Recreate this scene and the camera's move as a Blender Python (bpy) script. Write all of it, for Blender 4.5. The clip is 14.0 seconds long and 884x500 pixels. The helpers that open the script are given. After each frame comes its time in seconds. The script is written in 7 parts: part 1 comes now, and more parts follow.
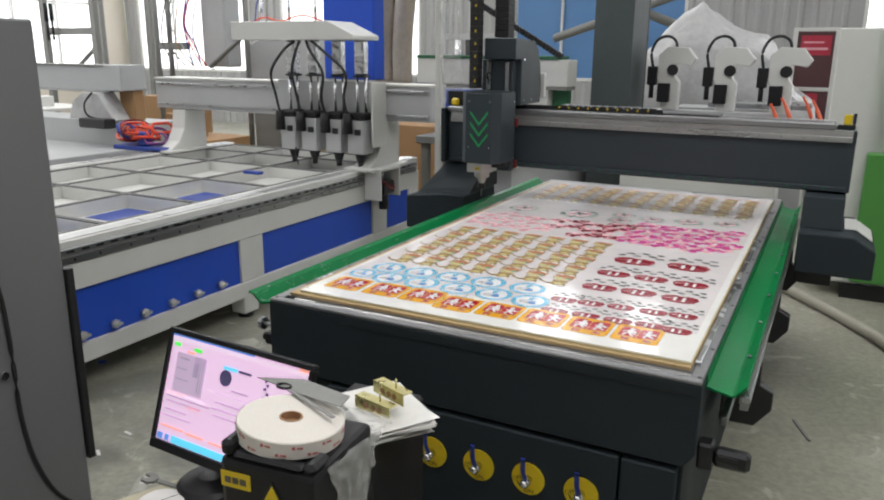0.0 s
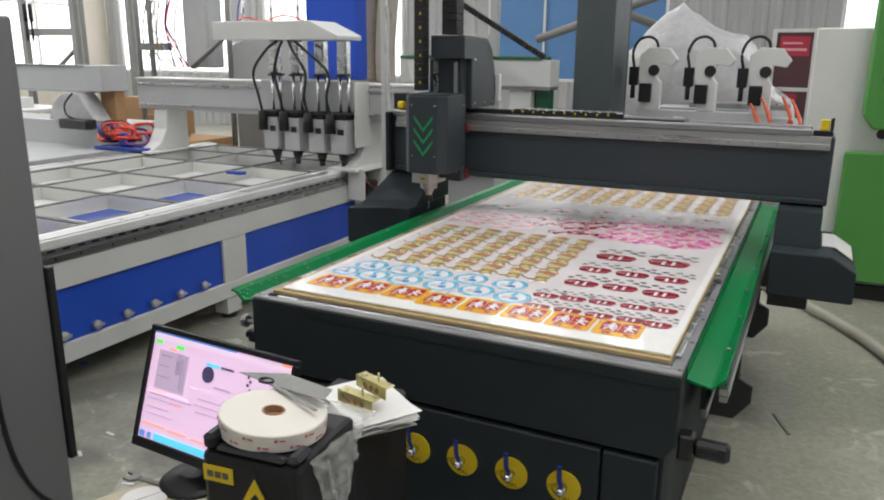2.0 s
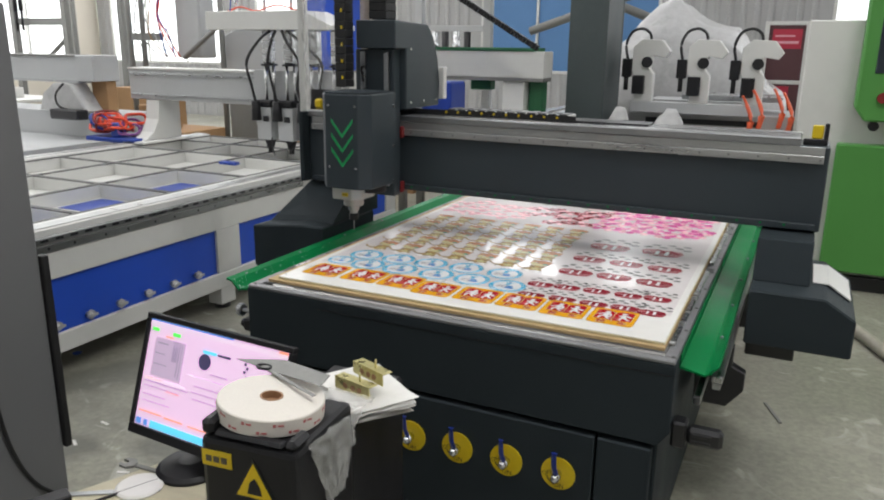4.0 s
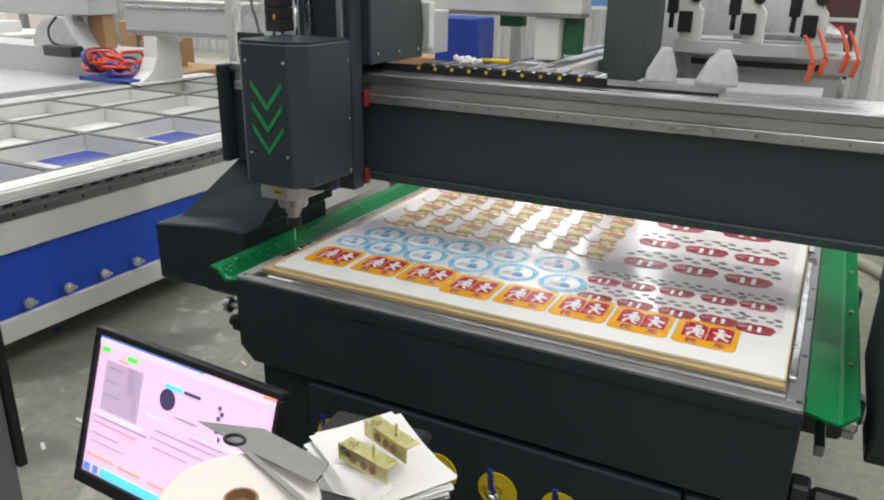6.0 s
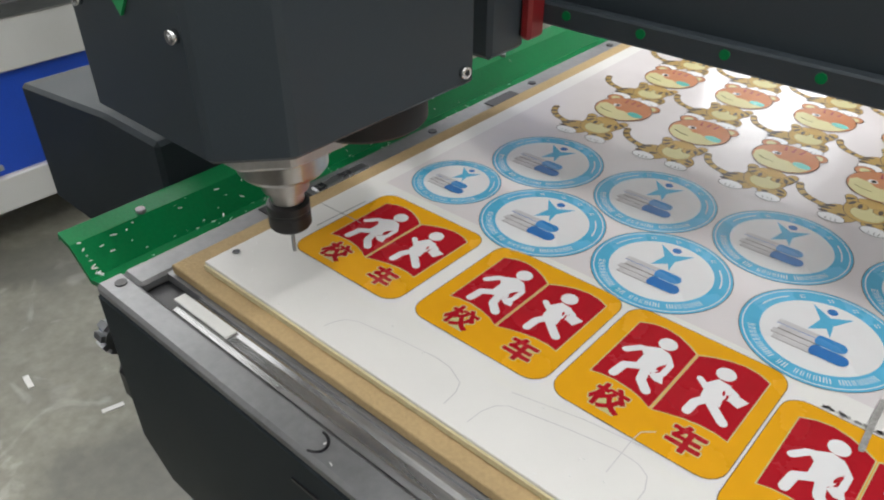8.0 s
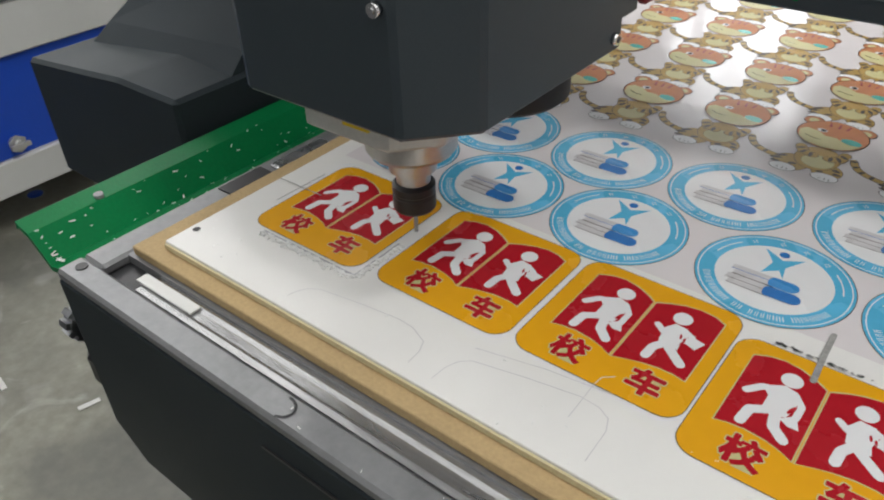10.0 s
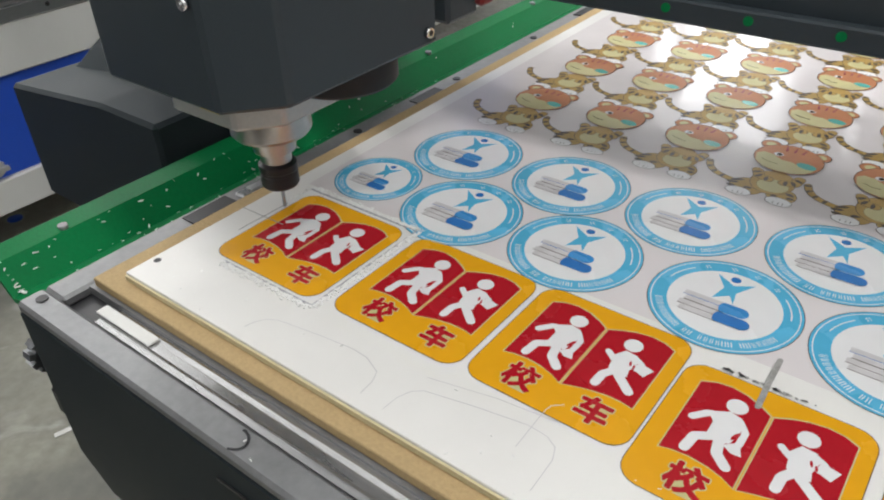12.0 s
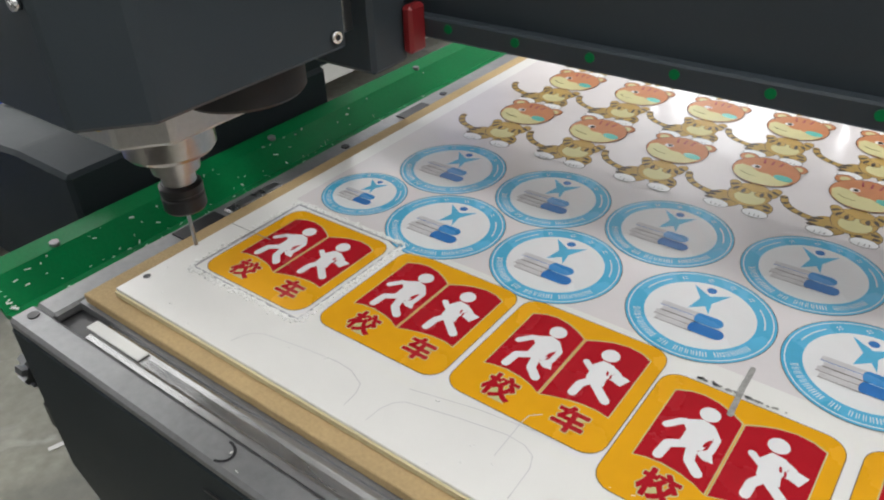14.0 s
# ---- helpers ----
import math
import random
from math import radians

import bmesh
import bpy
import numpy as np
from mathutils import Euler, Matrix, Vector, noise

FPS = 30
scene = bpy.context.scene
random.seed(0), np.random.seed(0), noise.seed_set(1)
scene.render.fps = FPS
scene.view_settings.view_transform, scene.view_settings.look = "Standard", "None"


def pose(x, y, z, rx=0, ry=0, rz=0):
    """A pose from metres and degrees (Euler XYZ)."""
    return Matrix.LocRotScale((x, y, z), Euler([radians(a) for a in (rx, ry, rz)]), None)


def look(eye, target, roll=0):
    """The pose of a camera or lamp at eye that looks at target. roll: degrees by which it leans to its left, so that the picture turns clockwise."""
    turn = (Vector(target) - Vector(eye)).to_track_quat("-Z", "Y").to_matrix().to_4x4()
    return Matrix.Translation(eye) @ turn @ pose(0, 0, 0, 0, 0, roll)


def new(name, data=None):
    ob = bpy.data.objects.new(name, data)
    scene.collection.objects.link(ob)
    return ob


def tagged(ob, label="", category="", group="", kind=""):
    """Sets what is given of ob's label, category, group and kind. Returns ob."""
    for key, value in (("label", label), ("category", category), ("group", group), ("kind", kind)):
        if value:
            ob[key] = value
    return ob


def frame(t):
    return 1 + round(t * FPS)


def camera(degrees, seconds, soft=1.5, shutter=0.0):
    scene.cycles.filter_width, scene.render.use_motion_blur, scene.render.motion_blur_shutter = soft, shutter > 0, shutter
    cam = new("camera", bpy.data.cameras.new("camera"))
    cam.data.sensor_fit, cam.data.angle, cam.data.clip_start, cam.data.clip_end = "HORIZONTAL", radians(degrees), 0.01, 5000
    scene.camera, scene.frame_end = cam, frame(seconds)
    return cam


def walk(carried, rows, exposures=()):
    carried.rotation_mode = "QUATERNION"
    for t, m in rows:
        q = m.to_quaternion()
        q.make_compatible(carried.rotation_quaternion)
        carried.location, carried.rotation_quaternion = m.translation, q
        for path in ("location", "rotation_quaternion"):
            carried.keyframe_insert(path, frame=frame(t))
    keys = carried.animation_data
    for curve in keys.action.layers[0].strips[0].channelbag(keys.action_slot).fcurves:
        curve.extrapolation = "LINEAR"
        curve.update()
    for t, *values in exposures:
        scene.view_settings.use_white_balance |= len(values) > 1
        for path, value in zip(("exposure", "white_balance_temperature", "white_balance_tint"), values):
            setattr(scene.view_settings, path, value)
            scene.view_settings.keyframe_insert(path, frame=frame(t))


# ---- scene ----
cam = camera(61.0, 14.0, soft=2.0)
PATH = [
    (0, (1.469, -1.842, 1.508), (0.579, -0.125, 0.996), 0.5),
    (0.5, (1.474, -1.849, 1.509), (0.605, -0.116, 1.017), 0.6),
    (1, (1.478, -1.854, 1.508), (0.613, -0.118, 1.022), 0.5),
    (1.5, (1.478, -1.846, 1.501), (0.616, -0.11, 1.008), 0.4),
    (2, (1.481, -1.851, 1.495), (0.627, -0.115, 0.988), 0.5),
    (2.5, (1.485, -1.864, 1.498), (0.637, -0.128, 0.98), 0.4),
    (3, (1.49, -1.854, 1.495), (0.644, -0.118, 0.974), 0.3),
    (5.3, (1.456, -1.88, 1.479), (0.639, -0.136, 0.941), 1.5),
    (5.5, (1.443, -1.748, 1.482), (0.592, -0.036, 0.894), 0.6),
    (6, (1.207, -1.421, 1.464), (0.356, 0.256, 0.784), 1.0),
    (6.5, (1.058, -0.98, 1.437), (0.132, 0.613, 0.661), 2.0),
    (7, (0.78, -0.61, 1.377), (-0.267, 0.849, 0.496), 2.2),
    (7.5, (0.609, -0.377, 1.26), (-0.472, 0.93, 0.201), 1.7),
    (8, (0.515, -0.263, 1.143), (-0.582, 0.966, 0.008), -0.1),
    (8.5, (0.511, -0.272, 1.126), (-0.565, 0.938, -0.049), -1.0),
    (11, (0.555, -0.253, 1.14), (-0.47, 1.02, -0.012), -2.2),
    (11.5, (0.558, -0.247, 1.144), (-0.47, 1.032, 0.0), -2.2),
    (12, (0.558, -0.248, 1.143), (-0.473, 1.039, 0.012), -2.1),
    (12.5, (0.558, -0.251, 1.145), (-0.471, 1.041, 0.017), -2.0),
    (13, (0.558, -0.25, 1.15), (-0.476, 1.04, 0.024), -2.3),
    (13.5, (0.566, -0.25, 1.152), (-0.466, 1.049, 0.034), -2.4),
    (14, (0.574, -0.249, 1.154), (-0.458, 1.056, 0.044), -2.4),
]
EXPOSURES = [(0.0, -0.26), (3.0, -0.18), (5.5, -0.04), (6.5, 0.14), (7.5, 0.20), (8.5, 0.02), (11.0, -0.14), (11.5, -0.06), (12.5, 0.04), (14.0, 0.08)]
walk(cam, [(t, look(eye, target, roll)) for t, eye, target, roll in PATH], EXPOSURES)

# ---------------- light ----------------
world = bpy.data.worlds.new("world")
scene.world = world
world.use_nodes = True
sky = world.node_tree.nodes.new("ShaderNodeTexSky")
sky.sky_type, sky.sun_disc, sky.sun_elevation, sky.sun_rotation = "NISHITA", False, radians(40), radians(120)
world.node_tree.links.new(sky.outputs[0], world.node_tree.nodes["Background"].inputs[0])
world.node_tree.nodes["Background"].inputs[1].default_value = 0.12
scene.view_settings.exposure = 0.0
ADDED_LAMP = 66.0
ROOF_FILL, WINDOW = 1.30, 1.95

# ---------------- materials ----------------
MATS = {}


def mk(name, color, rough=0.5, metal=0.0, var=0.06, scale=6.0, bump=0.0, bscale=60.0, coat=0.0, dirt=0.0, dirt_color=(0.08, 0.07, 0.06), alpha=1.0,
       trans=0.0, rvar=0.08, stretch=(1, 1, 1), spec=0.5):
    """A principled material: base colour with large stains and fine grain, uneven roughness and fine relief."""
    if name in MATS:
        return MATS[name]
    m = bpy.data.materials.new(name)
    m.use_nodes = True
    nt = m.node_tree
    p = nt.nodes["Principled BSDF"]
    tc = nt.nodes.new("ShaderNodeTexCoord")
    mp = nt.nodes.new("ShaderNodeMapping")
    mp.inputs["Scale"].default_value = stretch
    nt.links.new(tc.outputs["Object"], mp.inputs[0])
    big = nt.nodes.new("ShaderNodeTexNoise")
    big.inputs["Scale"].default_value, big.inputs["Detail"].default_value = scale, 6
    nt.links.new(mp.outputs[0], big.inputs[0])
    fine = nt.nodes.new("ShaderNodeTexNoise")
    fine.inputs["Scale"].default_value, fine.inputs["Detail"].default_value = bscale, 4
    nt.links.new(mp.outputs[0], fine.inputs[0])
    add = nt.nodes.new("ShaderNodeMath")
    add.operation = "ADD"
    nt.links.new(big.outputs[0], add.inputs[0])
    nt.links.new(fine.outputs[0], add.inputs[1])
    rm = nt.nodes.new("ShaderNodeMapRange")
    rm.inputs[1].default_value, rm.inputs[2].default_value = 0.6, 1.4
    rm.inputs[3].default_value, rm.inputs[4].default_value = 1 - var, 1 + var
    nt.links.new(add.outputs[0], rm.inputs[0])
    mul = nt.nodes.new("ShaderNodeMix")
    mul.data_type, mul.blend_type = "RGBA", "MULTIPLY"
    mul.inputs[0].default_value = 1
    mul.inputs[6].default_value = (*color, 1)
    nt.links.new(rm.outputs[0], mul.inputs[7])
    out = mul.outputs[2]
    if dirt:
        dn = nt.nodes.new("ShaderNodeTexNoise")
        dn.inputs["Scale"].default_value, dn.inputs["Detail"].default_value, dn.inputs["Roughness"].default_value = scale * 0.6, 9, 0.7
        nt.links.new(mp.outputs[0], dn.inputs[0])
        dr = nt.nodes.new("ShaderNodeMapRange")
        dr.inputs[1].default_value, dr.inputs[2].default_value, dr.inputs[4].default_value = 0.5, 0.75, dirt
        nt.links.new(dn.outputs[0], dr.inputs[0])
        dm = nt.nodes.new("ShaderNodeMix")
        dm.data_type = "RGBA"
        nt.links.new(dr.outputs[0], dm.inputs[0])
        nt.links.new(out, dm.inputs[6])
        dm.inputs[7].default_value = (*dirt_color, 1)
        out = dm.outputs[2]
    nt.links.new(out, p.inputs["Base Color"])
    rr = nt.nodes.new("ShaderNodeMapRange")
    rr.inputs[1].default_value, rr.inputs[2].default_value = 0.3, 0.7
    rr.inputs[3].default_value, rr.inputs[4].default_value = max(rough - rvar, 0.02), min(rough + rvar, 1)
    nt.links.new(big.outputs[0], rr.inputs[0])
    nt.links.new(rr.outputs[0], p.inputs["Roughness"])
    p.inputs["Metallic"].default_value = metal
    p.inputs["Specular IOR Level"].default_value = spec
    p.inputs["Coat Weight"].default_value = coat
    p.inputs["Coat Roughness"].default_value = 0.12
    p.inputs["Alpha"].default_value = alpha
    p.inputs["Transmission Weight"].default_value = trans
    if bump:
        b = nt.nodes.new("ShaderNodeBump")
        b.inputs["Strength"].default_value, b.inputs["Distance"].default_value = bump, 0.002
        nt.links.new(fine.outputs[0], b.inputs["Height"])
        nt.links.new(b.outputs[0], p.inputs["Normal"])
    MATS[name] = m
    return m


def glow(name, color, strength):
    m = bpy.data.materials.new(name)
    m.use_nodes = True
    p = m.node_tree.nodes["Principled BSDF"]
    p.inputs["Base Color"].default_value = (*color, 1)
    p.inputs["Roughness"].default_value = 0.3
    p.inputs["Emission Color"].default_value = (*color, 1)
    p.inputs["Emission Strength"].default_value = strength
    MATS[name] = m
    return m


CHARCOAL = mk("charcoal_powder_coat", (0.031, 0.039, 0.044), 0.46, spec=0.05, bump=0.10, bscale=900, var=0.12, scale=3, dirt=0.07, dirt_color=(0.06, 0.07, 0.075))
CHARCOAL2 = mk("charcoal_satin_cover", (0.037, 0.048, 0.056), 0.40, spec=0.30, bump=0.08, bscale=900, var=0.08, scale=3, dirt=0.06, dirt_color=(0.10, 0.10, 0.10))
BLACK = mk("black_anodised", (0.012, 0.012, 0.014), 0.4, var=0.1)
RUBBER = mk("black_rubber", (0.014, 0.014, 0.015), 0.6, var=0.15, bump=0.2)
PLASTIC = mk("black_plastic", (0.013, 0.013, 0.015), 0.42, spec=0.3, bump=0.15, bscale=700, var=0.1, dirt=0.08, dirt_color=(0.06, 0.06, 0.06))
STEEL = mk("milled_steel", (0.40, 0.41, 0.42), 0.34, 1.0, var=0.12, scale=5, bump=0.10, bscale=160, stretch=(3, 0.4, 3), rvar=0.12, dirt=0.25, dirt_color=(0.16, 0.16, 0.16))
PLATE = mk("grey_steel_plate", (0.25, 0.252, 0.258), 0.43, 0.55, var=0.14, scale=7, bump=0.12, bscale=130, rvar=0.14, dirt=0.35, dirt_color=(0.11, 0.11, 0.115))
TOPSTEEL = mk("dark_brushed_steel", (0.34, 0.345, 0.35), 0.30, 0.9, var=0.14, scale=5, bump=0.08, bscale=160, stretch=(0.25, 4, 4), rvar=0.10, dirt=0.2, dirt_color=(0.12, 0.12, 0.125))
CHROME = mk("bright_chrome", (0.78, 0.78, 0.78), 0.12, 1.0, var=0.04)
RAIL = mk("dull_guide_rail", (0.46, 0.465, 0.46), 0.36, 0.8, var=0.15, scale=4, bump=0.1, bscale=160, stretch=(0.4, 3, 3), rvar=0.14, dirt=0.4, dirt_color=(0.07, 0.07, 0.075))
CHANNEL = mk("dull_aluminium_channel", (0.50, 0.50, 0.50), 0.26, 0.85, var=0.2, scale=6, bump=0.1, bscale=120, stretch=(0.3, 4, 4), rvar=0.16, dirt=0.3, dirt_color=(0.12, 0.12, 0.12))
ALU = mk("bright_aluminium", (0.72, 0.73, 0.74), 0.24, 1.0, var=0.06, bump=0.05, bscale=200, stretch=(0.5, 3, 3), rvar=0.1)
SPINDLE = mk("warm_stainless", (0.46, 0.445, 0.425), 0.30, 1.0, var=0.08, bump=0.04, bscale=250)
CLAMP = mk("pale_cast_aluminium", (0.55, 0.545, 0.525), 0.42, 0.6, var=0.08, bump=0.15, bscale=300)
WHITE = mk("white_machine_paint", (0.66, 0.66, 0.635), 0.42, var=0.05, scale=3, bump=0.10, bscale=400, dirt=0.18, dirt_color=(0.36, 0.35, 0.32))
GREYP = mk("pale_grey_machine_paint", (0.46, 0.47, 0.475), 0.45, var=0.06, scale=3, bump=0.10, bscale=400, dirt=0.2, dirt_color=(0.25, 0.25, 0.24))
CABGREY = mk("grey_cabinet_paint", (0.165, 0.167, 0.172), 0.5, var=0.07, scale=2, bump=0.3, bscale=500)
BLUE = mk("blue_panel_paint", (0.012, 0.075, 0.52), 0.40, var=0.10, scale=3, bump=0.08, bscale=300, dirt=0.15, dirt_color=(0.03, 0.06, 0.20))
GREEN = mk("green_gutter_paint", (0.003, 0.17, 0.05), 0.36, spec=0.09, var=0.12, scale=5, bump=0.1, bscale=300, dirt=0.2, dirt_color=(0.03, 0.10, 0.05))
GREEN2 = mk("fresh_green_paint", (0.075, 0.27, 0.055), 0.4, var=0.07, scale=3, bump=0.08, bscale=300)
CHEVRON = mk("green_lacquer", (0.01, 0.30, 0.09), 0.35, var=0.06)
DEEPGREEN = mk("dark_green_paint", (0.02, 0.12, 0.05), 0.45, var=0.1)
MDF = mk("brown_fibreboard", (0.46, 0.335, 0.175), 0.8, spec=0.2, var=0.14, scale=9, bump=0.35, bscale=350, dirt=0.2, dirt_color=(0.36, 0.24, 0.11))
BOARD = mk("white_foam_board", (0.77, 0.76, 0.73), 0.15, var=0.04, scale=4, bump=0.20, bscale=22, spec=0.34, dirt=0.16, dirt_color=(0.62, 0.59, 0.57), rvar=0.12)
BOARD_EDGE = mk("cream_board_edge", (0.62, 0.55, 0.34), 0.6, var=0.10, bump=0.3, bscale=300)
PRINT_BG = mk("faint_pink_print_ground", (0.69, 0.65, 0.65), 0.15, var=0.04, scale=4, bump=0.22, bscale=22, spec=0.34, dirt=0.15, dirt_color=(0.60, 0.55, 0.55), rvar=0.12)
INK_YELLOW = mk("amber_yellow_ink", (0.74, 0.36, 0.012), 0.25, var=0.05, scale=14, spec=0.3)
INK_RED = mk("crimson_ink", (0.40, 0.012, 0.020), 0.26, var=0.08, scale=14, spec=0.3)
INK_WHITE = mk("white_ink", (0.74, 0.74, 0.74), 0.25, var=0.03, spec=0.3)
INK_BLUE = mk("sky_blue_ink", (0.09, 0.42, 0.64), 0.27, var=0.08, scale=14, spec=0.3)
INK_DBLUE = mk("deep_blue_ink", (0.03, 0.16, 0.44), 0.27, var=0.06, spec=0.3)
INK_MIDBLUE = mk("mid_blue_ink", (0.05, 0.25, 0.55), 0.27, var=0.06)
INK_MILL = mk("raw_milled_grey", (0.30, 0.295, 0.28), 0.7, var=0.35, scale=160, bump=0.5, bscale=600)
INK_GREY = mk("silver_grey_ink", (0.36, 0.36, 0.38), 0.3, var=0.10, scale=30)
INK_LINE = mk("dark_outline_ink", (0.10, 0.08, 0.06), 0.3, var=0.1)
INK_PALE = mk("pale_grey_ink", (0.57, 0.555, 0.56), 0.27, var=0.08, scale=20, spec=0.3)
INK_ORANGE = mk("orange_brown_ink", (0.44, 0.165, 0.06), 0.36, spec=0.25, var=0.12, scale=20)
INK_CREAM = mk("pale_straw_ink", (0.53, 0.49, 0.24), 0.36, spec=0.25, var=0.08, scale=20)
INK_GOLD = mk("mustard_gold_ink", (0.41, 0.26, 0.06), 0.36, spec=0.25, var=0.15, scale=25)
INK_STRIPE = mk("dark_brown_ink", (0.05, 0.032, 0.018), 0.3, var=0.1, spec=0.3)
INK_MAROON = mk("maroon_ink", (0.26, 0.022, 0.035), 0.27, var=0.12, scale=20, spec=0.3)
INK_SLATE = mk("slate_grey_ink", (0.12, 0.12, 0.115), 0.3, var=0.15, scale=20, spec=0.3)
INK_PINK = mk("magenta_pink_ink", (0.58, 0.07, 0.28), 0.27, var=0.15, scale=20, spec=0.3)
INK_ROSE = mk("pale_rose_ink", (0.72, 0.38, 0.42), 0.27, var=0.12, scale=20, spec=0.3)
INK_SAGE = mk("sage_green_ink", (0.24, 0.275, 0.24), 0.3, var=0.15, scale=20, spec=0.3)
INK_TEAL = mk("teal_ink", (0.10, 0.42, 0.36), 0.3, var=0.08, spec=0.3)
DUST = mk("white_plastic_swarf", (0.78, 0.78, 0.76), 0.7, var=0.06, bump=0.4, bscale=400)
YELLOW = mk("yellow_label", (0.72, 0.52, 0.01), 0.4, var=0.06, scale=12, dirt=0.15, dirt_color=(0.35, 0.25, 0.02))
LEVER = mk("blue_vinyl_grip", (0.012, 0.035, 0.26), 0.35, var=0.08)
RED = mk("red_plastic", (0.20, 0.012, 0.014), 0.45, var=0.1)
REDORANGE = mk("red_orange_hose", (0.75, 0.07, 0.025), 0.4, var=0.12, scale=10)
VIOLET = mk("violet_wire_sleeve", (0.20, 0.06, 0.22), 0.4, var=0.12, scale=10)
ORANGE_STRAP = mk("orange_strap", (0.80, 0.13, 0.05), 0.5, var=0.1)
CARDBOARD = mk("brown_cardboard", (0.36, 0.21, 0.10), 0.8, var=0.10, bump=0.2, bscale=120)
PAPER = mk("white_paper", (0.72, 0.71, 0.68), 0.7, var=0.04, scale=5)
TAPE = mk("off_white_tape_roll", (0.68, 0.64, 0.58), 0.55, var=0.05, scale=12, bump=0.15, bscale=200)
TAPE_RED = mk("red_print_on_tape", (0.46, 0.12, 0.12), 0.5, var=0.1)
KRAFT = mk("brown_paper_core", (0.34, 0.19, 0.10), 0.8, var=0.1)
BRASSZ = mk("yellow_zinc_plating", (0.60, 0.55, 0.26), 0.32, 0.75, var=0.18, scale=30, dirt=0.3, dirt_color=(0.22, 0.15, 0.06))
BAG = mk("clear_plastic_bag", (0.80, 0.80, 0.78), 0.12, var=0.05, trans=0.2, alpha=0.24, bump=0.9, bscale=45)
SHEETING = mk("milky_plastic_sheeting", (0.56, 0.56, 0.56), 0.32, var=0.14, scale=3, bump=0.5, bscale=18, alpha=0.85)
WOOD = mk("pale_bare_board", (0.50, 0.465, 0.335), 0.7, var=0.12, scale=4, bump=0.2, bscale=150, stretch=(1, 6, 1), dirt=0.25, dirt_color=(0.30, 0.26, 0.19))
HOSE = mk("grey_beige_hose", (0.36, 0.34, 0.28), 0.5, var=0.1)
DUCT = mk("beige_fabric_duct", (0.48, 0.42, 0.34), 0.7, var=0.15, scale=12, bump=0.4, bscale=30)
COLUMN = mk("dark_green_grey_steel_column", (0.055, 0.070, 0.072), 0.5, var=0.12, scale=2, dirt=0.3, dirt_color=(0.12, 0.13, 0.13))
CLAD = mk("pale_grey_steel_cladding", (0.40, 0.40, 0.40), 0.5, var=0.06, scale=2, dirt=0.2, dirt_color=(0.30, 0.29, 0.28))
BLUEWALL = mk("blue_sheet_cladding", (0.10, 0.23, 0.46), 0.45, var=0.08, scale=2)
CEIL = mk("white_roof_sheet", (0.55, 0.55, 0.54), 0.6, var=0.05, scale=1)
CREAM = mk("cream_wall_paint", (0.62, 0.57, 0.49), 0.7, var=0.05, scale=1.5, dirt=0.15, dirt_color=(0.45, 0.41, 0.35))
SEAL = mk("dark_grey_seal", (0.10, 0.10, 0.097), 0.55, var=0.15, scale=6, bump=0.1)
RACK = mk("grey_rack_steel", (0.22, 0.22, 0.21), 0.5, 0.3, var=0.12, scale=5)
POSTER_RED = mk("red_poster", (0.45, 0.03, 0.06), 0.4, var=0.08)
POSTER_DARK = mk("dark_maroon_poster", (0.09, 0.035, 0.04), 0.35, var=0.1)
DARKGLASS = mk("dark_display_glass", (0.02, 0.03, 0.04), 0.1)
DEEPBLUE = mk("deep_blue_case_paint", (0.015, 0.05, 0.32), 0.4, var=0.08)
SCREEN = glow("lit_pink_screen", (0.86, 0.60, 0.84), 0.66)
S_BLUE = glow("lit_blue_bar", (0.10, 0.25, 0.62), 0.9)
S_CYAN = glow("lit_cyan", (0.12, 0.62, 0.85), 0.9)
S_GREEN = glow("lit_green", (0.12, 0.80, 0.12), 0.9)
S_ORANGE = glow("lit_orange", (0.90, 0.35, 0.22), 0.9)
S_DARK = glow("lit_dark_dots", (0.07, 0.06, 0.14), 0.5)
S_GREY = glow("lit_grey", (0.35, 0.28, 0.40), 0.6)
S_PALE = glow("lit_pale_strip", (0.93, 0.74, 0.90), 0.7)
S_LILAC = glow("lit_lilac", (0.52, 0.40, 0.55), 0.7)
DAY = glow("bright_daylight_pane", (0.97, 0.985, 1.0), WINDOW)
DAY_HIGH = glow("bright_high_pane", (0.97, 0.985, 1.0), 4.6)
ROOF_GLOW = glow("glowing_roof_fill", (0.985, 0.985, 1.0), ROOF_FILL)


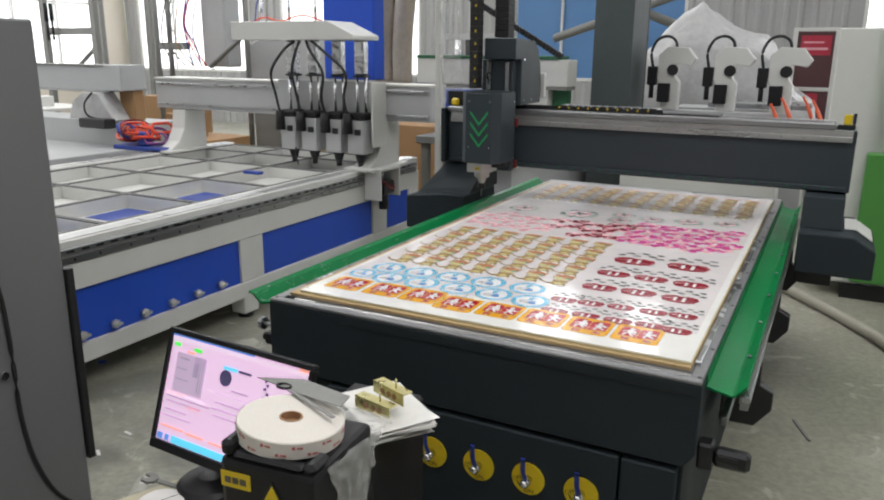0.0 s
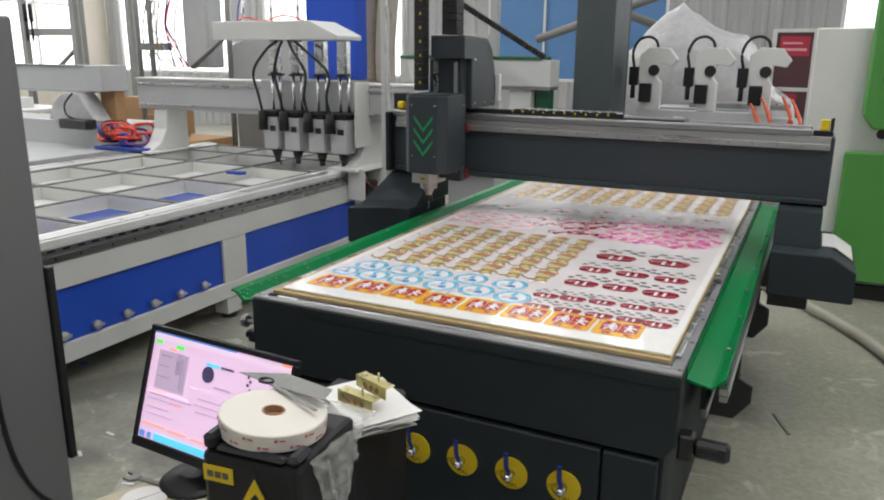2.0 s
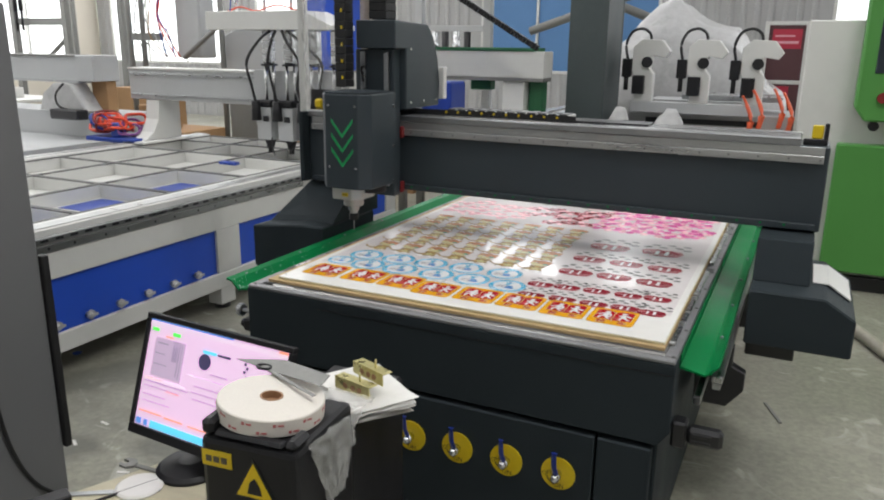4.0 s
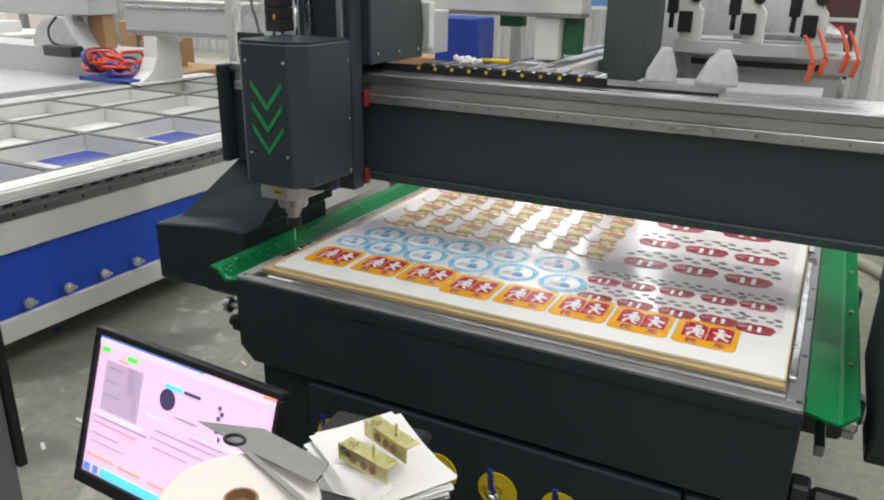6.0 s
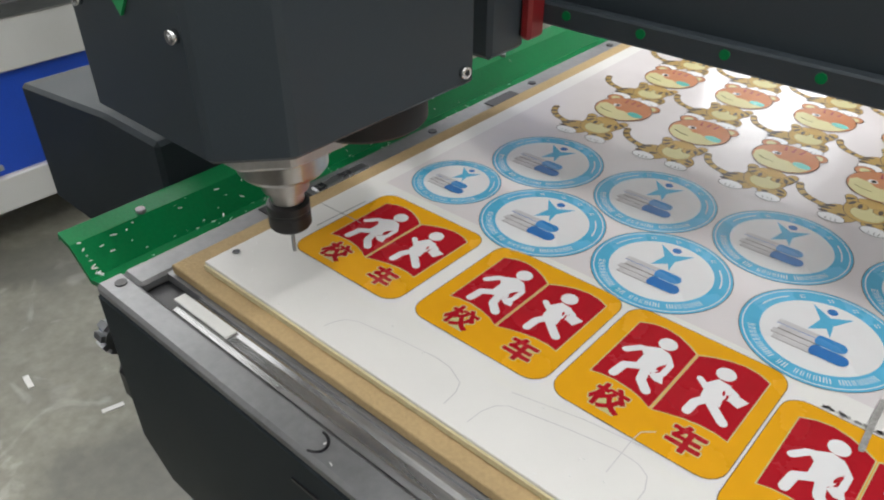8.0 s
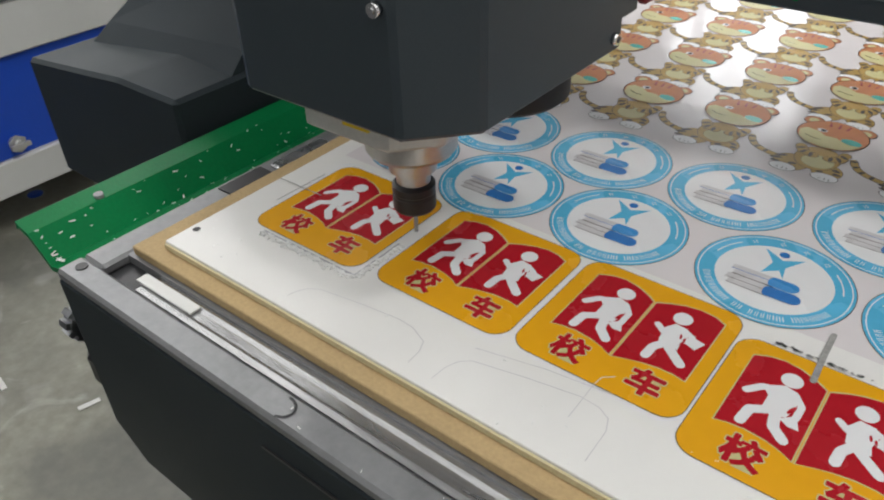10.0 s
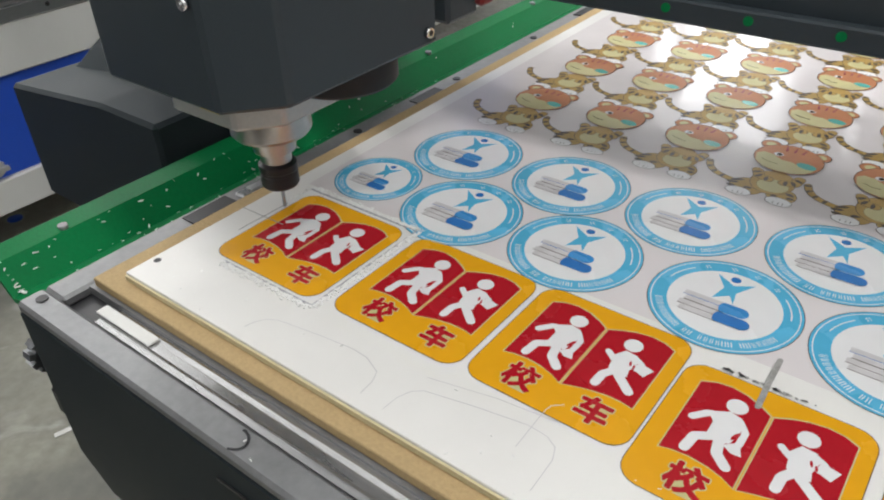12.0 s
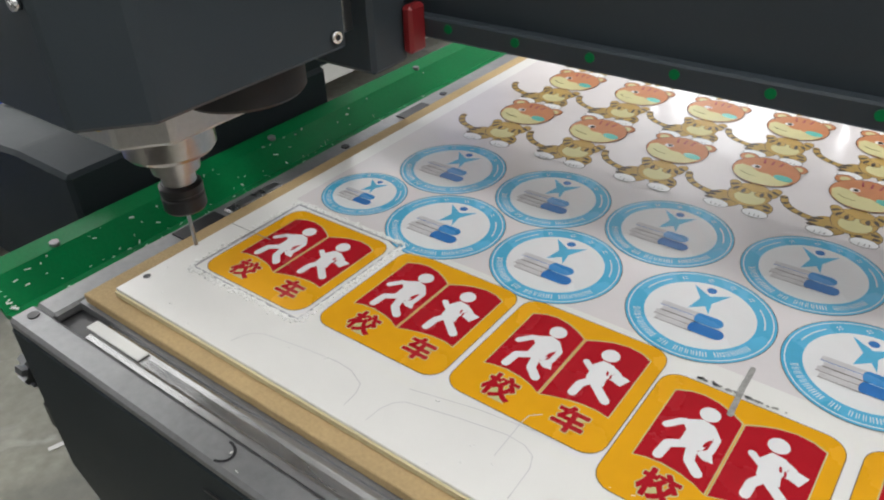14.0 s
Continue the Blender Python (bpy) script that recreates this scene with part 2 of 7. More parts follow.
def floor_material():
    m = mk("worn_grey_green_concrete", (0.285, 0.28, 0.225), 0.46, var=0.30, scale=1.4, bump=0.3, bscale=42, dirt=0.85, dirt_color=(0.135, 0.13, 0.115), rvar=0.16)
    nt = m.node_tree
    p = nt.nodes["Principled BSDF"]
    src = p.inputs["Base Color"].links[0].from_socket
    tc = [n for n in nt.nodes if n.type == "TEX_COORD"][0]
    # hairline scratches and pale scuffs
    n = nt.nodes.new("ShaderNodeTexNoise")
    n.inputs["Scale"].default_value, n.inputs["Detail"].default_value, n.inputs["Distortion"].default_value = 5, 8, 1.2
    nt.links.new(tc.outputs["Object"], n.inputs[0])
    r = nt.nodes.new("ShaderNodeMapRange")
    r.inputs[1].default_value, r.inputs[2].default_value, r.inputs[4].default_value = 0.60, 0.68, 0.6
    nt.links.new(n.outputs[0], r.inputs[0])
    mx = nt.nodes.new("ShaderNodeMix")
    mx.data_type = "RGBA"
    nt.links.new(r.outputs[0], mx.inputs[0])
    nt.links.new(src, mx.inputs[6])
    mx.inputs[7].default_value = (0.50, 0.49, 0.44, 1)
    out = mx.outputs[2]
    # ragged dark bands, stains with machine shade painted in: centre, half sizes, turn
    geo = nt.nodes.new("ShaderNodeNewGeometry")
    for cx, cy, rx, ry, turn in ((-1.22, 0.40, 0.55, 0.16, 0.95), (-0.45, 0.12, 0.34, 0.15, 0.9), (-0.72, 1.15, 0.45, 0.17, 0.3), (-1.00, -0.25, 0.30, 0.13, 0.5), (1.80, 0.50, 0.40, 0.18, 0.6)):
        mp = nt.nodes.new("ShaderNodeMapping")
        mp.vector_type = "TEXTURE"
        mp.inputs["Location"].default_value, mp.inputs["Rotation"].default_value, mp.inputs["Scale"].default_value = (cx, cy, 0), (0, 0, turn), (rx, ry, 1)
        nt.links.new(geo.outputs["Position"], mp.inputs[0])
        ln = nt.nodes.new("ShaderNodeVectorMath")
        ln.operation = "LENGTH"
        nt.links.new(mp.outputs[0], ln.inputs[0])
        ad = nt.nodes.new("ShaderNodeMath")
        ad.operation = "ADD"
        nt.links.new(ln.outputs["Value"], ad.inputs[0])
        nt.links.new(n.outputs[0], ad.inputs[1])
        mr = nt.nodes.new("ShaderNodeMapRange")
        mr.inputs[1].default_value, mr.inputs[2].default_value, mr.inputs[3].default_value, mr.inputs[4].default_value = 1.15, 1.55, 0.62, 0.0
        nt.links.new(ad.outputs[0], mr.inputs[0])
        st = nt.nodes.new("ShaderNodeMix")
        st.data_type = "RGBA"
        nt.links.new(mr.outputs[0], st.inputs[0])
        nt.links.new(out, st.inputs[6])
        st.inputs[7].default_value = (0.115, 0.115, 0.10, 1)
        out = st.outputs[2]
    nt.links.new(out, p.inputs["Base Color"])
    return m


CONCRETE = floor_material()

# ---------------- building helpers ----------------
ORG = {}


class Shape:
    """A bmesh with a few solids; every solid takes a material slot."""

    def __init__(self):
        self.bm = bmesh.new()

    def _mark(self, faces, slot, smooth=False):
        for f in faces:
            f.material_index, f.smooth = slot, smooth

    def box(self, x0, x1, y0, y1, z0, z1, bevel=0.0, slot=0, m=None, seg=1):
        v = bmesh.ops.create_cube(self.bm, size=1)["verts"]
        bmesh.ops.scale(self.bm, vec=(x1 - x0, y1 - y0, z1 - z0), verts=v)
        bmesh.ops.translate(self.bm, vec=((x0 + x1) / 2, (y0 + y1) / 2, (z0 + z1) / 2), verts=v)
        if m:
            bmesh.ops.transform(self.bm, matrix=m, verts=v)
        faces = {f for q in v for f in q.link_faces}
        if bevel:
            edges = list({e for q in v for e in q.link_edges})
            res = bmesh.ops.bevel(self.bm, geom=edges, offset=bevel, segments=seg, affect="EDGES", profile=0.5)
            faces = {f for f in faces if f.is_valid} | set(res["faces"])
        self._mark(faces, slot)
        return self

    def cyl(self, a, b, r, n=16, r2=None, slot=0, smooth=True, caps=True):
        a, b = Vector(a), Vector(b)
        d = b - a
        m = Matrix.Translation((a + b) / 2) @ d.to_track_quat("Z", "Y").to_matrix().to_4x4()
        res = bmesh.ops.create_cone(self.bm, cap_ends=caps, segments=n, radius1=r, radius2=r if r2 is None else r2, depth=d.length, matrix=m)
        for f in {f for q in res["verts"] for f in q.link_faces}:
            f.material_index, f.smooth = slot, smooth and len(f.verts) == 4
        return self

    def ball(self, c, r, slot=0, u=12, v=8, scale=(1, 1, 1)):
        res = bmesh.ops.create_uvsphere(self.bm, u_segments=u, v_segments=v, radius=r, matrix=Matrix.Translation(c) @ Matrix.Diagonal((*scale, 1)))
        self._mark({f for q in res["verts"] for f in q.link_faces}, slot, True)
        return self

    def prism(self, pts, axis, lo, hi, slot=0, bevel=0.0):
        """A polygon in the plane across axis, pushed from lo to hi along it."""
        def place(u, v, w):
            return {"x": (w, u, v), "y": (u, w, v), "z": (u, v, w)}[axis]
        a = [self.bm.verts.new(place(u, v, lo)) for u, v in pts]
        b = [self.bm.verts.new(place(u, v, hi)) for u, v in pts]
        faces = [self.bm.faces.new(a), self.bm.faces.new(b[::-1])]
        n = len(pts)
        for i in range(n):
            faces.append(self.bm.faces.new((a[i], b[i], b[(i + 1) % n], a[(i + 1) % n])))
        bmesh.ops.recalc_face_normals(self.bm, faces=faces)
        if bevel:
            edges = list({e for f in faces for e in f.edges})
            res = bmesh.ops.bevel(self.bm, geom=edges, offset=bevel, segments=1, affect="EDGES")
            faces = [f for f in faces if f.is_valid] + list(res["faces"])
        self._mark(faces, slot)
        return self

    def tube(self, pts, r, n=8, slot=0, closed=False, flat=1.0):
        pts = [Vector(p) for p in pts]
        rings = []
        for i, p in enumerate(pts):
            d = (pts[min(i + 1, len(pts) - 1)] - pts[max(i - 1, 0)]).normalized()
            side = d.cross(Vector((0, 0, 1)))
            if side.length < 1e-3:
                side = Vector((1, 0, 0))
            side.normalize()
            up = side.cross(d)
            rings.append([self.bm.verts.new(p + side * math.cos(k * math.tau / n) * r + up * math.sin(k * math.tau / n) * r * flat) for k in range(n)])
        faces = []
        for a, b in zip(rings, rings[1:]):
            for k in range(n):
                faces.append(self.bm.faces.new((a[k], a[(k + 1) % n], b[(k + 1) % n], b[k])))
        ends = [self.bm.faces.new(rings[0][::-1]), self.bm.faces.new(rings[-1])]
        self._mark(faces, slot, True)
        self._mark(ends, slot)
        return self

    def cable(self, pts, r, n=8, slot=0, flat=1.0, steps=6):
        """A tube along a smooth curve through the points."""
        p = [Vector(q) for q in pts]
        p = [p[0] * 2 - p[1]] + p + [p[-1] * 2 - p[-2]]
        out = []
        for a, b, c, d in zip(p, p[1:], p[2:], p[3:]):
            for k in range(steps):
                u = k / steps
                out.append(0.5 * (2 * b + (c - a) * u + (2 * a - 5 * b + 4 * c - d) * u * u + (3 * b - a - 3 * c + d) * u ** 3))
        return self.tube(out + [p[-2]], r, n, slot, False, flat)

    def flat(self, pts, z, slot=0):
        """A flat printed shape, seen from above."""
        f = self.bm.faces.new([self.bm.verts.new((x, y, z)) for x, y in pts])
        f.normal_update()
        if f.normal.z < 0:
            f.normal_flip()
        f.material_index = slot
        return self

    def lathe(self, profile, centre, n=32, slot=0):
        """A turned solid: (radius, height) pairs about the vertical through centre."""
        cx, cy, cz = centre
        rings = [[self.bm.verts.new((cx + r * math.cos(k * math.tau / n), cy + r * math.sin(k * math.tau / n), cz + h)) for k in range(n)] for r, h in profile]
        for a, b in zip(rings, rings[1:]):
            for k in range(n):
                f = self.bm.faces.new((a[k], a[(k + 1) % n], b[(k + 1) % n], b[k]))
                f.material_index, f.smooth = slot, True
        for ring in (rings[0][::-1], rings[-1]):
            self.bm.faces.new(ring).material_index = slot
        # crisp edges between the turned bands
        for ring in rings:
            for k in range(n):
                e = self.bm.edges.get((ring[k], ring[(k + 1) % n]))
                if e:
                    e.smooth = False
        return self


def thing(name, at, label, category, group="", kind=""):
    """A top-level thing: an Empty at its base. Its parts are given in the world's coordinates."""
    ob = tagged(new(name), label, category, group, kind)
    ob.location = at
    ORG[ob] = Vector(at)
    return ob


def part(name, sh, mats, parent, label="", org=None):
    """ONE mesh under a thing or a part."""
    base = ORG[parent]
    bmesh.ops.translate(sh.bm, vec=-base, verts=sh.bm.verts)
    me = bpy.data.meshes.new(name)
    sh.bm.to_mesh(me)
    sh.bm.free()
    for m in mats if isinstance(mats, (list, tuple)) else [mats]:
        me.materials.append(m)
    ob = tagged(new(name, me), label)
    ob.parent = parent
    ORG[ob] = base.copy()
    return ob


def lone(name, sh, mats, label, category, kind="", group=""):
    """A thing that is one mesh."""
    me = bpy.data.meshes.new(name)
    vs = sh.bm.verts
    c = Vector((sum(v.co.x for v in vs) / len(vs), sum(v.co.y for v in vs) / len(vs), min(v.co.z for v in vs)))
    bmesh.ops.translate(sh.bm, vec=-c, verts=vs)
    sh.bm.to_mesh(me)
    sh.bm.free()
    for m in mats if isinstance(mats, (list, tuple)) else [mats]:
        me.materials.append(m)
    ob = tagged(new(name, me), label, category, group, kind)
    ob.location = c
    ORG[ob] = c
    return ob


def sib(ob, at):
    """A further part on the same mesh, moved by at."""
    o = ob.copy()
    scene.collection.objects.link(o)
    o.location = ob.location + Vector(at)
    ORG[o] = ORG[ob] + Vector(at)
    for c in ob.children:
        k = c.copy()
        scene.collection.objects.link(k)
        k.parent = o
    return o


def ring_pts(cx, cy, r, n=32, sx=1.0, sy=1.0, turn=0.0):
    c, s = math.cos(turn), math.sin(turn)
    out = []
    for k in range(n):
        u, v = r * sx * math.cos(k * math.tau / n), r * sy * math.sin(k * math.tau / n)
        out.append((cx + u * c - v * s, cy + u * s + v * c))
    return out


def round_rect(x0, x1, y0, y1, r, n=5):
    out = []
    for cx, cy, a in ((x1 - r, y1 - r, 0), (x0 + r, y1 - r, 90), (x0 + r, y0 + r, 180), (x1 - r, y0 + r, 270)):
        out += [(cx + r * math.cos(radians(a + 90 * k / n)), cy + r * math.sin(radians(a + 90 * k / n))) for k in range(n + 1)]
    return out


def stroke(sh, pts, w, z, slot):
    """A flat printed line with round ends."""
    for (ax, ay), (bx, by) in zip(pts, pts[1:]):
        d = math.hypot(bx - ax, by - ay) or 1e-6
        nx, ny = -(by - ay) / d * w / 2, (bx - ax) / d * w / 2
        sh.flat([(ax + nx, ay + ny), (ax - nx, ay - ny), (bx - nx, by - ny), (bx + nx, by + ny)], z, slot)
    for x, y in pts:
        sh.flat(ring_pts(x, y, w / 2, 8), z + 0.00004, slot)


def letters(sh, text, size, m, slot=0, weight=0.0, spread=1.0):
    """Lettering in the built-in font, as flat faces placed by m."""
    cu = bpy.data.curves.new("lettering", "FONT")
    cu.body, cu.size, cu.align_x, cu.align_y, cu.offset, cu.space_character = text, size, "CENTER", "CENTER", weight, spread
    cu.resolution_u = 2
    ob = bpy.data.objects.new("lettering", cu)
    scene.collection.objects.link(ob)
    bpy.context.view_layer.update()
    me = ob.to_mesh()
    vs = [sh.bm.verts.new(m @ v.co) for v in me.vertices]
    for p in me.polygons:
        try:
            sh.bm.faces.new([vs[i] for i in p.vertices]).material_index = slot
        except ValueError:
            pass
    ob.to_mesh_clear()
    bpy.data.objects.remove(ob)
    bpy.data.curves.remove(cu)


# ---------------- the hall ----------------
X0, X1, Y0, Y1, HH = -13.0, 7.0, -7.0, 10.5, 6.5
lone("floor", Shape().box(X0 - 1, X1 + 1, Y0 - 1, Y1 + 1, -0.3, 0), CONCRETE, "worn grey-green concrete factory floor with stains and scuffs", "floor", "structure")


def clad_wall(sh, x0, x1, z0, z1, y, slot=0, pitch=0.19, depth=0.02):
    """Ribbed steel sheet facing -y."""
    sh.box(x0, x1, y + 0.02, y + 0.14, z0, z1, slot=slot)
    n = int((x1 - x0) / pitch)
    for i in range(n):
        a = x0 + i * pitch
        sh.prism([(a, y + 0.02), (a + 0.03, y), (a + 0.07, y), (a + 0.10, y + 0.02)], "z", z0, z1, slot)


def hall():
    # back wall: cladding, with two rows of window openings
    w = Shape()
    spans = [(-12.6, -9.4), (-8.6, -5.4), (-3.75, -0.75), (1.62, 4.4), (4.8, 6.6)]
    clad_wall(w, X0, X1, 0, 1.05, Y1)
    clad_wall(w, X0, X1, 2.95, 3.5, Y1)
    clad_wall(w, X0, X1, 5.6, HH, Y1)
    edge = X0
    for a, b in spans + [(X1, X1)]:
        if a - edge > 0.1:
            clad_wall(w, edge, a, 1.05, 2.95, Y1)
            clad_wall(w, edge, a, 3.5, 5.6, Y1)
        edge = b
    wall = lone("wall_north", w, CLAD, "ribbed pale grey steel cladding wall with window openings", "wall", "structure")
    for k, (a, b) in enumerate(spans):
        for j, (z0, z1) in enumerate(((1.05, 2.95), (3.5, 5.6))):
            win = thing("window_%d" % (k * 2 + j + 1), ((a + b) / 2, Y1, z0), "tall factory window with a pale metal frame, bright daylight behind", "window", kind="structure")
            f = Shape()
            for x in (a, b - 0.05):
                f.box(x, x + 0.05, Y1 + 0.005, Y1 + 0.10, z0, z1, 0.004)
            for z in (z0, z1 - 0.05):
                f.box(a + 0.05, b - 0.05, Y1 + 0.005, Y1 + 0.10, z, z + 0.05, 0.004)
            n = 3
            for i in range(1, n):
                x = a + (b - a) * i / n
                f.box(x - 0.02, x + 0.02, Y1 + 0.01, Y1 + 0.09, z0 + 0.05, z1 - 0.05, 0.004)
            part("window_frame", f, WHITE, win)
            blue = j == 0 and k == 2
            part("pane", Shape().box(a + 0.05, b - 0.05, Y1 + 0.05, Y1 + 0.056, z0 + 0.05, z1 - 0.05), BLUEWALL if blue else DAY_HIGH if j else DAY, win,
                 "blue sheet that covers the window" if blue else "")
    # left wall with large windows
    w = Shape()
    spans = [(-5.5, -2.0), (-1.2, 2.2), (3.0, 6.2), (6.9, 9.8)]
    w.box(X0 - 0.2, X0, Y0, Y1, 0, 0.9)
    w.box(X0 - 0.2, X0, Y0, Y1, 5.4, HH)
    edge = Y0
    for a, b in spans + [(Y1, Y1)]:
        w.box(X0 - 0.2, X0, edge, a, 0.9, 5.4)
        edge = b
    lone("wall_west", w, CREAM, "cream painted factory wall with large window openings", "wall", "structure")
    for k, (a, b) in enumerate(spans):
        win = thing("window_%d" % (k + 20), (X0, (a + b) / 2, 0.9), "large bright factory window with thin bars", "window", kind="structure")
        f = Shape()
        for i in range(4):
            y = a + (b - a - 0.05) * i / 3
            f.box(X0 - 0.12, X0 - 0.03, y, y + 0.05, 0.9, 5.4, 0.004)
        for z in (0.9, 2.4, 3.9, 5.35):
            f.box(X0 - 0.11, X0 - 0.04, a + 0.05, b - 0.05, z, z + 0.05, 0.004)
        part("window_frame", f, WHITE, win)
        part("pane", Shape().box(X0 - 0.16, X0 - 0.154, a, b, 0.9, 5.4), DAY, win)
    lone("wall_east", Shape().box(X1, X1 + 0.2, Y0, Y1, 0, HH), CLAD, "plain pale grey wall added out of view to close the hall", "wall", "structure")
    # unseen wall added behind the camera, pale to bounce light onto the fronts
    lone("wall_south", Shape().box(X0, X1, Y0 - 0.2, Y0, 0, HH), CLAD, "plain pale grey wall added out of view to close the hall", "wall", "structure")
    # roof: opaque sheet with unseen glowing strips added for even light
    c = Shape()
    strips = [(-12.4, -10.2), (-9.2, -7.0), (-6.0, -3.8), (-2.8, -0.6), (0.4, 2.6), (3.6, 5.8)]
    edge = X0
    for a, b in strips + [(X1, X1)]:
        c.box(edge, a, Y0, Y1, HH, HH + 0.1)
        edge = b
    for y in (-4.5, -1.0, 2.5, 6.0, 9.5):
        c.box(X0, X1, y - 0.06, y + 0.06, HH - 0.25, HH - 0.002)
    lone("ceiling", c, CEIL, "white sheet roof with steel beams", "ceiling", "structure")
    for a, b in strips:
        lone("skylight", Shape().box(a, b, Y0, Y1, HH + 0.03, HH + 0.05), ROOF_GLOW, "unseen glowing roof strip added to light the hall", "skylight", "structure", "skylight strips")

    # unseen lamps added under the roof, to brighten the bed and shape shadows
    for x, y in ((-2.6, 2.3), (2.6, -0.3), (-8.0, 3.0), (3.9, -0.8)):
        l = thing("high_bay_lamp", (x, y, 5.6), "unseen round lamp added under the roof to brighten the bed", "lamp", "ceiling lamps")
        part("housing", Shape().lathe([(0.23, 5.62), (0.24, 5.66), (0.12, 5.80), (0.05, 5.86), (0.03, 5.90)], (x, y, 0), 28), RACK, l)
        part("hook", Shape().cyl((x, y, 5.90), (x, y, HH - 0.01), 0.01, 8), RACK, l)
        lamp = bpy.data.lights.new("lamp_glow", "AREA")
        lamp.shape, lamp.size, lamp.energy, lamp.color = "DISK", 0.40, ADDED_LAMP, (1.0, 0.99, 0.975)
        o = new("lamp_glow", lamp)
        o.matrix_world = look((x, y, 5.61), (x, y, 0.0))


hall()

# ---------------- the cutting machine: bed ----------------
RO = (0.61, 1.25, 0.0)
router = thing("cnc_router", RO, "charcoal flatbed cutting machine with moving gantry and green gutters", "machine")
ZT = 0.742


def router_bed():
    # upper body with a sloping lower lip
    sh = Shape()
    prof = [(-0.072, ZT - 0.012), (1.262, ZT - 0.012), (1.262, 0.545), (1.235, 0.505), (-0.030, 0.505), (-0.072, 0.545)]
    sh.prism(prof, "y", -0.072, 2.60, 0, 0.003)
    part("upper_body", sh, CHARCOAL, router)
    sh = Shape()
    sh.box(-0.028, 1.232, -0.040, 2.55, 0.085, 0.504, 0.004)
    part("lower_body", sh, CHARCOAL, router)
    part("front_panel", Shape().box(0.15, 1.075, -0.076, -0.041, 0.13, 0.490, 0.004), CHARCOAL, router)
    part("side_panel", Shape().box(1.082, 1.222, -0.076, -0.041, 0.13, 0.490, 0.004), CHARCOAL, router)
    ft = part("foot", Shape().cyl((0.05, 0.1, 0.0), (0.05, 0.1, 0.085), 0.035, 14), BLACK, router)
    for x, y in ((1.13, 0), (0, 2.25), (1.13, 2.25)):
        sib(ft, (x, y, 0))
    part("panel_seam", Shape().box(0.20, 1.256, -0.0735, -0.0722, 0.700, 0.7025), BLACK, router)
    # steel rim of the table, with slots
    sh = Shape()
    sh.box(-0.068, 1.260, -0.072, -0.046, ZT - 0.012, ZT, 0.003)
    sh.box(-0.068, 1.260, 2.50, 2.60, ZT - 0.012, ZT, 0.003)
    for x0, x1 in ((-0.068, -0.036), (1.228, 1.260)):
        sh.box(x0, x1, -0.046, 2.50, ZT - 0.012, ZT, 0.003)
    part("table_rim", sh, PLATE, router, "scuffed grey steel rim")
    part("table_core", Shape().box(-0.036, 1.228, -0.020, 2.50, ZT - 0.012, ZT - 0.001), PLATE, router)
    part("slot_floor", Shape().box(-0.036, 0.014, -0.046, -0.020, ZT - 0.0122, ZT - 0.0100), BLACK, router)
    part("front_rail", Shape().prism([(-0.0455, ZT - 0.0122), (-0.0455, ZT - 0.0015), (-0.0405, ZT - 0.0010), (-0.0365, ZT - 0.0040), (-0.0285, ZT - 0.0046), (-0.0245, ZT - 0.0036), (-0.0198, ZT - 0.0042), (-0.0198, ZT - 0.0122)], "x", 0.0145, 1.2275),
         CHANNEL, router, "bright aluminium edge strip")
    part("edge_strip", Shape().box(0.002, 0.078, -0.0365, -0.0255, ZT - 0.0034, ZT - 0.0018), WHITE, router, "short pale edge strip")
    part("edge_strip", Shape().box(1.227, 1.242, 0.03, 0.755, ZT, ZT + 0.010, 0.002), ALU, router, "bright aluminium side strip")
    part("edge_strip", Shape().box(1.227, 1.242, 0.86, 1.48, ZT, ZT + 0.010, 0.002), ALU, router, "bright aluminium side strip")
    part("edge_strip", Shape().box(-0.050, -0.036, 0.16, 0.235, ZT, ZT + 0.006, 0.002), ALU, router, "bright aluminium side strip")
    sl = part("slot", Shape().box(-0.060, -0.036, 0.10, 0.155, ZT + 0.0006, ZT + 0.0016), BLACK, router)
    for y in (0.36, 0.80, 1.24, 1.68):
        sib(sl, (0.004, y, 0))
    for y in (0.0, 0.72, 1.38):
        sib(sl, (1.287, y + 0.66, 0))
    hole = part("rim_screw", Shape().cyl((-0.051, -0.056, ZT - 0.002), (-0.051, -0.056, ZT + 0.0012), 0.0055, 12), BLACK, router)
    for i in range(1, 12):
        sib(hole, (0, 0.205 * i, 0))
    for i in range(12):
        sib(hole, (1.302, 0.205 * i + 0.01, 0))
    # a curved scratch on the rim
    sh = Shape()
    stroke(sh, [(0.215 + 0.012 * math.cos(radians(a)), -0.060 + 0.009 * math.sin(radians(a))) for a in range(-70, 100, 10)], 0.0022, ZT + 0.0005, 0)
    part("scratch", sh, BLACK, router)
    # gutters
    side = [(-0.0755, 0.733), (-0.0755, 0.700), (-0.118, 0.690), (-0.145, 0.716), (-0.166, 0.722), (-0.168, 0.712),
            (-0.164, 0.716), (-0.148, 0.711), (-0.119, 0.684), (-0.073, 0.694), (-0.073, 0.733)]
    left = [(x, z if z > 0.73 else z + 0.024) for x, z in side]
    part("gutter", Shape().prism(left, "y", -0.058, 2.60), GREEN, router, "green bent sheet-metal gutter")
    right = [(1.2650, 0.733), (1.2650, 0.703), (1.3240, 0.690), (1.3320, 0.694), (1.3550, 0.719), (1.3580, 0.716), (1.3350, 0.690), (1.3240, 0.685), (1.2625, 0.697), (1.2625, 0.733)]
    part("gutter", Shape().prism(right, "y", 0.0, 2.60), GREEN, router, "green bent sheet-metal gutter")
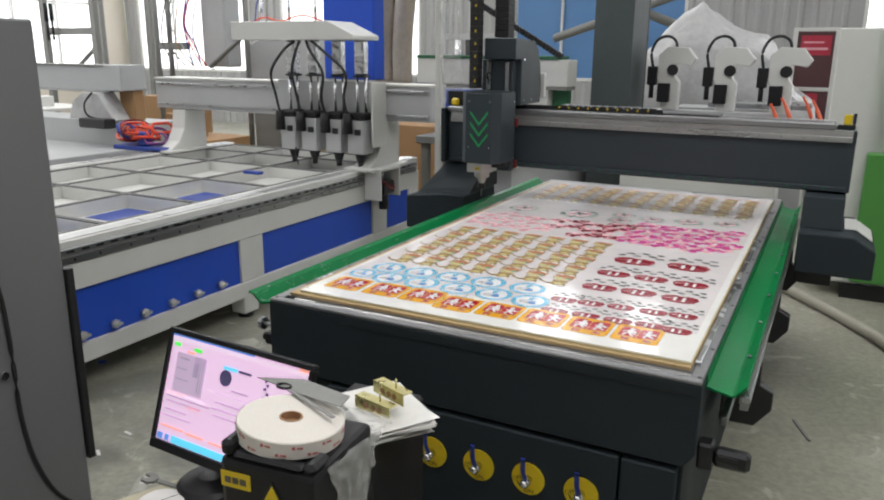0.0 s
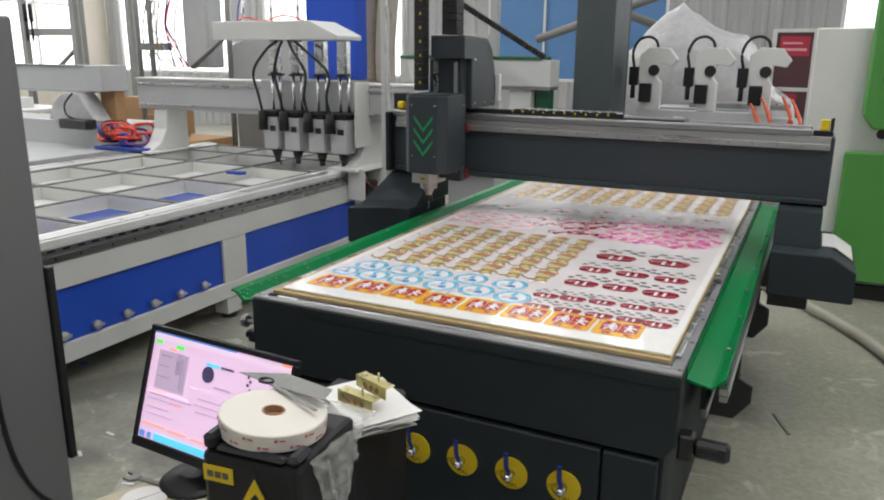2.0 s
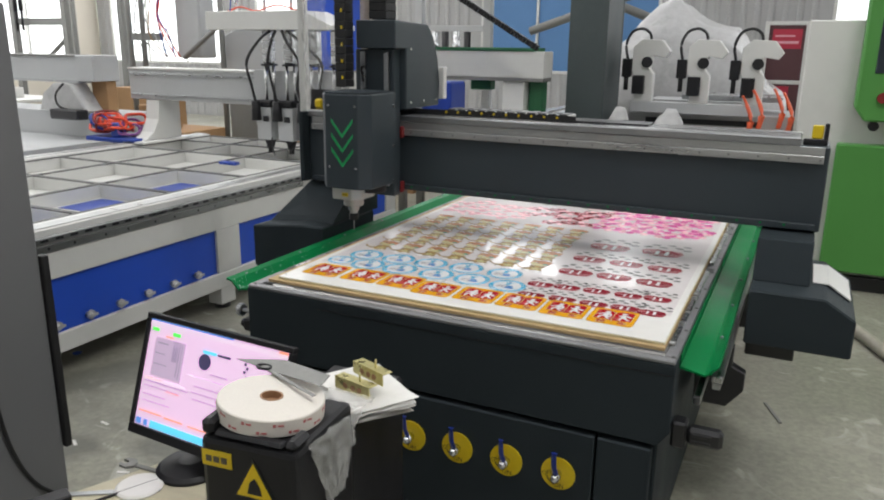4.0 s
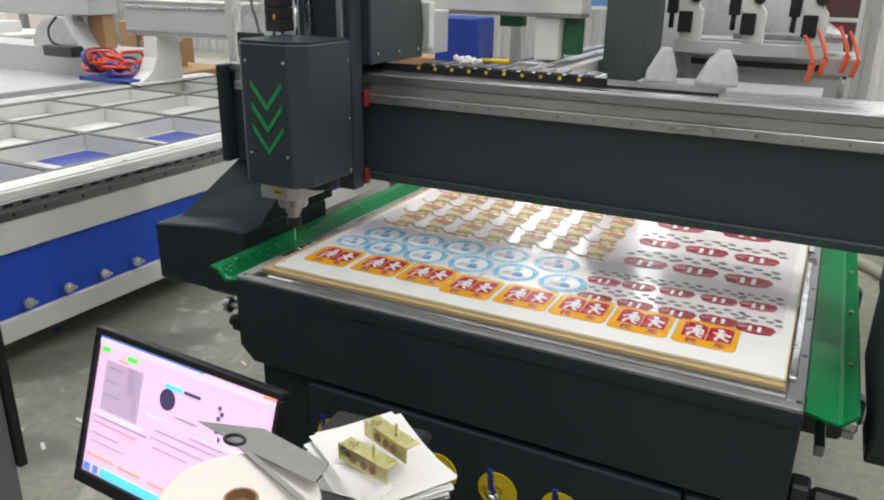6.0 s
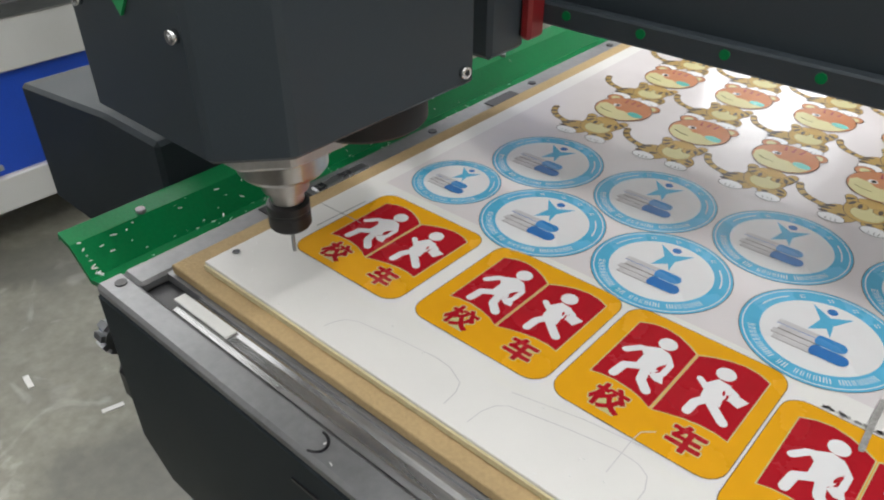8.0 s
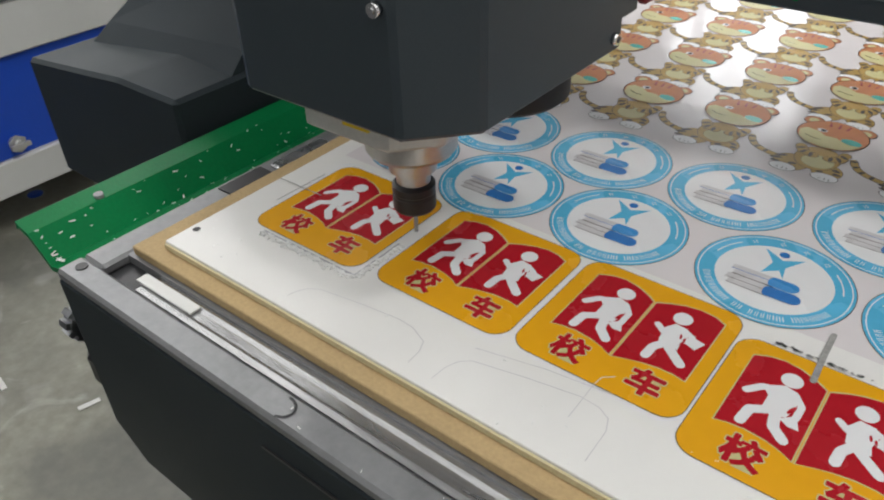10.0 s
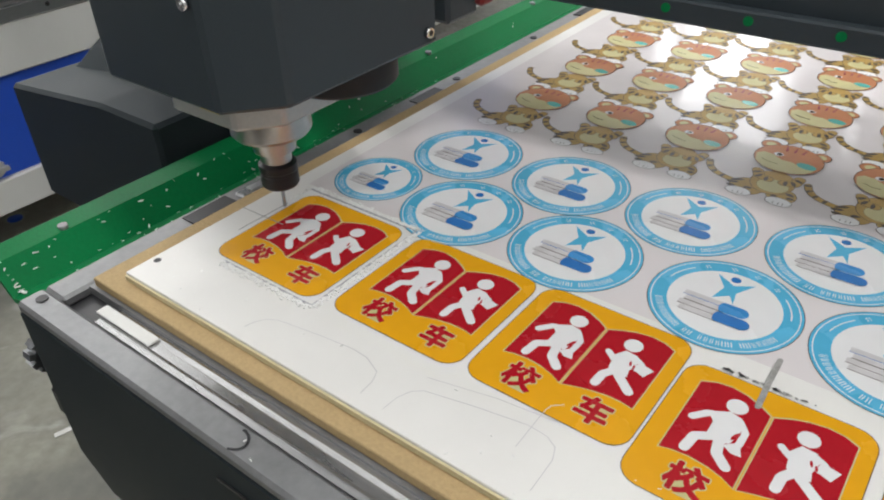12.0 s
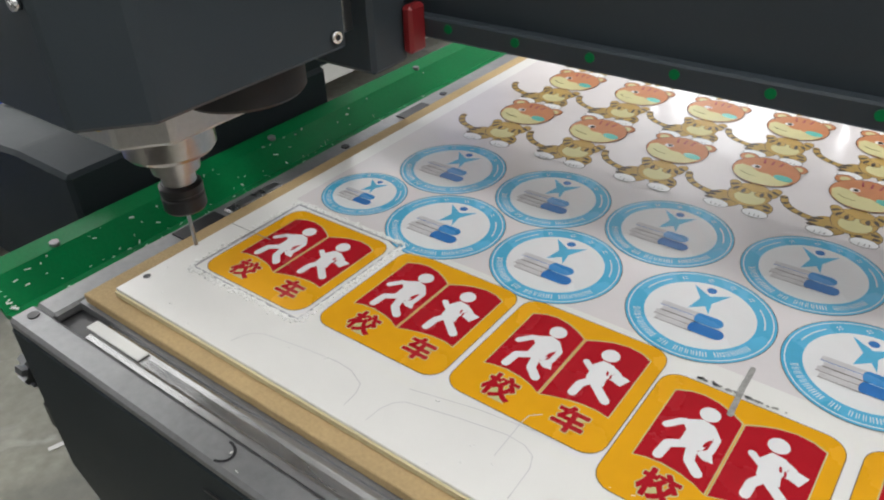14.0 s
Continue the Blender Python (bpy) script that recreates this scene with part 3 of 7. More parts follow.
    g = part("gutter_screw", Shape().cyl((-0.150, 0.02, 0.738), (-0.150, 0.02, 0.7445), 0.005, 10), PLATE, router)
    for i in range(1, 9):
        sib(g, (0, 0.3 * i, 0))
        sib(g, (1.49, 0.3 * i - 0.1, -0.024))
    # guide rails along both flanks
    for x, y, w in ((-0.105, -0.02, 0.0), (1.336, 0.072, -0.044)):
        part("guide_rail", Shape().box(x, x + 0.028, y, 2.58, 0.640, 0.662, 0.003).box(x + 0.004, x + 0.024, y, 2.58, 0.625, 0.640), STEEL, router)
        part("rack_rail", Shape().box(x + w + 0.005, x + w + 0.024, y - 0.01, 2.58, 0.575, 0.600, 0.002), STEEL, router)
    # black brackets on the flanks
    br = Shape()
    br.prism([(1.263, 0.6245), (1.366, 0.6245), (1.366, 0.565), (1.405, 0.545), (1.405, 0.49), (1.360, 0.43), (1.263, 0.43)], "y", 0.40, 0.44, 0, 0.003)
    b = part("support_bracket", br, BLACK, router)
    sib(b, (0, 0.75, 0))
    sib(b, (0, 1.5, 0))
    cl = Shape()
    cl.box(1.263, 1.300, -0.055, -0.005, 0.500, 0.572, 0.006).box(1.300, 1.388, -0.050, -0.012, 0.512, 0.562, 0.010).box(1.312, 1.360, -0.0535, -0.0500, 0.524, 0.532, 0.001).box(1.312, 1.360, -0.0535, -0.0500, 0.542, 0.550, 0.001)
    part("toggle_clamp", cl, BLACK, router, "black clamp block")
    # drive gear on a short shaft, and the block that carries it
    cl = Shape().cyl((-0.128, -0.048, 0.640), (-0.112, -0.048, 0.640), 0.017, 20).cyl((-0.140, -0.048, 0.640), (-0.0735, -0.048, 0.640), 0.007, 12)
    for k in range(10):
        cl.box(-0.127, -0.113, -0.0035, 0.0035, 0.015, 0.0215, m=Matrix.Translation((0, -0.048, 0.640)) @ Matrix.Rotation(k * math.tau / 10, 4, "X"))
    part("drive_gear", cl, STEEL, router, "small oily steel drive gear")
    part("shaft_block", Shape().box(-0.105, -0.073, -0.066, -0.024, 0.575, 0.617, 0.006).cyl((-0.116, -0.046, 0.596), (-0.105, -0.046, 0.596), 0.015, 8), BLACK, router)


def valves():
    """Round yellow dials with a blue lever on the front panel."""
    y = -0.0765
    for i in range(6):
        x, z = 0.223 + 0.152 * i, 0.358
        d = part("valve_dial", Shape().cyl((x, y, z), (x, y - 0.003, z), 0.048, 40, smooth=False), YELLOW, router, "round yellow dial plate with black lettering")
        t = Shape()
        m = Matrix.Translation((x - 0.030, y - 0.0038, z - 0.004)) @ Euler((radians(90), 0, 0)).to_matrix().to_4x4()
        letters(t, "OFF", 0.018, m @ Matrix.Rotation(radians(20), 4, "Z"))
        m = Matrix.Translation((x + 0.004, y - 0.0038, z - 0.036)) @ Euler((radians(90), 0, 0)).to_matrix().to_4x4()
        letters(t, "ON", 0.018, m)
        for k in range(6):
            a = radians(205 + 9 * k)
            t.box(x + 0.034 * math.cos(a) - 0.002, x + 0.034 * math.cos(a) + 0.002, y - 0.0042, y - 0.0032, z + 0.034 * math.sin(a) - 0.002, z + 0.034 * math.sin(a) + 0.002)
        t.bm.verts.ensure_lookup_table()
        part("dial_lettering", t, BLACK, d)
        part("valve_stem", Shape().cyl((x, y - 0.004, z), (x, y - 0.030, z), 0.013, 16).ball((x, y - 0.031, z), 0.012), CHROME, router, "chrome valve stem")
        h = Shape()
        h.tube([(x, y - 0.024, z + 0.006), (x - 0.001, y - 0.030, z + 0.022), (x - 0.003, y - 0.036, z + 0.038), (x - 0.004, y - 0.038, z + 0.070), (x - 0.004, y - 0.038, z + 0.080)], 0.0085, 10, flat=0.55)
        part("valve_lever", h, LEVER, router, "blue vinyl-covered lever")


router_bed()
valves()

# ---------------- gantry, carriage and cutting head (they move) ----------------
gb = Shape()
gb.box(-0.40, 1.555, 0.242, 0.44, 0.925, 1.195, 0.004)
gantry = part("gantry", gb, CHARCOAL2, router, "charcoal gantry beam with steel guide rails")
ORG[gantry] = Vector((0, 0, 0))


def local(ob):
    """Lets the parts of a moving part be given in its own space."""
    for v in ob.data.vertices:
        v.co += Vector(RO)
    ORG[ob] = Vector((0, 0, 0))


local(gantry)


def gantry_parts():
    part("top_plate", Shape().box(-0.40, 1.47, 0.230, 0.44, 1.1955, 1.222, 0.004), TOPSTEEL, gantry, "worn brushed steel top plate")
    part("upper_guide_rail", Shape().box(-0.38, 1.54, 0.228, 0.2415, 1.143, 1.168, 0.002).box(-0.38, 1.54, 0.2345, 0.2415, 1.169, 1.1945, 0.001), RAIL, gantry, "steel guide rail")
    b = part("rail_bolt", Shape().cyl((-0.36, 0.2285, 1.1555), (-0.36, 0.2268, 1.1555), 0.004, 8), PLATE, gantry)
    for i in range(1, 22):
        sib(b, (0.09 * i, 0, 0))
    part("lower_guide_rail", Shape().box(-0.38, 1.54, 0.228, 0.2415, 0.930, 0.950, 0.002), CHARCOAL2, gantry, "steel guide rail")
    # bolts on the lower rail, their green reflection put into the colour
    d = part("green_dot", Shape().cyl((-0.05, 0.2285, 0.942), (-0.05, 0.2270, 0.942), 0.0042, 12), GREEN, gantry)
    for i in range(1, 22):
        sib(d, (0.0715 * i, 0, 0))
    # left end: neck and wheel box
    part("end_plate", Shape().box(-0.425, -0.4005, 0.20, 0.46, 0.925, 1.215, 0.004), CHARCOAL, gantry)
    neck = Shape()
    low = [neck.bm.verts.new(p) for p in ((-0.505, 0.09, 0.764), (-0.19, 0.09, 0.7875), (-0.19, 0.44, 0.7875), (-0.505, 0.44, 0.764))]
    mid = [neck.bm.verts.new(p) for p in ((-0.490, 0.115, 0.790), (-0.19, 0.115, 0.812), (-0.19, 0.44, 0.812), (-0.490, 0.44, 0.790))]
    top = [neck.bm.verts.new(p) for p in ((-0.415, 0.26, 0.9195), (-0.19, 0.26, 0.9195), (-0.19, 0.44, 0.9195), (-0.415, 0.44, 0.9195))]
    for a, b in ((low, mid), (mid, top)):
        for k in range(4):
            neck.bm.faces.new((a[k], a[(k + 1) % 4], b[(k + 1) % 4], b[k]))
    neck.bm.faces.new(low[::-1])
    neck.bm.faces.new(top)
    part("left_neck", neck, CHARCOAL, gantry)
    part("left_wheel_box", Shape().prism([(-0.530, 0.588), (-0.185, 0.588), (-0.185, 0.787), (-0.30, 0.787), (-0.40, 0.776), (-0.530, 0.762)], "y", 0.005, 0.40, 0, 0.005), CHARCOAL, gantry)
    neck = Shape()
    neck.prism([(0.05, 0.795), (0.44, 0.795), (0.44, 0.9195), (0.10, 0.9195)], "x", 1.385, 1.545, 0, 0.003)
    part("right_neck", neck, CHARCOAL, gantry)
    part("right_wheel_box", Shape().prism([(1.385, 0.625), (1.675, 0.625), (1.675, 0.742), (1.59, 0.795), (1.385, 0.795)], "y", -0.06, 0.40, 0, 0.005), CHARCOAL, gantry)
    # white sheet drawn where the box top mirrors the bright windows
    part("cover_plate", Shape().box(1.555, 1.60, 0.10, 0.33, 0.7955, 0.800, 0.001).prism([(1.60, 0.7955), (1.60, 0.800), (1.665, 0.757), (1.665, 0.752)], "y", 0.10, 0.33), WHITE, gantry, "white sheet in place of a window reflection")
    part("motor", Shape().box(1.39, 1.53, 0.02, 0.16, 0.560, 0.6245, 0.004), BLACK, gantry)
    part("motor", Shape().box(-0.42, -0.25, 0.08, 0.22, 0.540, 0.5975, 0.004), BLACK, gantry)
    # limit switch and yellow tag at the ends
    part("limit_switch", Shape().box(1.475, 1.545, 0.28, 0.30, 1.1955, 1.215, 0.002).box(1.532, 1.545, 0.28, 0.30, 1.2155, 1.265, 0.002), BLACK, gantry)
    part("yellow_tag", Shape().box(1.497, 1.530, 0.285, 0.30, 1.2155, 1.258, 0.003), YELLOW, gantry, "yellow plastic tag")
    part("yellow_tag", Shape().box(-0.415, -0.375, 0.30, 0.33, 1.2225, 1.262, 0.008), YELLOW, gantry, "yellow plastic tag")
    part("tag_bracket", Shape().box(-0.45, -0.35, 0.332, 0.344, 1.2225, 1.30, 0.002), BLACK, gantry)
    # cable chain in its tray
    tray = Shape().box(-0.30, 0.98, 0.315, 0.435, 1.2222, 1.228).box(-0.30, 0.72, 0.3165, 0.3195, 1.228, 1.243)
    part("chain_tray", tray, BLACK, gantry)
    link = part("chain_link", Shape().box(0.20, 0.232, 0.33, 0.42, 1.2285, 1.247, 0.003), BLACK, gantry)
    lk = part("chain_rib", Shape().box(0.233, 0.240, 0.33, 0.42, 1.2285, 1.243), WHITE, gantry)
    for i in range(1, 12):
        sib(link, (0.041 * i, 0, 0))
        sib(lk, (0.041 * i, 0, 0))
    dot = part("yellow_dot", Shape().cyl((0.20, 0.3160, 1.2355), (0.20, 0.3140, 1.2355), 0.0048, 10), YELLOW, gantry)
    for i in range(1, 10):
        sib(dot, (0.05 * i, 0, 0))


gantry_parts()

# carriage: origin on the spindle's axis, it travels along the beam
cg = Shape().box(-0.085, 0.085, 0.165, 0.215, 0.910, 1.47, 0.004)
carriage = part("carriage", cg, CHARCOAL2, router, "tall charcoal carriage plate")
local(carriage)


def carriage_parts():
    part("z_rail", Shape().box(-0.055, -0.035, 0.150, 0.1645, 0.95, 1.46, 0.002), STEEL, carriage)
    part("z_rail", Shape().box(0.048, 0.066, 0.150, 0.1645, 0.95, 1.46, 0.002), STEEL, carriage)
    # cover with a rounded back shoulder
    prof = [(0.216, 1.245), (0.50, 1.245), (0.51, 1.33), (0.49, 1.43), (0.45, 1.52), (0.40, 1.565), (0.13, 1.575), (0.13, 1.472), (0.216, 1.472)]
    part("rear_cover", Shape().prism(prof, "x", -0.06, 0.110, 0, 0.004), CHARCOAL2, carriage, "rounded charcoal motor cover")
    part("white_edge", Shape().box(0.06, 0.126, 0.512, 0.545, 1.27, 1.40, 0.003), WHITE, carriage)
    s = part("screw", Shape().cyl((0.110, 0.25, 1.27), (0.1135, 0.25, 1.27), 0.005, 8), CHROME, carriage)
    for dy, dz in ((0.11, 0), (0.22, 0), (0.0, 0.2)):
        sib(s, (0, dy, dz))
    for z in (0.942, 1.157):
        part("slide_carriage", Shape().box(0.0852, 0.097, 0.205, 0.2275, z - 0.022, z + 0.022, 0.003), RED, carriage, "red end seal of the slide block")
    # cable chains rising from the head
    ch = Shape()
    for i in range(34):
        z = 1.33 + 0.03 * i
        ch.box(-0.110, -0.062, 0.06, 0.12, z, z + 0.0296, 0.003)
    part("cable_chain", ch, RUBBER, carriage, "black plastic cable chain")
    ch = Shape()
    for i in range(26):
        z = 1.578 + 0.03 * i
        ch.box(-0.02, 0.055, 0.16, 0.24, z, z + 0.0296, 0.003)
    part("cable_chain", ch, RUBBER, carriage, "black plastic cable chain")
    ch = Shape()
    for i in range(13):
        a = radians(180 * i / 12)
        ch.box(-0.024, 0.024, -0.03, 0.03, -0.013, 0.013, 0.003, m=Matrix.Translation((-0.030 - 0.056 * math.cos(a), 0.13, 2.355 + 0.056 * math.sin(a))) @ Matrix.Rotation(-a, 4, "Y"))
    part("chain_bend", ch, RUBBER, carriage)
    for i in range(8):
        part("yellow_mark", Shape().box(-0.080, -0.074, 0.0575, 0.0598, 1.36 + 0.06 * i, 1.372 + 0.06 * i), YELLOW, carriage)


carriage_parts()

hx = Shape()
# front cover: chamfered corners
foot = [(-0.070, -0.086), (-0.038, -0.120), (0.098, -0.120), (0.132, -0.082), (0.132, 0.088), (-0.070, 0.088)]
hx.prism(foot, "z", 0.926, 1.262, 0, 0.003)
head = part("spindle_head", hx, CHARCOAL2, router, "charcoal cutting head with three green chevrons and a steel spindle")
local(head)


def head_parts():
    part("top_cap", Shape().prism([(x * 0.97 + 0.001, y * 0.97) for x, y in foot], "z", 1.2625, 1.268, 0, 0.001), CHARCOAL, head)
    for i in range(3):
        z = 1.018 + 0.052 * i
        s = Shape()
        s.prism([(-0.012, z + 0.056), (0.033, z), (0.078, z + 0.056), (0.078, z + 0.042 + 0.0), (0.033, z - 0.014), (-0.012, z + 0.042)], "y", -0.1222, -0.1203)
        part("chevron", s, CHEVRON, head, "green lacquered chevron")
    for x in (-0.021, 0.089):
        for z in (1.004, 1.222):
            part("screw", Shape().cyl((x, -0.1203, z), (x, -0.125, z), 0.0042, 10).cyl((x, -0.125, z), (x, -0.1258, z), 0.002, 6), CHROME, head)
    for z in (0.938, 1.07, 1.215):
        part("screw", Shape().cyl((0.1322, 0.074, z), (0.1365, 0.074, z), 0.0045, 12).cyl((0.1365, 0.074, z), (0.1368, 0.074, z), 0.0025, 6, slot=1), [CHROME, BLACK], head)
    # clamp block, spindle, collet, cutter
    part("spindle_clamp", Shape().prism([(-0.055, -0.062), (0.030, -0.062), (0.058, -0.030), (0.058, 0.060), (-0.055, 0.060)], "z", 0.872, 0.9255, 0, 0.003), CLAMP, head, "pale cast clamp block with a yellow arrow label")
    lb = Shape().box(-0.010, 0.016, -0.0640, -0.0622, 0.886, 0.900, slot=0)
    lb.box(-0.006, 0.012, -0.0648, -0.0641, 0.892, 0.8945, slot=1).prism([(-0.008, 0.8932), (-0.003, 0.897), (-0.003, 0.8895)], "y", -0.0648, -0.0641, 1)
    part("arrow_label", lb, [YELLOW, BLACK], head, "yellow label with a black arrow")
    sp = Shape().lathe([(0.038, 0.8715), (0.038, 0.846), (0.035, 0.842), (0.022, 0.841), (0.020, 0.824), (0.0145, 0.822), (0.0145, 0.812)], (0, 0, 0), 40)
    part("spindle", sp, SPINDLE, head, "turned stainless spindle nose")
    nut = Shape().lathe([(0.016, 0.8118), (0.0185, 0.8095), (0.0185, 0.803), (0.0178, 0.8022), (0.0178, 0.800), (0.0185, 0.7992), (0.0185, 0.788), (0.0170, 0.7858), (0.006, 0.7855)], (0, 0, 0), 32)
    part("collet_nut", nut, BLACK, head, "black knurled collet nut")
    part("cutter", Shape().cyl((0, 0, 0.746), (0, 0, 0.7853), 0.0018, 10), STEEL, head, "thin steel cutter")
    # black sensor drum behind the spindle
    dr = Shape().lathe([(0.047, 0.896), (0.050, 0.899), (0.050, 0.924), (0.047, 0.9255)], (0.066, 0.034, 0), 40)
    part("camera_drum", dr, RUBBER, head, "black round sensor housing")


head_parts()
# ---------------- board on the bed ----------------
lone("backing_board", Shape().box(-0.029, 1.2235, -0.017, 2.46, ZT, 0.7515, 0.0008), MDF, "brown fibreboard sheet lying on the machine bed", "board")
sheet = thing("printed_sheet", (0.61, 1.22, 0.752), "white foam board printed with rows of colourful signs", "board")
part("board", Shape().box(0, 1.22, 0, 2.44, 0.752, 0.760, 0.0006), BOARD, sheet, "glossy white foam board")
part("board_edge", Shape().box(0.001, 1.219, -0.0022, -0.0002, 0.7525, 0.7575).box(1.2202, 1.2222, 0, 2.44, 0.7525, 0.7575), BOARD_EDGE, sheet, "cream cut edge")
ZP = 0.7602
part("tinted_ground", Shape().flat([(0.02, 0.205), (1.20, 0.205), (1.20, 2.42), (0.02, 2.42)], ZP), PRINT_BG, sheet, "faintly pink printed ground")


def sign_mesh():
    """A rounded amber square with two crimson panels, white pictograms and two characters; origin at its lower left."""
    s = Shape()
    w, h = 0.128, 0.126
    s.flat(round_rect(-0.0006, w + 0.0006, -0.0006, h + 0.0006, 0.0156), 0.0, 4)
    s.flat(round_rect(0, w, 0, h, 0.015), 0.0002, 0)

    left = [(0.0140, 0.1085), (0.0240, 0.1135), (0.0340, 0.1150), (0.0450, 0.1130), (0.0560, 0.1080), (0.0638, 0.1030),
            (0.0638, 0.0315), (0.0560, 0.0355), (0.0460, 0.0385), (0.0330, 0.0400), (0.0220, 0.0388), (0.0140, 0.0365)]
    right = [(0.0662, 0.1030), (0.0760, 0.1085), (0.0860, 0.1125), (0.0970, 0.1145), (0.1080, 0.1132), (0.1170, 0.1090),
             (0.1170, 0.0385), (0.1080, 0.0402), (0.0970, 0.0400), (0.0860, 0.0380), (0.0760, 0.0350), (0.0662, 0.0315)]
    for o in (left, right):
        cx, cy = sum(p[0] for p in o) / len(o), sum(p[1] for p in o) / len(o)
        s.flat([(a + math.copysign(0.0009, a - cx), b + math.copysign(0.0009, b - cy)) for a, b in o], 0.0004, 5)
        s.flat(o, 0.0006, 1)
    z = 0.0008
    # striding pictogram with a bag, and one that reads a book
    s.flat(ring_pts(0.043, 0.0990, 0.0072, 18), z, 2)
    s.flat([(0.028, 0.0840), (0.041, 0.0920), (0.0495, 0.0900), (0.0530, 0.0760), (0.0500, 0.0640), (0.0420, 0.0600), (0.0345, 0.0640), (0.0345, 0.0770)], z, 2)
    stroke(s, [(0.0215, 0.0735), (0.0290, 0.0825), (0.0440, 0.0875)], 0.0058, z + 0.0001, 2)
    stroke(s, [(0.0490, 0.0870), (0.0553, 0.0790), (0.0553, 0.0680), (0.0540, 0.0610)], 0.0048, z + 0.0002, 2)
    s.flat([(0.0470, 0.0610), (0.0550, 0.0690), (0.0600, 0.0575), (0.0530, 0.0570)], z + 0.0003, 2)
    stroke(s, [(0.0400, 0.0650), (0.0290, 0.0580), (0.0275, 0.0450)], 0.0070, z + 0.0004, 2)
    stroke(s, [(0.0440, 0.0620), (0.0460, 0.0520), (0.0545, 0.0440)], 0.0072, z + 0.0005, 2)
    s.flat(ring_pts(0.0512, 0.0722, 0.0034, 12, 0.45, 1.4, -0.35), z + 0.0008, 1)
    s.flat(ring_pts(0.0900, 0.0975, 0.0072, 18), z, 2)
    s.flat([(0.0830, 0.0810), (0.0880, 0.0895), (0.0975, 0.0885), (0.1010, 0.0810), (0.0990, 0.0710), (0.1005, 0.0640), (0.0930, 0.0600), (0.0850, 0.0660)], z, 2)
    stroke(s, [(0.0775, 0.0815), (0.0845, 0.0760), (0.0890, 0.0820)], 0.0052, z + 0.0001, 2)
    stroke(s, [(0.0960, 0.0860), (0.1040, 0.0820), (0.1020, 0.0750)], 0.0044, z + 0.0002, 2)
    s.flat([(0.1015, 0.0735), (0.1025, 0.0830), (0.1140, 0.0805), (0.1100, 0.0705)], z + 0.0003, 2)
    stroke(s, [(0.0900, 0.0650), (0.0850, 0.0570), (0.0845, 0.0460)], 0.0070, z + 0.0004, 2)
    stroke(s, [(0.0940, 0.0630), (0.1015, 0.0565), (0.1080, 0.0510)], 0.0072, z + 0.0005, 2)
    s.flat(ring_pts(0.0968, 0.0780, 0.0024, 10, 0.4, 1.2, 0.3), z + 0.0008, 1)
    s.flat(ring_pts(0.1003, 0.0758, 0.0022, 10, 0.4, 1.2, 0.3), z + 0.0008, 1)
    # two characters, with a pale outline
    for ch, x, y in (("校", 0.0385, 0.0190), ("车", 0.0965, 0.0195)):
        for k in range(6):
            dx, dy = math.cos(k * math.tau / 6), math.sin(k * math.tau / 6)
            letters(s, ch, 0.0255, Matrix.Translation((x + 0.0011 * dx, y + 0.0011 * dy, 0.0004 + 0.00002 * k)), 3, 0.0009)
            letters(s, ch, 0.0255, Matrix.Translation((x + 0.0006 * dx, y + 0.0006 * dy, 0.0006 + 0.00002 * k)), 1, 0.0005)
    me = bpy.data.meshes.new("school_bus_sign")
    s.bm.to_mesh(me)
    s.bm.free()
    for m in (INK_YELLOW, INK_RED, INK_WHITE, INK_CREAM, INK_LINE, INK_CREAM):
        me.materials.append(m)
    return me


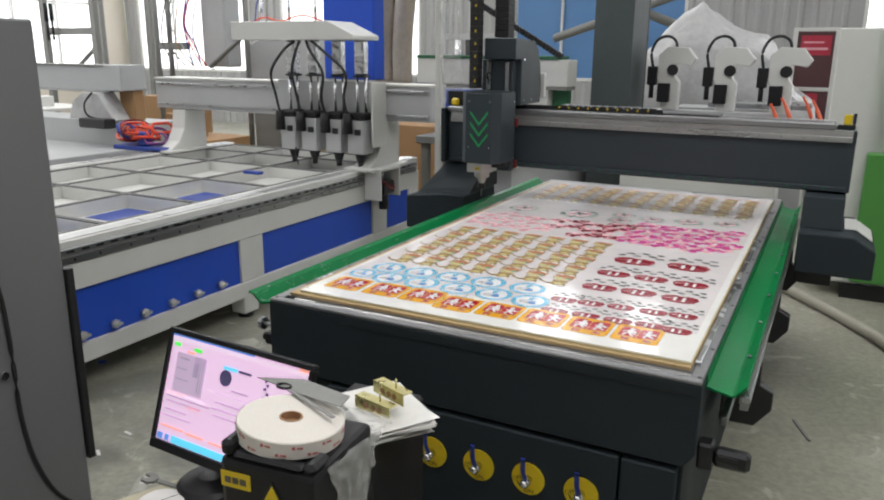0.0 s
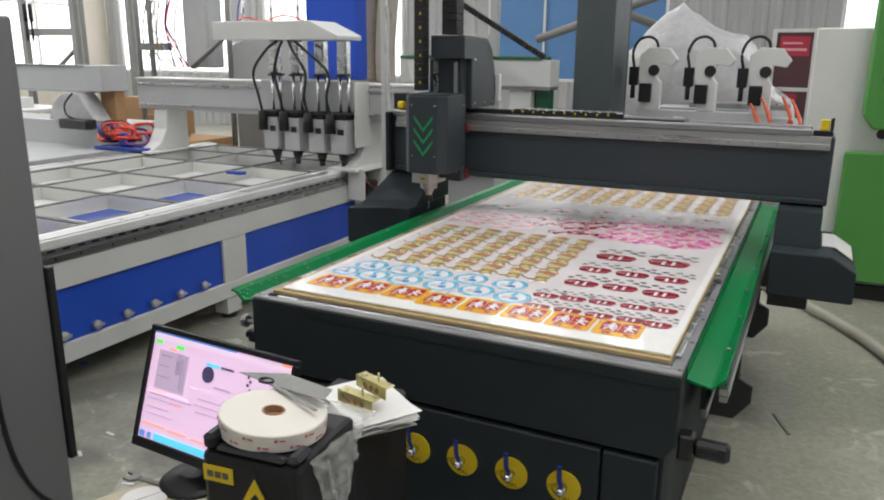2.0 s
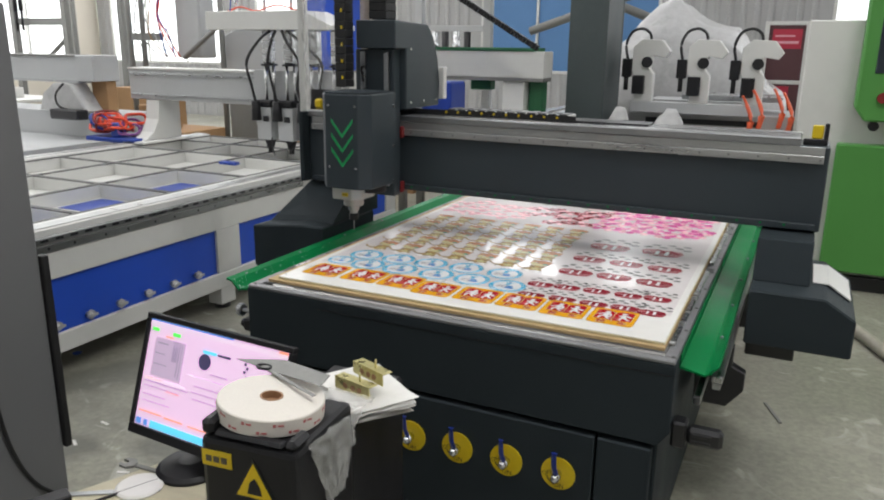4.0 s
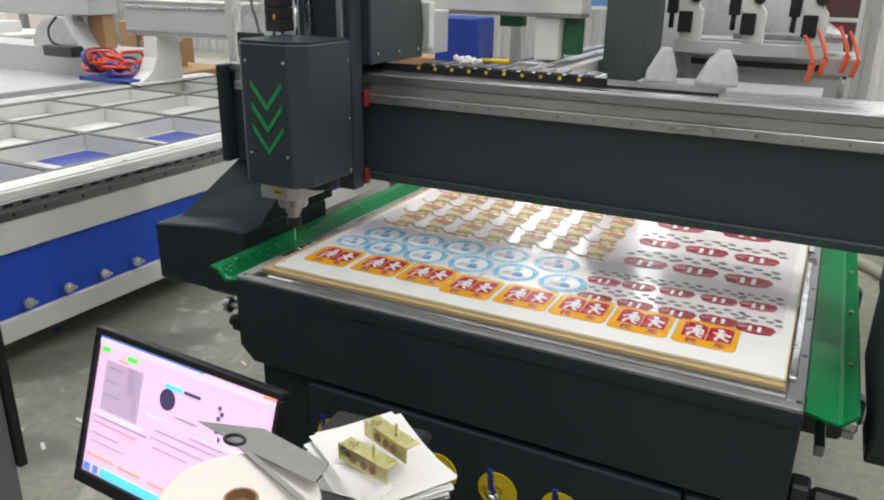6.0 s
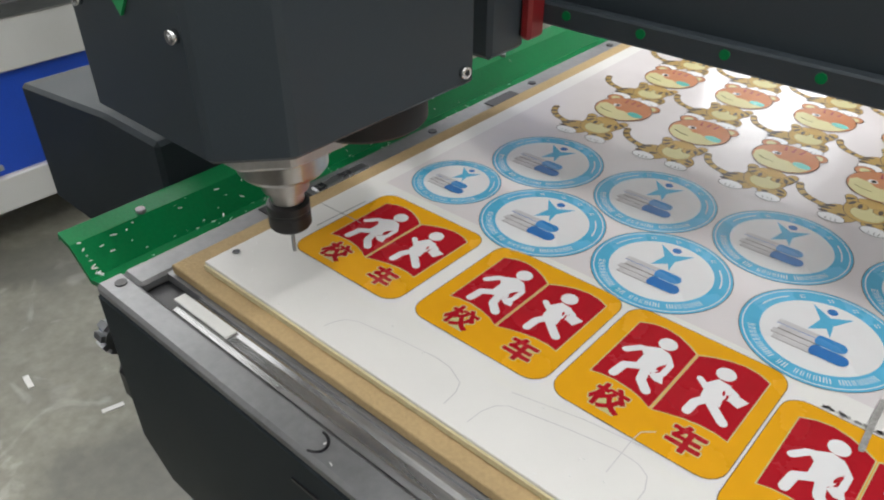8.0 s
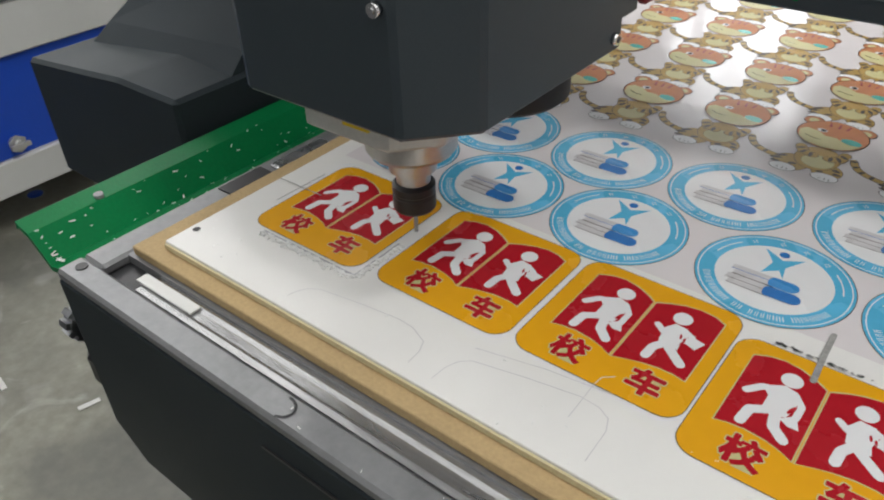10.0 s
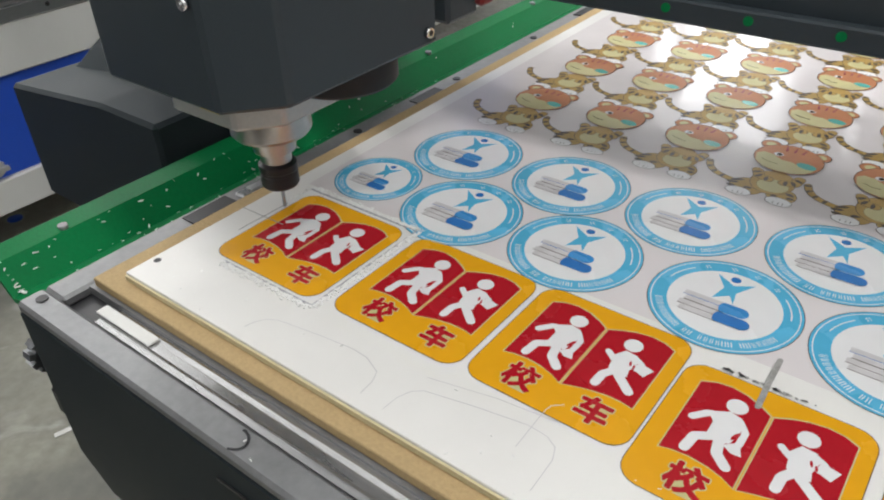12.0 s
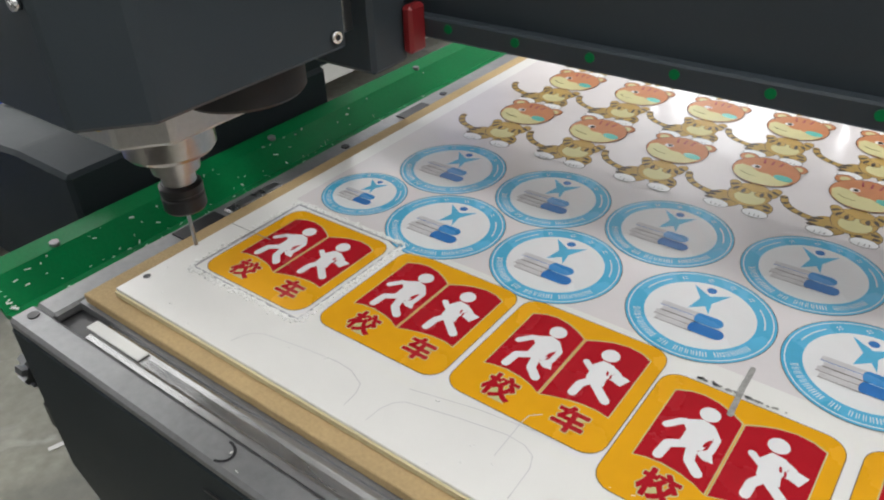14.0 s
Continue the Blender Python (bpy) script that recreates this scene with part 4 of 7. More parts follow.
def emblem_mesh(r):
    """A sky-blue ring with fine light marks, a star figure and a stack of grey and blue rolls; logo drawn as plain shapes."""
    s = Shape()
    s.flat(ring_pts(0, 0, r * 1.012, 48), 0, 4)
    s.flat(ring_pts(0, 0, r, 48), 0.0002, 0)
    s.flat(ring_pts(0, 0, r * 0.965, 48), 0.0003, 5)
    s.flat(ring_pts(0, 0, r * 0.95, 48), 0.0004, 0)
    s.flat(ring_pts(0, 0, r * 0.745, 48), 0.0005, 5)
    s.flat(ring_pts(0, 0, r * 0.725, 48), 0.0006, 1)
    rng = random.Random(4)
    for k in range(27):
        a = radians(205 + 5.0 * k)
        if k in (9, 12, 19):
            continue
        c = Vector((math.cos(a), math.sin(a)))
        t = Vector((-c.y, c.x))
        p, hw, hh = c * r * 0.845, r * rng.uniform(0.016, 0.026), r * 0.048
        for off in (-1, 1):
            q = p + t * hw * off * 0.8
            s.flat([tuple(q + c * hh + t * hw * 0.3), tuple(q + c * hh - t * hw * 0.3), tuple(q - c * hh - t * hw * 0.3), tuple(q - c * hh + t * hw * 0.3)], 0.0006, 1)
    for a in (125, 100, 78, 55):
        c = Vector((math.cos(radians(a)), math.sin(radians(a)))) * r * 0.845
        for dx, dy in ((0, 0.03), (0, -0.03), (0.03, 0), (-0.03, 0)):
            s.flat(ring_pts(c.x + dx * r, c.y + dy * r, r * 0.015, 4), 0.0006 + 0.0001 * abs(dx * 10), 1)
    # fine arcs beside the marks
    for a0, a1 in ((138, 172), (10, 42)):
        stroke(s, [(r * 0.845 * math.cos(radians(a)), r * 0.845 * math.sin(radians(a))) for a in range(a0, a1, 6)], r * 0.018, 0.0007, 1)
    # four-pointed star figure with a dot between its upper points
    k = r / 0.0597
    star = []
    for px, py in ((-0.0110, 0.0025), (0.0002, 0.0120), (0.0060, 0.0025), (0.0035, 0.0180), (0.0135, 0.0365), (-0.0015, 0.0270), (-0.0185, 0.0370), (-0.0075, 0.0205)):
        star.append((px * k, py * k))
    s.flat(star, 0.0008, 0)
    s.flat(ring_pts(-0.0028 * k, 0.0355 * k, 0.0042 * k, 14), 0.0009, 2)
    # a stack of four pale leaves with two blue rounded ends
    for i in range(4):
        y1, y0 = (0.0010 - 0.0068 * i) * k, (-0.0052 - 0.0068 * i) * k
        x0 = (-0.0300 + (0.0015 if i % 2 else -0.0015)) * k
        s.flat([(x0, y0), (0.0045 * k - 0.002 * k * (i // 2), y0), (0.0045 * k - 0.002 * k * (i // 2), y1), (x0, y1)], 0.0008 + 0.0001 * i, 3)
        stroke(s, [(x0, y0), (0.003 * k, y0)], r * (0.020 if i == 1 else 0.012), 0.0013 + 0.0001 * i, 2 if i == 0 else 4)
    for y, x1, slot in ((-0.0056, 0.0215, 6), (-0.0192, 0.0265, 2)):
        e = [(0.001 * k, (y + 0.0064) * k)] + [((x1 - 0.0064 + 0.0064 * math.cos(radians(a))) * k, (y + 0.0064 * math.sin(radians(a))) * k) for a in range(90, -91, -15)] + [(0.001 * k, (y - 0.0064) * k)]
        e += [((0.001 - 0.003 * math.sin(radians(a))) * k, (y - 0.0064 * math.cos(radians(a))) * k) for a in (30, 60, 90, 120, 150)]
        s.flat(e, 0.0020 + 0.0002 * (slot == 2), slot)
    me = bpy.data.meshes.new("round_emblem")
    s.bm.to_mesh(me)
    s.bm.free()
    for m in (INK_BLUE, INK_WHITE, INK_DBLUE, INK_PALE, INK_LINE, INK_WHITE, INK_MIDBLUE):
        me.materials.append(m)
    return me


def cat_mesh():
    """A plain striped orange-and-straw animal shape."""
    s = Shape()
    def blob(x, y, r, sx, sy, slot, z, turn=0.0, line=0.0007):
        s.flat(ring_pts(x, y, 1.0, 26, r * sx + line, r * sy + line, turn), z, 4)
        s.flat(ring_pts(x, y, 1.0, 26, r * sx, r * sy, turn), z + 0.0001, slot)

    def band(x, y, w, h, a, z):
        """A tapered dark stripe."""
        c, d = math.cos(a), math.sin(a)
        s.flat([(x + u * c - v * d, y + u * d + v * c) for u, v in ((-w, 0), (-w * 0.4, h), (w * 0.5, h * 0.9), (w, 0), (w * 0.4, -h * 0.8), (-w * 0.5, -h))], z, 4)
    # ringed tail
    tail = [(-0.056, -0.008), (-0.0535, -0.016), (-0.048, -0.024), (-0.040, -0.030), (-0.030, -0.034), (-0.020, -0.036)]
    stroke(s, tail, 0.0082, 0.0, 4)
    stroke(s, tail, 0.0066, 0.0003, 3)
    for (x, y), a in zip(((-0.0555, -0.009), (-0.0515, -0.0195), (-0.044, -0.0275), (-0.034, -0.0325)), (0.2, 0.7, 1.0, 1.3)):
        band(x, y, 0.0040, 0.0022, a, 0.0005)
    # haunch, belly, legs and paws
    blob(-0.006, -0.041, 0.0165, 1.0, 1.05, 3, 0.0004)
    blob(0.028, -0.042, 0.0145, 0.95, 1.0, 3, 0.0004)
    blob(0.013, -0.020, 0.0210, 1.0, 1.22, 3, 0.0006)
    blob(0.015, -0.027, 0.0145, 1.05, 0.95, 2, 0.0008, line=0.0002)
    for x in (-0.010, 0.029):
        blob(x, -0.0550, 0.0098, 1.25, 0.80, 1, 0.0009)
        for d in (-0.004, 0.001, 0.005):
            stroke(s, [(x + d, -0.060), (x + d, -0.0565)], 0.0007, 0.0011, 4)
    for x, y, w, a in ((-0.018, -0.033, 0.0075, 0.5), (-0.021, -0.040, 0.0070, 0.25), (-0.020, -0.047, 0.0055, 0.0), (-0.004, -0.044, 0.0050, 0.2), (0.035, -0.037, 0.0050, -0.4), (0.037, -0.044, 0.0045, -0.1), (0.022, -0.046, 0.0040, 0.2)):
        band(x, y, w * 0.95, 0.0025, a, 0.0012)
    # folded arms with stripes
    for pts in (((-0.008, -0.002), (-0.003, -0.013), (0.007, -0.016)), ((0.034, 0.000), (0.032, -0.013), (0.022, -0.016))):
        stroke(s, pts, 0.0118, 0.0013, 4)
        stroke(s, pts, 0.0104, 0.0015, 3)
    for x, y, a in ((-0.007, -0.006, 0.6), (-0.003, -0.013, 1.1), (0.005, -0.016, 1.6), (0.034, -0.005, -0.6), (0.031, -0.013, -1.1), (0.024, -0.016, 1.6)):
        band(x, y, 0.0054, 0.0023, a, 0.0018)
    # broad head with round ears, straw muzzle and a teal patch
    for x, y in ((-0.015, 0.064), (0.038, 0.060)):
        blob(x, y, 0.0098, 1.0, 1.0, 0, 0.0019)
        s.flat(ring_pts(x, y, 0.0055, 14), 0.0021, 2)
    blob(0.011, 0.038, 0.0345, 1.0, 0.98, 0, 0.0022, 0.0)
    s.flat([(-0.0215, 0.036), (-0.016, 0.043), (-0.005, 0.041), (0.005, 0.033), (0.016, 0.033), (0.028, 0.026), (0.0405, 0.025), (0.034, 0.014), (0.023, 0.007), (0.009, 0.0052), (-0.007, 0.009), (-0.018, 0.020)], 0.0025, 2)
    s.flat(ring_pts(0.031, 0.031, 0.0090, 16, 1.15, 0.72, -0.2), 0.0027, 5)
    s.flat(ring_pts(-0.001, 0.044, 0.0046, 14, 1.1, 0.9), 0.0027, 1)
    s.flat(ring_pts(0.000, 0.044, 0.0029, 12), 0.0029, 4)
    stroke(s, [(-0.013, 0.026), (-0.006, 0.022), (0.004, 0.021)], 0.0008, 0.0028, 4)
    for x, q in ((0.004, 0.25), (0.012, 0.0), (0.020, -0.25)):
        s.flat([(x - 0.0014, 0.056), (x + 0.0014, 0.056), (x + 0.0008 - q * 0.008, 0.0665), (x - 0.0008 - q * 0.008, 0.0665)], 0.0027, 6)
    me = bpy.data.meshes.new("striped_animal_print")
    s.bm.to_mesh(me)
    s.bm.free()
    for m in (INK_ORANGE, INK_WHITE, INK_CREAM, INK_GOLD, INK_STRIPE, INK_TEAL, INK_MAROON):
        me.materials.append(m)
    return me


def badge_mesh(k):
    """A maroon winged badge with two light bars and slate ovals beside it."""
    s = Shape()
    body = [(-0.055, 0.004), (-0.046, 0.017), (-0.020, 0.021), (0.0, 0.018), (0.020, 0.021), (0.046, 0.017), (0.055, 0.004), (0.044, -0.016), (0.016, -0.021), (-0.016, -0.021), (-0.044, -0.016)]
    body = [(x * 0.98, y * 1.62) for x, y in body]
    s.flat([(x * k, y * k) for x, y in body], 0.0, 0)
    for x in (-0.012, 0.012):
        s.flat([((x - 0.0045) * k, -0.018 * k), ((x + 0.0045) * k, -0.018 * k), ((x + 0.0045) * k, 0.018 * k), ((x - 0.0045) * k, 0.018 * k)], 0.0003, 1)
    s.flat([(-0.045 * k, 0.0045 * k), (-0.022 * k, 0.0035 * k), (-0.022 * k, 0.0015 * k), (-0.045 * k, 0.0015 * k)], 0.0003, 1)
    for x, y, a in ((-0.046, 0.052, 0.5), (-0.028, 0.078, 0.4), (-0.006, 0.058, -0.2), (0.012, 0.088, 0.2), (0.034, 0.066, -0.4), (0.057, 0.050, 0.3), (0.052, 0.086, -0.5)):
        s.flat(ring_pts(x * k, y * k, 0.0115 * k, 14, 1.05, 0.80, a), 0.0, 2)
    me = bpy.data.meshes.new("maroon_badge_print")
    s.bm.to_mesh(me)
    s.bm.free()
    for m in (INK_MAROON, INK_WHITE, INK_SLATE):
        me.materials.append(m)
    return me


def flower_mesh(name, mats, r):
    s = Shape()
    rng = random.Random(11)
    for j in range(3):
        cx, cy = (j - 1) * r * 1.15, rng.uniform(-0.25, 0.25) * r
        for k in range(5):
            a = k * math.tau / 5 + j
            s.flat(ring_pts(cx + r * 0.42 * math.cos(a), cy + r * 0.36 * math.sin(a), r * 0.40, 12, 1.0, 0.8, a), 0.0001 * (k + 1), k % 2)
        s.flat(ring_pts(cx, cy, r * 0.16, 10), 0.0009, 2)
    for v in s.bm.verts:
        v.co.y *= 1.35
    me = bpy.data.meshes.new(name)
    s.bm.to_mesh(me)
    s.bm.free()
    for m in mats:
        me.materials.append(m)
    return me


def wreath_mesh(r):
    s = Shape()
    s.flat(ring_pts(0, 0, r, 36), 0, 0)
    s.flat(ring_pts(0, 0, r * 0.70, 36), 0.0003, 1)
    s.flat(ring_pts(0, 0, r * 0.60, 30), 0.0006, 2)
    s.flat(ring_pts(0, 0, r * 0.40, 30), 0.0009, 1)
    for k in range(4):
        a = k * math.tau / 4 + 0.4
        s.flat(ring_pts(r * 0.2 * math.cos(a), r * 0.2 * math.sin(a), r * 0.17, 12, 1.2, 0.7, a), 0.0011, 3)
    me = bpy.data.meshes.new("wreath_print")
    s.bm.to_mesh(me)
    s.bm.free()
    for m in (INK_SAGE, PRINT_BG, INK_ROSE, INK_SLATE):
        me.materials.append(m)
    return me


def lay(name, me, x, y, turn=0.0, label=""):
    o = tagged(new(name, me), label)
    o.parent = sheet
    o.location = Vector((x, y, ZP + 0.0002)) - ORG[sheet]
    o.rotation_euler = (0, 0, turn)
    o.scale = (1, 1, 0.3)
    ORG[o] = Vector((x, y, ZP))
    return o


def prints():
    sm = sign_mesh()
    for i, (x, y) in enumerate(((0.037, 0.0665), (0.181, 0.0700), (0.315, 0.0715), (0.446, 0.0540), (0.584, 0.0610), (0.720, 0.0640), (0.856, 0.0600), (0.994, 0.0600))):
        lay("school_bus_sign", sm, x, y, 0.0, "amber sign with crimson panels and white pictograms")
    em = emblem_mesh(0.0597)
    for x, y in ((0.184, 0.251), (0.307, 0.254), (0.441, 0.257), (0.567, 0.260), (0.694, 0.250), (0.118, 0.354), (0.245, 0.357), (0.370, 0.361), (0.500, 0.367), (0.640, 0.367)):
        lay("round_emblem", em, x, y, 0.0, "round sky-blue emblem")
    lay("round_emblem", emblem_mesh(0.046), 0.073, 0.255, 0.0, "small round sky-blue emblem")
    cm = cat_mesh()
    for r in range(5):
        for c in range(7):
            lay("striped_animal_print", cm, 0.0985 + 0.0995 * c - 0.003 * r, 0.489 + 0.130 * r + 0.0018 * c)
    for r in range(4):
        for c in range(11):
            lay("striped_animal_print", cm, 0.095 + 0.1025 * c, 1.90 + 0.125 * r)
    b = badge_mesh(0.80)
    for row in (((0.782, 0.312), (0.866, 0.320), (0.957, 0.328), (1.054, 0.330), (1.140, 0.338)), ((0.790, 0.198), (0.885, 0.204), (0.980, 0.204), (1.070, 0.210), (1.146, 0.204))):
        for x, y in row:
            lay("maroon_badge_print", b, x, y)
    b = badge_mesh(1.10)
    for x, y in ((0.842, 0.672), (0.972, 0.672), (1.104, 0.668), (0.843, 0.492), (0.970, 0.500), (1.101, 0.494)):
        lay("maroon_badge_print", b, x, y)
    b = badge_mesh(1.42)
    for x, y in ((0.868, 0.868), (1.059, 0.880)):
        lay("maroon_badge_print", b, x, y, 0.0, "large maroon badge")
    fp = flower_mesh("magenta_flower_print", (INK_PINK, INK_ROSE, INK_WHITE), 0.055)
    for r in range(4):
        for c in range(3):
            lay("magenta_flower_print", fp, 0.805 + 0.135 * c + 0.02 * (r % 2), 1.175 + 0.105 * r, 0.3 * ((r + c) % 3 - 1))
    fd = flower_mesh("maroon_flower_print", (INK_MAROON, INK_ROSE, INK_SLATE), 0.042)
    for x, y, a in ((0.455, 1.405, 0.1), (0.575, 1.385, -0.2), (0.470, 1.300, 0.3), (0.600, 1.275, 0.0), (0.690, 1.350, 0.4), (0.690, 1.190, -0.3), (0.580, 1.175, 0.2), (0.690, 1.440, 0.1)):
        lay("maroon_flower_print", fd, x, y, a)
    fr = flower_mesh("rose_flower_print", (INK_ROSE, PRINT_BG, INK_ROSE), 0.05)
    for r in range(3):
        for c in range(3):
            lay("rose_flower_print", fr, 0.105 + 0.125 * c, 1.18 + 0.105 * r, 0.4 * ((r + c) % 3 - 1))
    for r, x, y in ((0.074, 0.150, 1.590), (0.092, 0.430, 1.590), (0.060, 0.628, 1.665), (0.060, 0.640, 1.540), (0.062, 0.765, 1.635), (0.066, 0.925, 1.665), (0.060, 1.085, 1.700)):
        lay("wreath_print", wreath_mesh(r), x, y)
    # tool marks: two crosses milled into the board, a drilled hole, faint pencil lines
    s = Shape()
    rng = random.Random(9)
    for _ in range(46):
        x = rng.uniform(0.468, 0.531)
        s.flat(ring_pts(x, 0.1835 + rng.gauss(0, 0.0006), rng.uniform(0.0008, 0.0017), 6), ZP + 0.0012, 0)
    stroke(s, [(0.498, 0.215), (0.4985, 0.190), (0.500, 0.160)], 0.0042, ZP + 0.0013, 0)
    part("milled_cross", s, INK_MILL, sheet, "grey milled cross mark")
    s = Shape()
    stroke(s, [(0.031, 0.103), (0.033, 0.163)], 0.0013, ZP + 0.0012, 0)
    stroke(s, [(0.002, 0.132), (0.059, 0.133)], 0.0011, ZP + 0.0013, 0)
    part("milled_cross", s, INK_MILL, sheet, "grey milled cross mark")
    part("drilled_hole", Shape().flat(ring_pts(0.009, 0.027, 0.0036, 14), ZP + 0.0006), BLACK, sheet, "small dark drilled hole")
    for line in ([(0.146, 0.012), (0.148, 0.020), (0.153, 0.028), (0.162, 0.033), (0.200, 0.039), (0.235, 0.043), (0.250, 0.042), (0.266, 0.035), (0.270, 0.026), (0.271, 0.012)],
                 [(0.294, 0.010), (0.295, 0.024), (0.299, 0.034), (0.306, 0.040), (0.345, 0.049), (0.383, 0.056), (0.398, 0.055), (0.407, 0.050), (0.411, 0.040), (0.412, 0.012)],
                 [(0.386, 0.036), (0.3855, 0.056), (0.385, 0.071), (0.386, 0.080), (0.393, 0.086)], [(0.300, 0.052), (0.352, 0.064), (0.398, 0.070)],
                 [(0.560, 0.010), (0.562, 0.030), (0.570, 0.040), (0.640, 0.046), (0.668, 0.040)]):
        s = Shape()
        stroke(s, line, 0.0007, ZP + 0.0004, 0)
        part("pencil_line", s, INK_PALE, sheet, "faint grey outline scratched on the board")


prints()


def chips():
    """Loose white plastic shavings on gutter, bed and covers."""
    rng = random.Random(5)
    s = Shape()

    def chip(x, y, z, r):
        a = rng.uniform(0, math.pi)
        l, w = r * rng.uniform(0.8, 2.6), r * rng.uniform(0.3, 0.6)
        s.box(-l, l, -w, w, 0, w * 1.2, m=Matrix.Translation((x, y, z)) @ Matrix.Rotation(a, 4, "Z") @ Matrix.Rotation(rng.uniform(-0.5, 0.5), 4, "X"))
    for _ in range(120):
        x = rng.uniform(-0.143, -0.080)
        chip(x, min(1.2, max(-0.05, rng.gauss(0.16, 0.24))), 0.718 + max(0, -0.118 - x) * 0.95 + max(0, x + 0.118) * 0.24, rng.uniform(0.0005, 0.0013))
    for _ in range(26):
        chip(rng.uniform(0.0, 0.5), rng.uniform(0.004, 0.06), 0.7606, rng.uniform(0.0004, 0.0009))
    for _ in range(14):
        chip(rng.uniform(-0.03, 0.9), rng.uniform(-0.068, -0.048), ZT + 0.0004, rng.uniform(0.0004, 0.0010))
    return lone("plastic_shavings", s, DUST, "loose white plastic shavings scattered on gutter and bed", "shavings", "stuff")


chips()


def swarf():
    """Crumbly ridges of white swarf along the cut outline of the first sign."""
    out = []
    rng = random.Random(17)
    x0, x1, y0, y1 = 0.0315, 0.1705, 0.0620, 0.1985
    spots = []
    n = 5
    for i in range(n):
        u = (i + 0.5) / n
        spots += [(x0 + (x1 - x0) * u, y0, 0), (x1, y0 + (y1 - y0) * u, 90), (x1 - (x1 - x0) * u, y1, 180), (x0, y1 - (y1 - y0) * u, 270)]
    for x, y, a in spots:
        s = Shape()
        for _ in range(46):
            u, v = rng.uniform(-0.0145, 0.0145), -abs(rng.gauss(0, 0.0022)) - 0.0012
            r = rng.uniform(0.0007, 0.0019)
            s.box(-r, r, -r * 0.7, r * 0.7, -r * 0.5, r * 0.6, m=Matrix.Translation((u, v, -0.0002)) @ Matrix.Rotation(rng.uniform(0, 3), 4, "Z") @ Matrix.Rotation(rng.uniform(-0.6, 0.6), 4, "X"))
        s.box(-0.0145, 0.0145, -0.0009, 0.0009, -0.0005, 0.0002, slot=1)
        me = bpy.data.meshes.new("swarf_ridge")
        s.bm.to_mesh(me)
        s.bm.free()
        me.materials.append(DUST)
        me.materials.append(INK_GREY)
        o = tagged(new("swarf_ridge", me), "crumbly ridge of white swarf", kind="stuff")
        o.parent = sheet
        out.append((o, (x, y, a)))
    return out


SWARF = swarf()

# ---------------- beside the machine: screen, black case, small things ----------------
def turned(x, y, z, a):
    return Matrix.Translation((x, y, z)) @ Matrix.Rotation(radians(a), 4, "Z")


def work_table():
    t = thing("work_table", (0.30, -0.82, 0), "low table with a bare pale board top", "table")
    m = turned(0.0, -0.86, 0, -24)
    part("tabletop", Shape().box(0, 0.50, -0.42, 0.345, 0.425, 0.45, 0.002, m=m), WOOD, t, "pale bare board")
    for x, y in ((0.04, -0.38), (0.46, -0.38), (0.04, 0.30), (0.46, 0.30)):
        part("leg", Shape().box(x - 0.02, x + 0.02, y - 0.02, y + 0.02, 0, 0.4245, 0.003, m=m), RACK, t)


